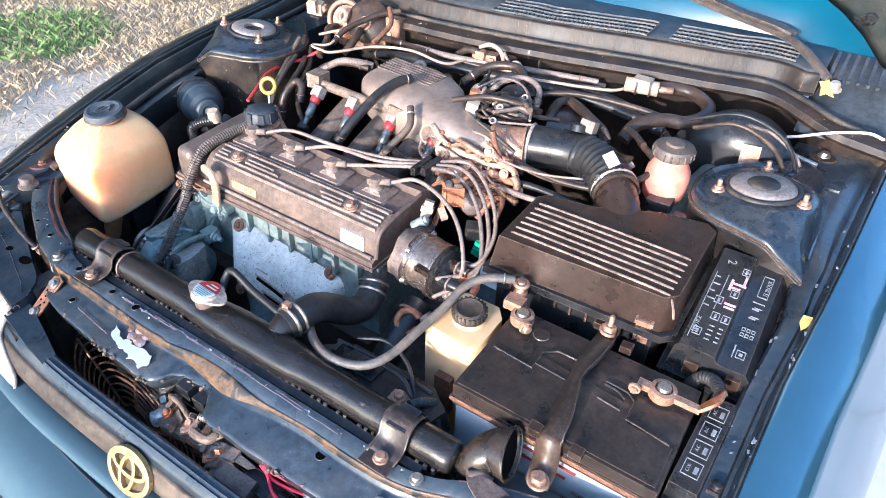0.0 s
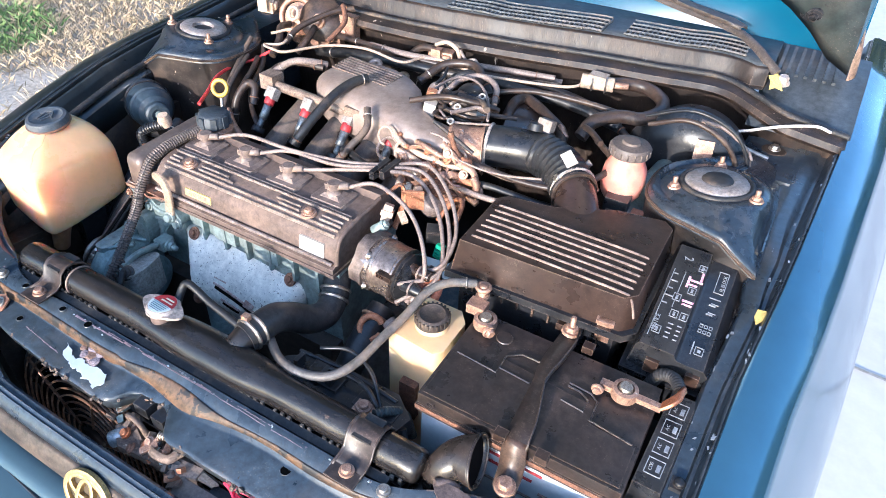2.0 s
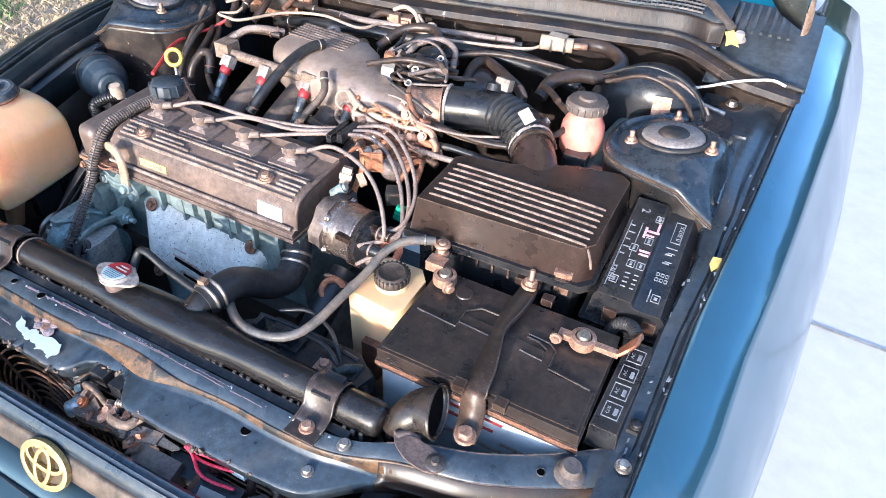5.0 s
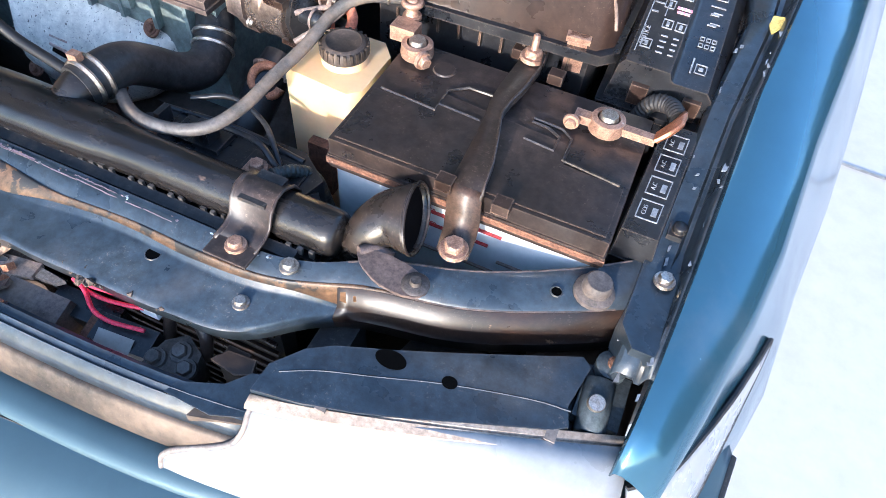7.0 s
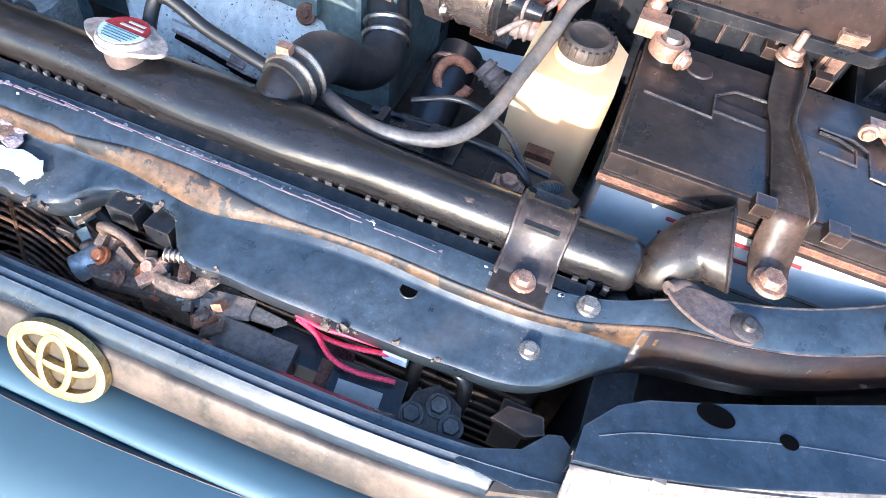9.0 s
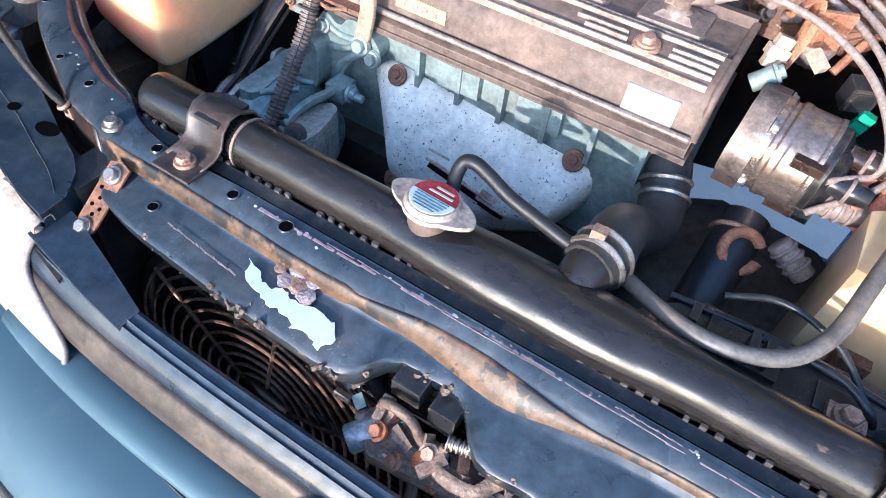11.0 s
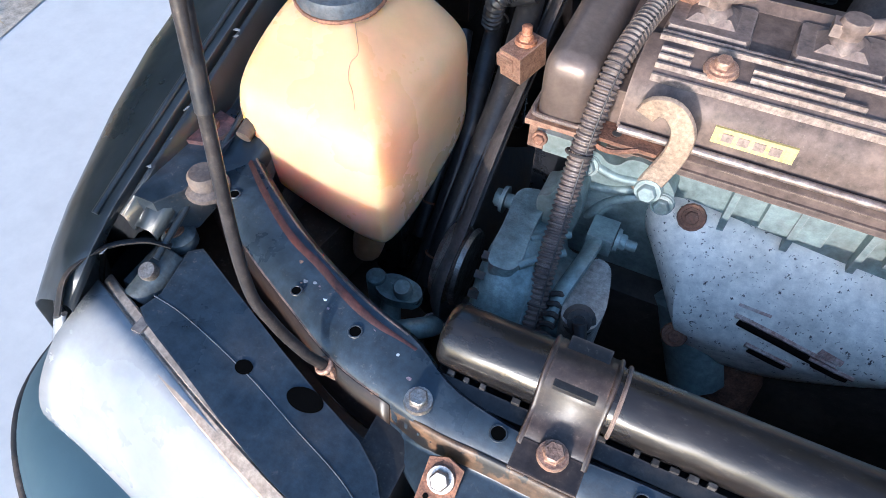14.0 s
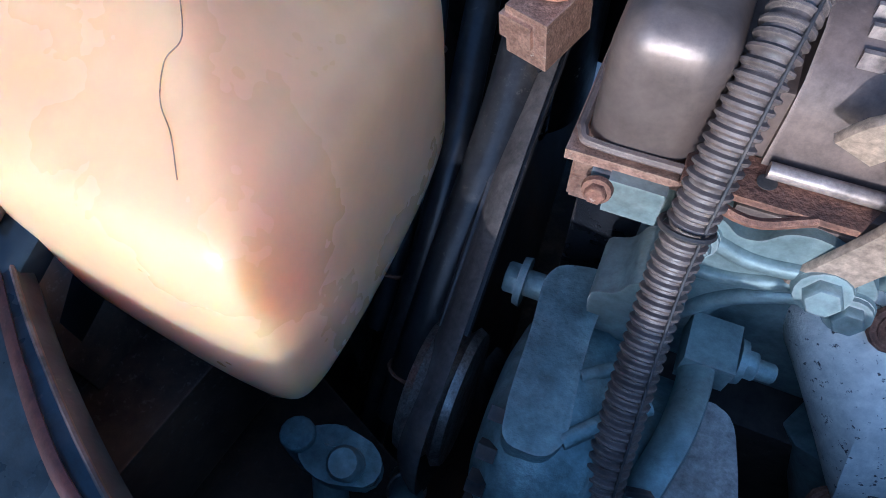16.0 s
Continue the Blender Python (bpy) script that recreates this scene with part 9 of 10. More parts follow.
# hoses and looms across the back of the engine
REAR = [
    ([(-0.36, 0.74, 0.84), (-0.22, 0.705, 0.875), (-0.08, 0.705, 0.885), (0.06, 0.735, 0.88), (0.2, 0.745, 0.875), (0.30, 0.74, 0.86)], 0.010, HOSE, "black hose lying behind the plenum"),
    ([(-0.30, 0.73, 0.89), (-0.15, 0.715, 0.895), (0.0, 0.735, 0.888), (0.15, 0.765, 0.885), (0.26, 0.76, 0.87), (0.33, 0.72, 0.85)], 0.008, HOSE_TAN, "dusty hose behind the plenum"),
    ([(0.06, 0.665, 0.885), (0.14, 0.70, 0.90), (0.24, 0.72, 0.898), (0.33, 0.735, 0.885), (0.37, 0.75, 0.87)], 0.006, HOSE_TAN, "dusty vacuum hose in the engine bay"),
    ([(-0.06, 0.66, 0.88), (-0.03, 0.70, 0.905), (0.02, 0.715, 0.912), (0.05, 0.69, 0.905), (0.05, 0.66, 0.89)], 0.010, HOSE_TAN, "dusty bent coolant hose"),
    ([(-0.02, 0.665, 0.87), (0.01, 0.685, 0.90), (0.045, 0.70, 0.90), (0.075, 0.68, 0.885)], 0.008, HOSE, "short black hose in the engine bay"),
    ([(-0.31, 0.50, 0.86), (-0.30, 0.55, 0.885), (-0.265, 0.575, 0.892), (-0.22, 0.585, 0.89)], 0.007, HOSE_TAN, "dusty hose to the plenum"),
    ([(-0.40, 0.62, 0.88), (-0.37, 0.58, 0.86), (-0.345, 0.52, 0.84), (-0.32, 0.49, 0.82), (-0.29, 0.47, 0.80)], 0.006, HOSE_TAN, "tan loom by the turret"),
    ([(-0.41, 0.60, 0.90), (-0.40, 0.55, 0.87), (-0.385, 0.50, 0.84), (-0.36, 0.47, 0.81), (-0.33, 0.45, 0.79)], 0.005, CABLE_DARK, "dark loom by the turret"),
    ([(-0.34, 0.62, 0.90), (-0.335, 0.66, 0.92), (-0.30, 0.72, 0.94), (-0.27, 0.75, 0.945)], 0.007, HOSE_TAN, "dusty bulkhead hose in the engine bay"),
    ([(-0.27, 0.66, 0.905), (-0.265, 0.71, 0.93), (-0.29, 0.74, 0.95)], 0.005, RUST, "rusty pipe to the bulkhead"),
    ([(0.10, 0.47, 0.875), (0.17, 0.475, 0.868), (0.24, 0.475, 0.866), (0.295, 0.485, 0.872), (0.335, 0.52, 0.888), (0.34, 0.56, 0.895), (0.30, 0.60, 0.90)], 0.006, HOSE_TAN, "dusty hose under the duct"),
    ([(0.15, 0.455, 0.846), (0.19, 0.462, 0.848), (0.25, 0.475, 0.838), (0.30, 0.49, 0.83)], 0.0055, HOSE, "black vacuum hose under the duct"),
    ([(0.03, 0.60, 0.905), (0.10, 0.585, 0.915), (0.13, 0.555, 0.92)], 0.005, CABLE_DARK, "dark loom on the throttle"),
    ([(0.00, 0.53, 0.91), (0.05, 0.56, 0.918), (0.10, 0.575, 0.915), (0.13, 0.60, 0.90)], 0.006, HOSE_TAN, "tan vacuum hose on the throttle"),
    ([(0.02, 0.56, 0.905), (0.07, 0.59, 0.90), (0.12, 0.59, 0.895), (0.16, 0.61, 0.89)], 0.004, CABLE_DARK, "thin dark loom on the throttle"),
    ([(0.08, 0.56, 0.90), (0.09, 0.61, 0.90), (0.10, 0.66, 0.885)], 0.006, HOSE_TAN, "short tan hose in the engine bay"),
    ([(-0.045, 0.475, 0.905), (-0.03, 0.45, 0.885), (-0.045, 0.425, 0.858), (-0.06, 0.41, 0.835)], 0.006, CABLE_DARK, "thin dark hose into the valley"),
    ([(-0.07, 0.44, 0.84), (-0.02, 0.425, 0.835), (0.02, 0.42, 0.83)], 0.007, HOSE, "black hose in the valley"),
    ([(0.0, 0.475, 0.885), (0.04, 0.455, 0.873), (0.09, 0.452, 0.868), (0.13, 0.46, 0.86)], 0.005, WIREW, "pale wire on the throttle"),
    ([(0.02, 0.47, 0.862), (0.03, 0.445, 0.87), (0.06, 0.44, 0.868), (0.075, 0.455, 0.85)], 0.0045, WIREW, "pale looped wire on the throttle"),
    ([(0.27, 0.63, 0.90), (0.29, 0.60, 0.91), (0.315, 0.565, 0.915)], 0.006, HOSE_TAN, "tan hose by the reservoir"),
    ([(0.44, 0.70, 0.88), (0.48, 0.73, 0.875), (0.53, 0.745, 0.865)], 0.006, STEEL, "brake pipe bundle in the engine bay"),
    ([(0.43, 0.72, 0.89), (0.48, 0.745, 0.885), (0.54, 0.755, 0.872)], 0.004, STEEL, "brake pipe bundle in the engine bay"),
    ([(-0.415, 0.40, 0.80), (-0.405, 0.34, 0.78), (-0.40, 0.28, 0.74), (-0.405, 0.21, 0.68), (-0.41, 0.16, 0.62)], 0.012, HOSE, "black hose beside the belt"),
    ([(-0.44, 0.38, 0.78), (-0.43, 0.32, 0.75), (-0.42, 0.25, 0.70), (-0.425, 0.18, 0.62), (-0.43, 0.13, 0.55)], 0.009, HOSE, "black hose beside the washer tank"),
    ([(-0.46, 0.34, 0.76), (-0.44, 0.26, 0.70), (-0.44, 0.20, 0.63)], 0.007, HOSE, "black loom beside the washer tank"),
    ([(-0.395, 0.135, 0.60), (-0.385, 0.115, 0.632), (-0.398, 0.10, 0.640), (-0.42, 0.095, 0.625), (-0.44, 0.09, 0.59)], 0.009, CAST, "dull metal air conditioning pipe"),
    ([(-0.425, 0.13, 0.655), (-0.422, 0.11, 0.63), (-0.405, 0.09, 0.60), (-0.39, 0.085, 0.56)], 0.009, CAST, "dull metal air conditioning pipe"),
    ([(0.275, 0.085, 0.75), (0.285, 0.075, 0.73), (0.29, 0.06, 0.70)], 0.005, HOSE, "short black wire in the engine bay"),
]
REAR += [
    ([(-0.335, 0.455, 0.80), (-0.332, 0.47, 0.845), (-0.322, 0.49, 0.868), (-0.305, 0.49, 0.865), (-0.298, 0.475, 0.84)], 0.009, HOSE_TAN, "brown taped loom looping by the dipstick"),
    ([(-0.335, 0.445, 0.83), (-0.31, 0.43, 0.815), (-0.29, 0.425, 0.80), (-0.27, 0.42, 0.79)], 0.007, TAN, "tan loom behind the oil cap"),
    ([(-0.385, 0.585, 0.87), (-0.36, 0.545, 0.868), (-0.345, 0.50, 0.855), (-0.34, 0.47, 0.83)], 0.006, HOSE_TAN, "brown loom beside the turret"),
    ([(-0.40, 0.575, 0.875), (-0.385, 0.53, 0.862), (-0.372, 0.49, 0.845), (-0.36, 0.455, 0.815)], 0.0045, CABLE_DARK, "dark wire beside the turret"),
    ([(-0.29, 0.53, 0.885), (-0.27, 0.555, 0.90), (-0.245, 0.575, 0.90), (-0.225, 0.60, 0.89)], 0.0065, LEADS, "grey hose bent to the plenum"),
    ([(-0.21, 0.72, 0.895), (-0.12, 0.715, 0.898), (-0.03, 0.74, 0.896), (0.06, 0.775, 0.892), (0.15, 0.80, 0.89)], 0.006, LEADS, "grey pipe along the bulkhead"),
    ([(-0.22, 0.735, 0.88), (-0.12, 0.73, 0.885), (-0.03, 0.755, 0.884), (0.06, 0.79, 0.88), (0.16, 0.815, 0.88)], 0.005, LEADS, "grey pipe along the bulkhead"),
    ([(0.00, 0.64, 0.875), (0.02, 0.67, 0.90), (0.055, 0.685, 0.91), (0.09, 0.67, 0.905), (0.105, 0.635, 0.89)], 0.0055, LEADS, "grey hose round the vacuum valve"),
    ([(0.02, 0.615, 0.88), (0.005, 0.585, 0.895), (0.02, 0.56, 0.90), (0.06, 0.555, 0.90), (0.10, 0.56, 0.895), (0.13, 0.555, 0.905)], 0.005, HOSE_TAN, "thin hose round the vacuum valve"),
    ([(0.06, 0.46, 0.885), (0.085, 0.445, 0.89), (0.115, 0.45, 0.88), (0.13, 0.475, 0.875), (0.115, 0.50, 0.905)], 0.0045, TAN, "brassy pipe on the throttle"),
    ([(0.14, 0.44, 0.842), (0.20, 0.435, 0.845), (0.26, 0.45, 0.842), (0.305, 0.46, 0.83)], 0.0045, LEADS, "thin grey rod to the air box"),
    ([(0.11, 0.50, 0.87), (0.16, 0.487, 0.862), (0.22, 0.487, 0.858), (0.28, 0.497, 0.868), (0.315, 0.53, 0.90)], 0.0055, LEADS, "grey hose in front of the duct"),
    ([(0.135, 0.40, 0.80), (0.15, 0.42, 0.83), (0.17, 0.41, 0.84), (0.175, 0.38, 0.82)], 0.004, ORANGE, "rusty wire clip by the distributor"),
    ([(0.43, 0.70, 0.93), (0.47, 0.70, 0.925), (0.51, 0.70, 0.90), (0.525, 0.70, 0.87)], 0.0028, LEADS, "brake pipe over the booster"),
    ([(0.55, 0.70, 0.865), (0.548, 0.62, 0.880), (0.552, 0.55, 0.876), (0.565, 0.49, 0.866)], 0.0035, SEAL, "dark brake pipe along the turret"),
]
for pts, r, mm, lab in REAR:
    hose("hose" if r > 0.0055 else "wire", pts, r * (0.82 if mm is HOSE_TAN else 1.0), mm, lab, "hose" if r > 0.0055 else "wire", n=10)
pf = thing("pipe_fitting", (-0.424, 0.12, 0.65), "grey pipe flange with a bolt", "fitting")
part("flange", prism([(-0.420 + 0.019 * math.cos(a) + (0.004 if math.cos(a) > 0.5 else 0), 0.121 + 0.013 * math.sin(a)) for a in [6.28318 * k / 18 for k in range(18)]], 0.650, 0.660, 0.002), ALTCAST, pf)
part("bolt", lathe([(0, 0.012), (0.0065, 0.012), (0.008, 0.010), (0.008, 0), (0, 0)], (-0.412, 0.119, 0.660), (0, -0.2, 1), 16), CAST, pf)
part("stub", cyl((-0.440, 0.122, 0.62), (-0.440, 0.122, 0.664), 0.0085, 14), ALTCAST, pf)


def actuator():
    a = thing("vacuum_actuator", (-0.36, 0.76, 0.86), "tan dusty round actuator on a bracket", "actuator")
    part("drum", lathe([(0, 0), (0.035, 0), (0.042, 0.006), (0.042, 0.014), (0.045, 0.016), (0.045, 0.020), (0.03, 0.03), (0.01, 0.034), (0, 0.034)], (-0.345, 0.745, 0.905), (0.25, -0.7, 0.5), 26), HOSE_TAN, a, "tan dusty drum")
    part("black_cap", lathe([(0, 0), (0.022, 0), (0.024, 0.02), (0.014, 0.03), (0, 0.03)], (-0.43, 0.75, 0.90), (0.2, -0.6, 0.6), 18), PLASTIC, a, "black cap")
    part("bracket", join(box(-0.44, -0.31, 0.75, 0.765, 0.84, 0.90, 0.003), box(-0.30, -0.265, 0.74, 0.76, 0.88, 0.93, 0.004)), TAN, a)
    part("ring_plate", join(torus((-0.395, 0.722, 0.912), 0.034, 0.006, (0.3, -0.8, 0.4), 26, 8), lathe([(0, 0), (0.026, 0), (0.028, 0.008), (0.012, 0.014), (0, 0.014)], (-0.395, 0.728, 0.908), (0.3, -0.8, 0.4), 20)), TAN, a, "tan ring plate")
    part("lug_block", moved(join(box(-0.016, 0.016, -0.010, 0.010, -0.012, 0.012, 0.003), box(-0.007, 0.007, -0.018, 0.0, -0.005, 0.022, 0.002), box(0.010, 0.022, -0.006, 0.006, -0.004, 0.008, 0.002)), pose(-0.455, 0.70, 0.928, 10, 5, 20)), surf("cream_connector", (0.62, 0.46, 0.33), (0.46, 0.32, 0.22), 0.5, scale=60, mottle=0.4), a, "cream wiring connector")
    part("side_arm", tube([(-0.43, 0.72, 0.895), (-0.40, 0.71, 0.885), (-0.36, 0.715, 0.89), (-0.335, 0.725, 0.905)], 0.008, 8, 6, flat=0.5), ORANGE, a, "rusty arm")
    part("cap_nut", hexbolt((-0.335, 0.715, 0.915), (0.1, -0.8, 0.5), 0.011), TAN, a)
    part("spigot", tube([(-0.36, 0.735, 0.90), (-0.335, 0.70, 0.905), (-0.325, 0.665, 0.895), (-0.332, 0.64, 0.875)], 0.007, 10, 6), HOSE_TAN, a)
    part("spigot", tube([(-0.40, 0.70, 0.90), (-0.392, 0.665, 0.905), (-0.37, 0.635, 0.895), (-0.36, 0.60, 0.875)], 0.007, 10, 6), HOSE_TAN, a)
    part("clip", torus((-0.385, 0.70, 0.925), 0.012, 0.004, (0, -1, 0.4), 18, 6), WIREW, a)
    for k in range(5):
        part("stud", hexbolt((-0.41 + 0.03 * k, 0.742, 0.895 + 0.012 * (k % 2)), (0, -1, 0.4), 0.006), TAN, a)
    s = thing("knock_sensor", (-0.389, 0.30, 0.74), "tan sensor block with a hex fitting", "sensor")
    part("block", moved(join(box(-0.011, 0.011, -0.016, 0.016, -0.022, 0.004, 0.003), box(-0.013, 0.004, -0.018, -0.004, -0.012, 0.0, 0.003)), pose(-0.391, 0.300, 0.788, 8, 0, -20)), TAN, s, "tan block")
    part("fitting", join(hexbolt((-0.390, 0.302, 0.794), s=0.0065), cyl((-0.390, 0.302, 0.79), (-0.390, 0.302, 0.808), 0.0045, 10)), ORANGE, s)
    part("foot", tube([(-0.391, 0.300, 0.772), (-0.392, 0.302, 0.74), (-0.394, 0.31, 0.70)], 0.009, 10, 5), PLASTIC, s)
    part("pigtail", tube([(-0.385, 0.345, 0.828), (-0.405, 0.335, 0.822), (-0.425, 0.325, 0.808), (-0.432, 0.33, 0.78)], 0.009, 10, 6, pitch=0.005), HOSE, s)
    part("cap", lathe([(0, 0), (0.010, 0), (0.012, 0.01), (0.009, 0.022), (0, 0.022)], (-0.385, 0.350, 0.825), (0, -0.2, 1), 14), WIREW, s, "pale plastic cap")


actuator()


def throttle_clutter():
    """Levers, cables and plugs crowded round the throttle."""
    th = thing("control_linkage", (0.119, 0.450, 0.819), "rusty tangle of throttle levers, springs and unions", "linkage")
    part("cam_plate", tube([(0.041, 0.452, 0.855), (0.049, 0.452, 0.871), (0.068, 0.452, 0.883), (0.089, 0.452, 0.883), (0.102, 0.452, 0.874), (0.107, 0.452, 0.861)], 0.0062, 8, 6, flat=0.5), TAN, th)
    part("lever", tube([(0.043, 0.455, 0.831), (0.057, 0.455, 0.857), (0.077, 0.455, 0.866), (0.094, 0.455, 0.854), (0.089, 0.455, 0.837)], 0.005, 8, 6, flat=0.6), ORANGE, th)
    part("lever", tube([(0.109, 0.450, 0.902), (0.125, 0.450, 0.890), (0.140, 0.450, 0.878), (0.163, 0.450, 0.871), (0.173, 0.450, 0.850)], 0.005, 8, 6, flat=0.5), TAN, th)
    part("union", tube([(0.108, 0.448, 0.848), (0.128, 0.448, 0.850), (0.153, 0.448, 0.852), (0.177, 0.448, 0.854)], 0.0055, 8, 6), ORANGE, th)
    part("union", tube([(0.101, 0.450, 0.869), (0.121, 0.450, 0.868), (0.146, 0.450, 0.872)], 0.004, 8, 6), WIREW, th)
    part("return_spring", tube([(0.117, 0.460, 0.919), (0.124, 0.460, 0.897), (0.134, 0.460, 0.881)], 0.0045, 8, 6), RUST, th)
    part("cable", tube([(0.083, 0.460, 0.908), (0.108, 0.460, 0.906), (0.123, 0.460, 0.897), (0.131, 0.460, 0.888)], 0.0019, 8, 6), LEADS, th)
    part("cable", tube([(0.086, 0.462, 0.927), (0.111, 0.462, 0.916), (0.141, 0.462, 0.902), (0.156, 0.462, 0.895)], 0.003, 8, 6), SEAL, th)
    part("cable", tube([(0.064, 0.452, 0.869), (0.099, 0.452, 0.875), (0.124, 0.452, 0.883), (0.173, 0.452, 0.879), (0.219, 0.452, 0.883), (0.271, 0.452, 0.896)], 0.0019, 8, 6), LEADS, th)
    part("stub", tube([(0.166, 0.445, 0.865), (0.174, 0.445, 0.853), (0.173, 0.445, 0.832)], 0.006, 8, 6), TAN, th)
    for p, r in zip([(0.084, 0.448, 0.851), (0.054, 0.448, 0.854), (0.121, 0.448, 0.890), (0.149, 0.448, 0.862), (0.175, 0.448, 0.841)], (0.010, 0.008, 0.0065, 0.006, 0.007)):
        part("nut", join(hexbolt(p, (0.2, -0.8, 0.5), r * 0.7), torus(p, r, r * 0.3, (0.2, -0.8, 0.5), 16, 6)), TAN, th)
    part("bellows", join(*[torus(p, 0.013, 0.004, (0.5, -0.6, -0.5), 18, 6) for p in spline([(0.106, 0.435, 0.835), (0.127, 0.435, 0.825), (0.143, 0.435, 0.813)], 3)]), RUST, th, "ribbed rusty bellows")
    vv = thing("vacuum_switch", (0.024, 0.568, 0.885), "white and orange plugs beside a dark vacuum switch", "vacuum switch")
    part("plug_body", moved(box(-0.010, 0.010, -0.008, 0.008, -0.022, 0.008, 0.003), pose(*(0.030, 0.547, 0.902), 8, 10, 20)), LABEL, vv, "grubby white plug")
    part("plug_cap", moved(box(-0.008, 0.008, -0.006, 0.006, -0.004, 0.006, 0.002), pose(*(0.023, 0.563, 0.916), 8, 10, 20)), ORANGE, vv, "orange clip")
    part("pipe", tube([(0.014, 0.583, 0.912), (0.014, 0.611, 0.912), (0.017, 0.636, 0.912), (0.028, 0.657, 0.912), (0.056, 0.657, 0.912), (0.091, 0.626, 0.912), (0.124, 0.573, 0.912), (0.140, 0.537, 0.912)], 0.0024, 8, 6), LEADS, vv)
    part("pipe", tube([(0.034, 0.558, 0.912), (0.061, 0.540, 0.912), (0.057, 0.512, 0.912), (0.077, 0.503, 0.912), (0.086, 0.514, 0.912)], 0.0024, 8, 6), HOSE_TAN, vv)
    part("pipe", tube([(0.064, 0.554, 0.912), (0.068, 0.575, 0.912), (0.087, 0.589, 0.912), (0.090, 0.613, 0.912)], 0.0026, 8, 6), WIREW, vv)
    part("pipe", tube([(0.079, 0.528, 0.912), (0.096, 0.553, 0.912), (0.108, 0.569, 0.912), (0.129, 0.564, 0.912)], 0.0035, 8, 6), LEADS, vv)
    part("pipe", tube([(0.029, 0.595, 0.912), (0.048, 0.582, 0.912), (0.054, 0.600, 0.912), (0.071, 0.598, 0.912)], 0.004, 8, 6), HOSE_TAN, vv)
    part("pipe", tube([(0.059, 0.526, 0.912), (0.093, 0.503, 0.912), (0.126, 0.515, 0.912), (0.150, 0.528, 0.912)], 0.002, 8, 6), LEADS, vv)
    part("pipe", tube([(0.006, 0.606, 0.912), (0.000, 0.645, 0.912), (-0.012, 0.676, 0.912)], 0.0028, 8, 6), SEAL, vv)
    for p in [(0.095, 0.606, 0.914), (0.080, 0.548, 0.914), (0.095, 0.499, 0.914)]:
        part("pipe_eye", torus(p, 0.0045, 0.0016, (0.2, -0.5, 0.8), 16, 6), LABEL, vv, "pale pipe eye")
    bv = thing("bulkhead_valve", (-0.062, 0.745, 0.878), "tan valve cluster with looped hoses on the bulkhead", "valve")
    part("block", moved(join(box(-0.026, 0.022, -0.010, 0.014, -0.020, 0.012, 0.004), box(-0.018, 0.0, -0.018, 0.0, -0.008, 0.018, 0.003), box(0.004, 0.018, -0.016, 0.0, -0.014, 0.008, 0.003)), pose(*(-0.060, 0.745, 0.899), 0, 0, 10)), TAN, bv)
    part("tap", moved(box(-0.008, 0.008, -0.010, 0.006, -0.010, 0.010, 0.003), pose(*(-0.036, 0.730, 0.892), 0, 12, 10)), surf("verdigris", (0.18, 0.34, 0.36), (0.12, 0.2, 0.2), 0.6, scale=80), bv, "blue-green corroded tap")
    part("pipe", tube([(-0.130, 0.735, 0.870), (-0.121, 0.735, 0.895), (-0.096, 0.735, 0.912), (-0.071, 0.735, 0.913)], 0.007, 8, 6), HOSE_TAN, bv)
    part("pipe", tube([(-0.071, 0.735, 0.923), (-0.047, 0.735, 0.933), (-0.026, 0.735, 0.925), (-0.018, 0.735, 0.909)], 0.004, 8, 6), WIREW, bv)
    part("pipe", tube([(-0.019, 0.735, 0.925), (-0.008, 0.735, 0.911), (0.000, 0.735, 0.899)], 0.003, 8, 6), LEADS, bv)
    part("pipe", tube([(-0.056, 0.735, 0.874), (-0.049, 0.735, 0.862), (-0.061, 0.735, 0.845)], 0.0035, 8, 6), WIREW, bv)
    for p, r in zip([(-0.097, 0.720, 0.876), (0.015, 0.720, 0.908), (-0.133, 0.720, 0.845)], (0.008, 0.010, 0.010)):
        part("lug", torus(p, r, r * 0.4, (0.1, -0.8, 0.5), 18, 6), WIREW, bv, "pale eyelet")
    single("wire", tube([(-0.025, 0.800, 0.866), (0.016, 0.800, 0.867), (0.053, 0.800, 0.866), (0.100, 0.800, 0.874), (0.151, 0.800, 0.880), (0.174, 0.800, 0.878), (0.200, 0.800, 0.891)], 0.0020, 8, 8), WIREW, "thin pale wire drooping along the bulkhead", "wire")
    single("wire", tube([(-0.001, 0.790, 0.831), (0.061, 0.790, 0.841), (0.131, 0.790, 0.856), (0.198, 0.790, 0.863), (0.250, 0.790, 0.850)], 0.0022, 8, 8), SEAL, "thin dark wire along the bulkhead", "wire")


throttle_clutter()


# ---- behind the grille ----
DULL = surf("dull_grey_brown_metal", (0.13, 0.112, 0.10), (0.07, 0.058, 0.05), 0.5, metal=0.3, scale=60, mottle=0.4, edge=(0.3, 0.25, 0.21))


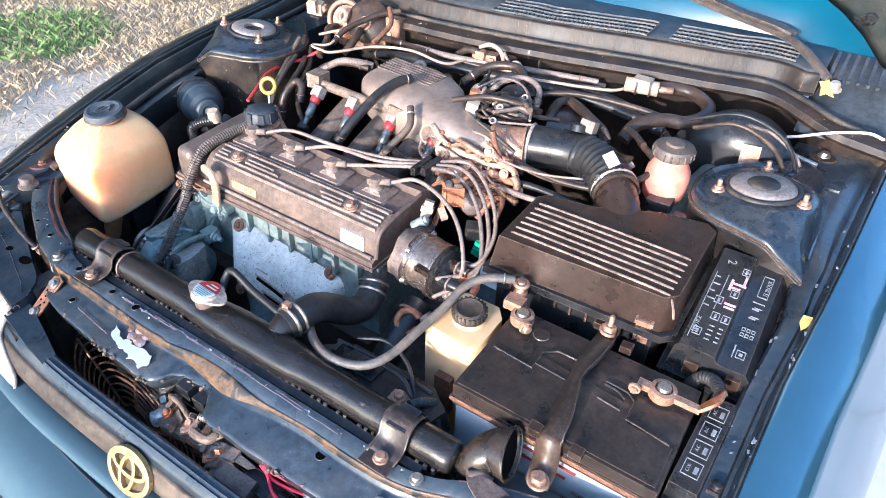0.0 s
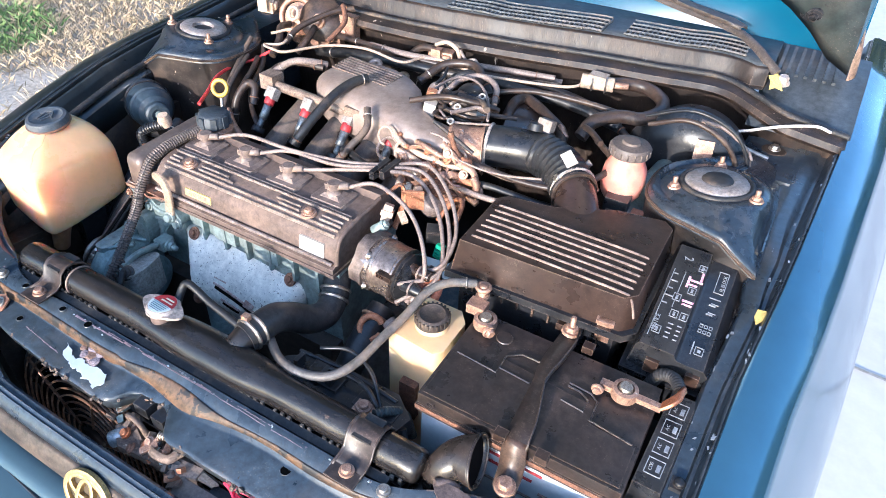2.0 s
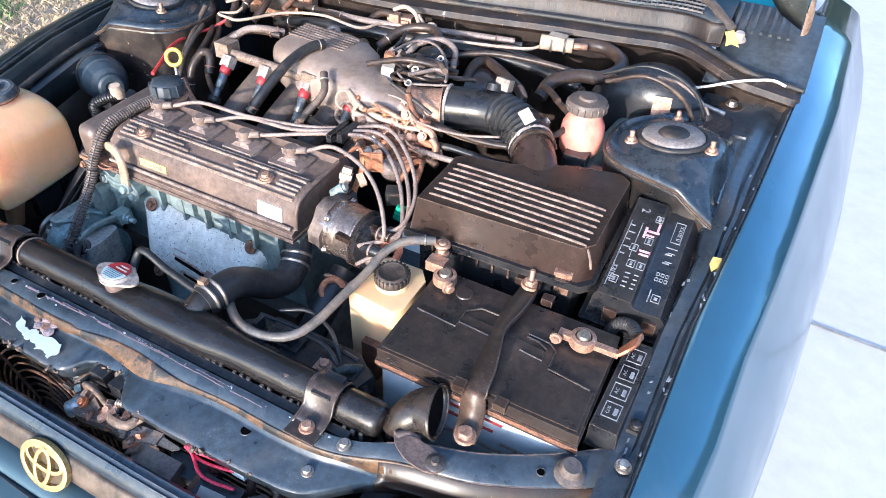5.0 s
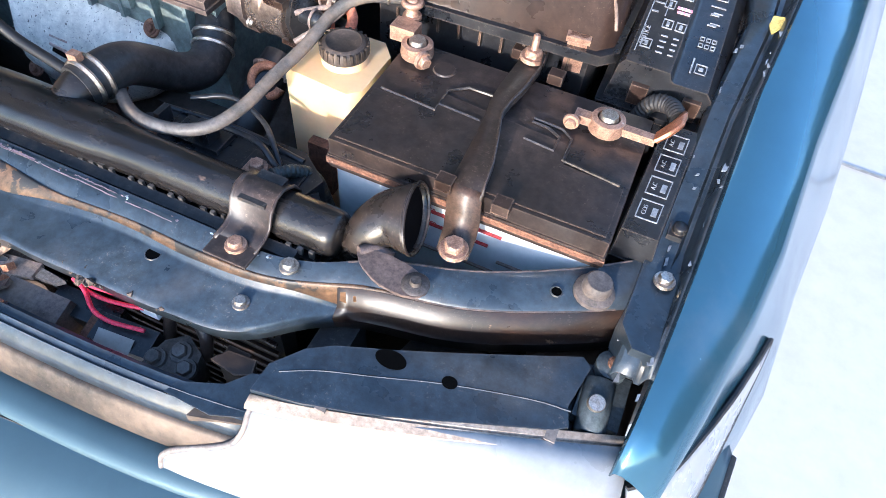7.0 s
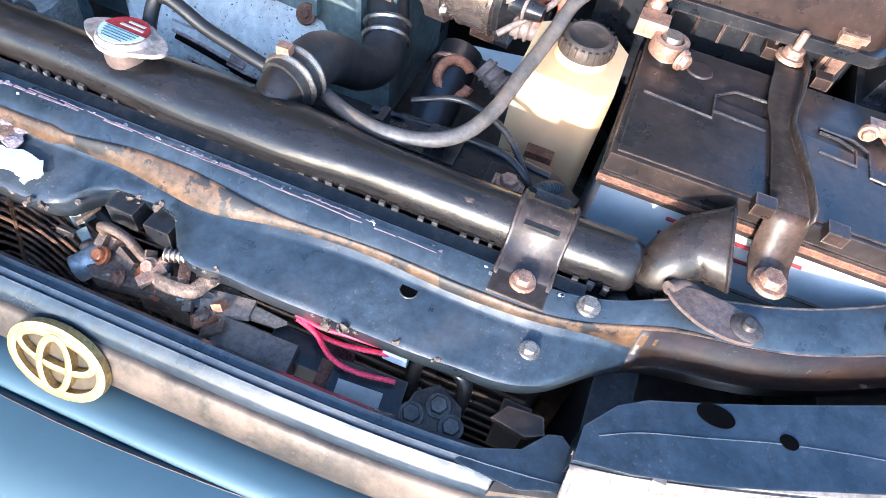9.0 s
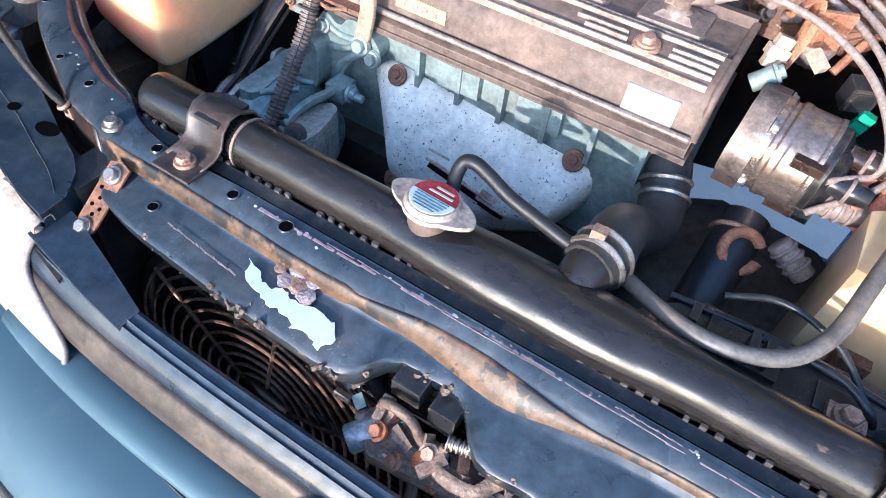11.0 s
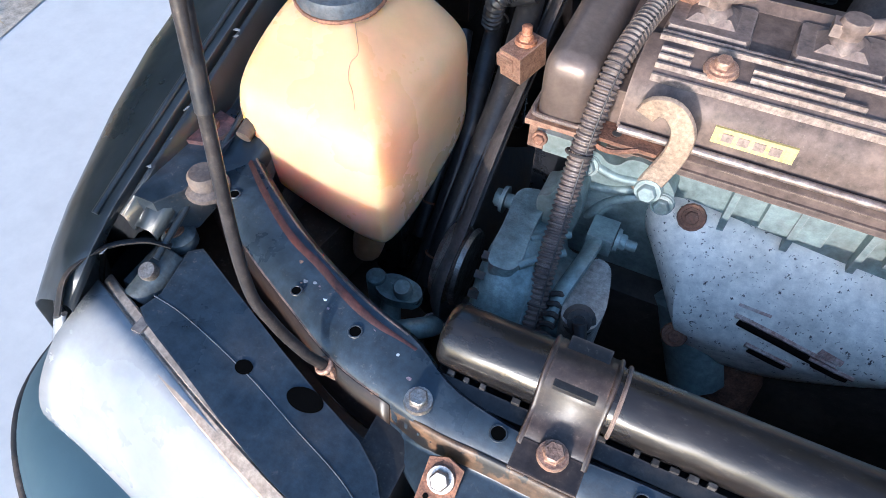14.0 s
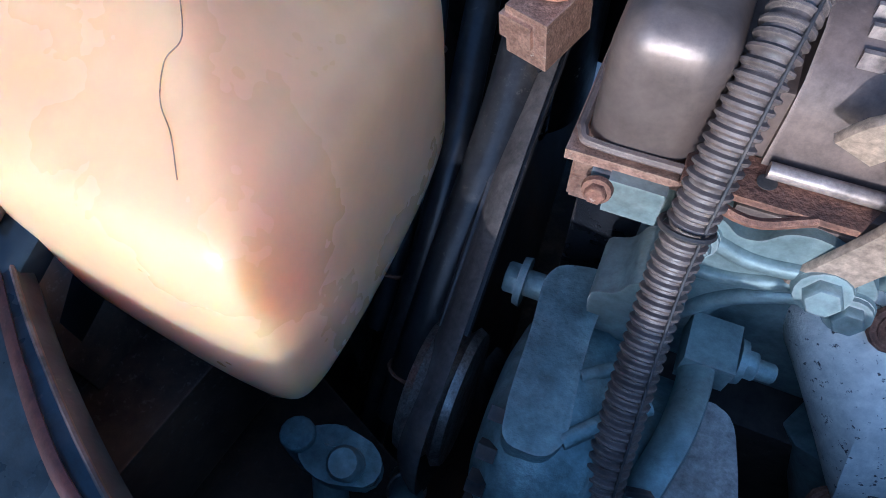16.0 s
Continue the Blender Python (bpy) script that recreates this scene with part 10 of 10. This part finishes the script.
def nose():
    c = thing("condenser", (0, -0.02, 0.35), "dark air conditioning condenser behind the grille", "condenser")
    part("core", box(-0.30, 0.30, -0.018, 0.0, 0.35, 0.70, 0.002), surf("condenser_fin", (0.03, 0.026, 0.024), (0.05, 0.04, 0.032), 0.6, scale=60), c)
    for k in range(20):
        part("tube", box(-0.295, 0.295, -0.0215, -0.017, 0.37 + 0.0165 * k, 0.374 + 0.0165 * k, 0.0008), PLASTIC_BROWN, c)
    g = thing("cooling_fan", (-0.15, -0.05, 0.38), "black cooling fan behind a rusty wire guard", "fan")
    o = (-0.165, -0.050, 0.555)
    ax = (0.0, -1, 0.12)
    for k in range(11):
        part("guard_ring", torus(o, 0.034 + 0.0118 * k, 0.0016, ax, 56, 6), GUARD, g)
    for a in range(6):
        t = radians(60 * a + 20)
        part("guard_spoke", tube([(o[0] + 0.03 * math.cos(t), o[1] - 0.001 + 0.03 * math.sin(t) * 0.12, o[2] + 0.03 * math.sin(t)), (o[0] + 0.155 * math.cos(t), o[1] - 0.001 + 0.155 * math.sin(t) * 0.12, o[2] + 0.155 * math.sin(t))], 0.002, 6, 2), GUARD, g)
    part("shroud_ring", torus((o[0], o[1] + 0.012, o[2]), 0.158, 0.008, ax, 48, 8), PLASTIC, g)
    part("motor", cyl((o[0], o[1] + 0.004, o[2]), (o[0], o[1] + 0.03, o[2]), 0.032, 20), PLASTIC, g)
    for a in range(7):
        t = radians(360 / 7 * a)
        part("blade", moved(box(0.03, 0.145, -0.020, 0.020, -0.0015, 0.0015, 0.0006), Matrix.Translation((o[0], o[1] + 0.016, o[2])) @ Matrix.Rotation(radians(83), 4, "X") @ Matrix.Rotation(t, 4, "Z") @ Matrix.Rotation(radians(22), 4, "X")), PLASTIC, g)
    # bonnet lock
    l = thing("bonnet_lock", (0.01, -0.06, 0.66), "dirty rust-brown bonnet lock", "lock")
    dirty = surf("greasy_lock", (0.20, 0.14, 0.10), (0.10, 0.07, 0.055), 0.55, metal=0.3, scale=60, spot=(0.42, 0.32, 0.24), spot_at=0.66, spot_scale=70, bump=0.5)
    part("plate", join(prism([(-0.045, -0.066), (-0.03, -0.044), (0.035, -0.040), (0.075, -0.050), (0.090, -0.064), (0.06, -0.074), (0.01, -0.080), (-0.02, -0.084)], 0.688, 0.700, 0.003), box(-0.03, 0.06, -0.05, -0.044, 0.60, 0.70, 0.002)), dirty, l, "greasy tan lock plate")
    part("guide", tube([(-0.03, -0.052, 0.700), (-0.026, -0.056, 0.722), (-0.005, -0.058, 0.724), (0.004, -0.058, 0.706), (0.016, -0.060, 0.700)], 0.0035, 8, 6), dirty, l)
    part("block", box(-0.030, -0.008, -0.044, -0.026, 0.712, 0.730, 0.003), PLASTIC, l, "black stop block")
    part("block", box(0.0, 0.020, -0.045, -0.028, 0.708, 0.726, 0.003), PLASTIC, l, "black stop block")
    part("catch_spring", tube([(0.020, -0.052, 0.712), (0.040, -0.048, 0.712), (0.052, -0.054, 0.708)], 0.0055, 10, 8, pitch=0.0035, depth=0.3), STEEL, l, "coil spring")
    part("catch", tube([(0.012, -0.066, 0.702), (0.030, -0.072, 0.708), (0.050, -0.070, 0.708), (0.058, -0.060, 0.712), (0.066, -0.052, 0.718)], 0.0055, 8, 6, flat=0.35), dirty, l, "bent catch lever")
    part("arm", prism([(0.052, -0.060), (0.092, -0.054), (0.094, -0.068), (0.062, -0.078)], 0.698, 0.703, 0.0015), surf("arm_dust", (0.34, 0.26, 0.21), (0.24, 0.18, 0.14), 0.6, scale=50), l, "dusty flat arm")
    part("shim", prism([(0.090, -0.056), (0.118, -0.058), (0.112, -0.064), (0.090, -0.066)], 0.695, 0.700, 0.001), WIREW, l, "cream plastic shim")
    part("roller", cyl((-0.040, -0.080, 0.690), (-0.026, -0.062, 0.696), 0.0105, 14), surf("roller_grey", (0.34, 0.35, 0.36), (0.25, 0.25, 0.25), 0.4, metal=0.4, scale=50), l, "grey roller")
    rnd = random.Random(5)
    for k in range(46):
        t = rnd.random()
        c0 = Vector((-0.070 + 0.15 * t, -0.046 - 0.026 * t + rnd.uniform(-0.014, 0.010), 0.697 + rnd.uniform(-0.008, 0.010)))
        turn = Matrix.Translation(c0) @ pose(0, 0, 0, rnd.uniform(-40, 40), rnd.uniform(-40, 40), rnd.uniform(0, 180))
        a, b2, h2 = rnd.uniform(0.003, 0.010), rnd.uniform(0.002, 0.006), rnd.uniform(0.0012, 0.005)
        shape = box(-a, a, -b2, b2, -h2, h2, 0.001) if k % 3 else lathe([(0, -h2), (b2, -h2), (b2 * 1.1, 0), (b2 * 0.7, h2), (0, h2)], n=9)
        for v in shape.verts:
            v.co += Vector((rnd.uniform(-1, 1), rnd.uniform(-1, 1), rnd.uniform(-1, 1))) * 0.0006
        part("greasy_link", moved(shape, turn), rnd.choice((dirty, dirty, TAN, ORANGE, CAST, PLASTIC)), l)
    for k in range(9):
        p = (rnd.uniform(-0.03, 0.05), rnd.uniform(-0.078, -0.062), rnd.uniform(0.692, 0.706))
        part("rivet", hexbolt(p, (rnd.uniform(-1, 1), -0.6, 1), rnd.uniform(0.003, 0.006)), rnd.choice((TAN, RUST, COPPER)), l)
    b = thing("switch_block", (0.10, -0.08, 0.64), "dusty brown and black switch block", "switch")
    part("body", moved(box(-0.028, 0.028, -0.012, 0.012, -0.03, 0.012, 0.003), pose(0.104, -0.080, 0.684, 14, 6, 4)), surf("block_brown", (0.17, 0.125, 0.10), (0.11, 0.08, 0.065), 0.5, scale=50, dust=DUST, dust_amt=0.3), b, "dusty brown half")
    part("socket", moved(box(-0.030, 0.030, -0.011, 0.011, -0.03, 0.008, 0.003), pose(0.138, -0.064, 0.676, 10, 6, 4)), PLASTIC, b, "black socket")
    r = thing("relay", (0.185, -0.075, 0.63), "black relay with a white label and brown base", "relay")
    part("body", moved(box(-0.026, 0.026, -0.012, 0.012, -0.03, 0.010, 0.003), pose(0.186, -0.072, 0.678, 10, 4, 6)), PLASTIC, r)
    part("label", moved(box(-0.018, 0.014, -0.0085, 0.0085, 0.0, 0.0008, 0), pose(0.186, -0.0835, 0.6865, 30, 4, 6)), LABEL, r, "white label")
    part("base", moved(box(-0.010, 0.010, -0.014, 0.014, -0.02, 0.004, 0.002), pose(0.160, -0.078, 0.678, 10, 4, 6)), RUST, r)
    for pts in ([(0.122, -0.052, 0.704), (0.142, -0.054, 0.704), (0.160, -0.052, 0.704), (0.182, -0.049, 0.702), (0.200, -0.045, 0.700)],
                [(0.124, -0.054, 0.702), (0.143, -0.058, 0.700), (0.160, -0.057, 0.698), (0.184, -0.053, 0.699), (0.200, -0.047, 0.697)],
                [(0.128, -0.053, 0.703), (0.142, -0.060, 0.702), (0.158, -0.070, 0.700), (0.176, -0.072, 0.698), (0.204, -0.066, 0.695)]):
        hose("red_wire", pts, 0.0020, PINKWIRE, "bright pink-red wire loop", "wire", "red wires", n=8)
    single("joiner", box(0.188, 0.206, -0.052, -0.042, 0.692, 0.702, 0.002), WHITE, "small white plastic wire joiner", "joiner")
    h = thing("dryer_fitting", (0.236, -0.065, 0.62), "dull metal pipe fitting with a tan bent hose", "fitting")
    part("block", join(prism([(0.214, -0.086), (0.258, -0.082), (0.252, -0.060), (0.232, -0.050), (0.218, -0.062)], 0.65, 0.685, 0.004)), DULL, h, "dull cast block")
    for x, y in ((0.222, -0.079), (0.237, -0.066), (0.250, -0.077)):
        part("bolt", hexbolt((x, y, 0.686), (0, -0.2, 1), 0.0065), DULL, h)
    part("bent_hose", tube([(0.213, -0.058, 0.66), (0.212, -0.046, 0.690), (0.222, -0.040, 0.700), (0.238, -0.042, 0.700), (0.249, -0.048, 0.692), (0.250, -0.056, 0.67)], 0.0055, 10, 6), HOSE_TAN, h, "tan bent hose")
    single("grille_bracket", join(prism([(0.272, -0.068), (0.296, -0.072), (0.308, -0.066), (0.304, -0.054), (0.280, -0.056)], 0.703, 0.708, 0.002), box(0.276, 0.296, -0.066, -0.05, 0.66, 0.704, 0.003)), BAY_DIRTY, "dull bracket at the grille's end", "bracket")
    single("front_crossmember", join(box(-0.55, 0.55, -0.12, 0.04, 0.28, 0.345, 0.01), box(-0.36, -0.33, -0.05, 0.03, 0.34, 0.73, 0.006), box(0.33, 0.36, -0.05, 0.02, 0.34, 0.70, 0.006)), SEAL, "dark lower crossmember below the radiator", "crossmember", "structure")
    for s in (1, -1):
        single("wheel_apron", prism([(s * 0.36, 0.0), (s * 0.56, 0.06), (s * 0.58, 0.22), (s * 0.40, 0.14)], 0.40, 0.60, 0.01), BAY_DIRTY, "dark splash panel behind the headlamp", "panel", "structure")
    # added dark sheet that stands for the shaded ground below the open bay
    tray = prism([(-0.60, -0.10), (0.60, -0.10), (0.62, 0.88), (-0.62, 0.88)], 0.20, 0.215, 0.002)
    single("undertray", tray, SEAL, "black sheet added for the shaded ground below the engine", "undertray", "structure")


nose()


def wheels():
    for s in (1, -1):
        w = thing("wheel", (s * 0.60, 0.56, 0.0), "dark front wheel under the wing", "wheel", "front wheels")
        part("tyre", lathe([(0.17, -0.08), (0.27, -0.085), (0.287, -0.06), (0.29, 0), (0.287, 0.06), (0.27, 0.085), (0.17, 0.08)], (s * 0.60, 0.56, 0.29), (1, 0, 0), 32), SEAL, w)
        part("rim", lathe([(0, 0.05), (0.06, 0.05), (0.15, 0.06), (0.172, 0.075), (0.172, -0.075), (0, -0.06)], (s * 0.60, 0.56, 0.29), (s, 0, 0), 28), ALU, w)


wheels()
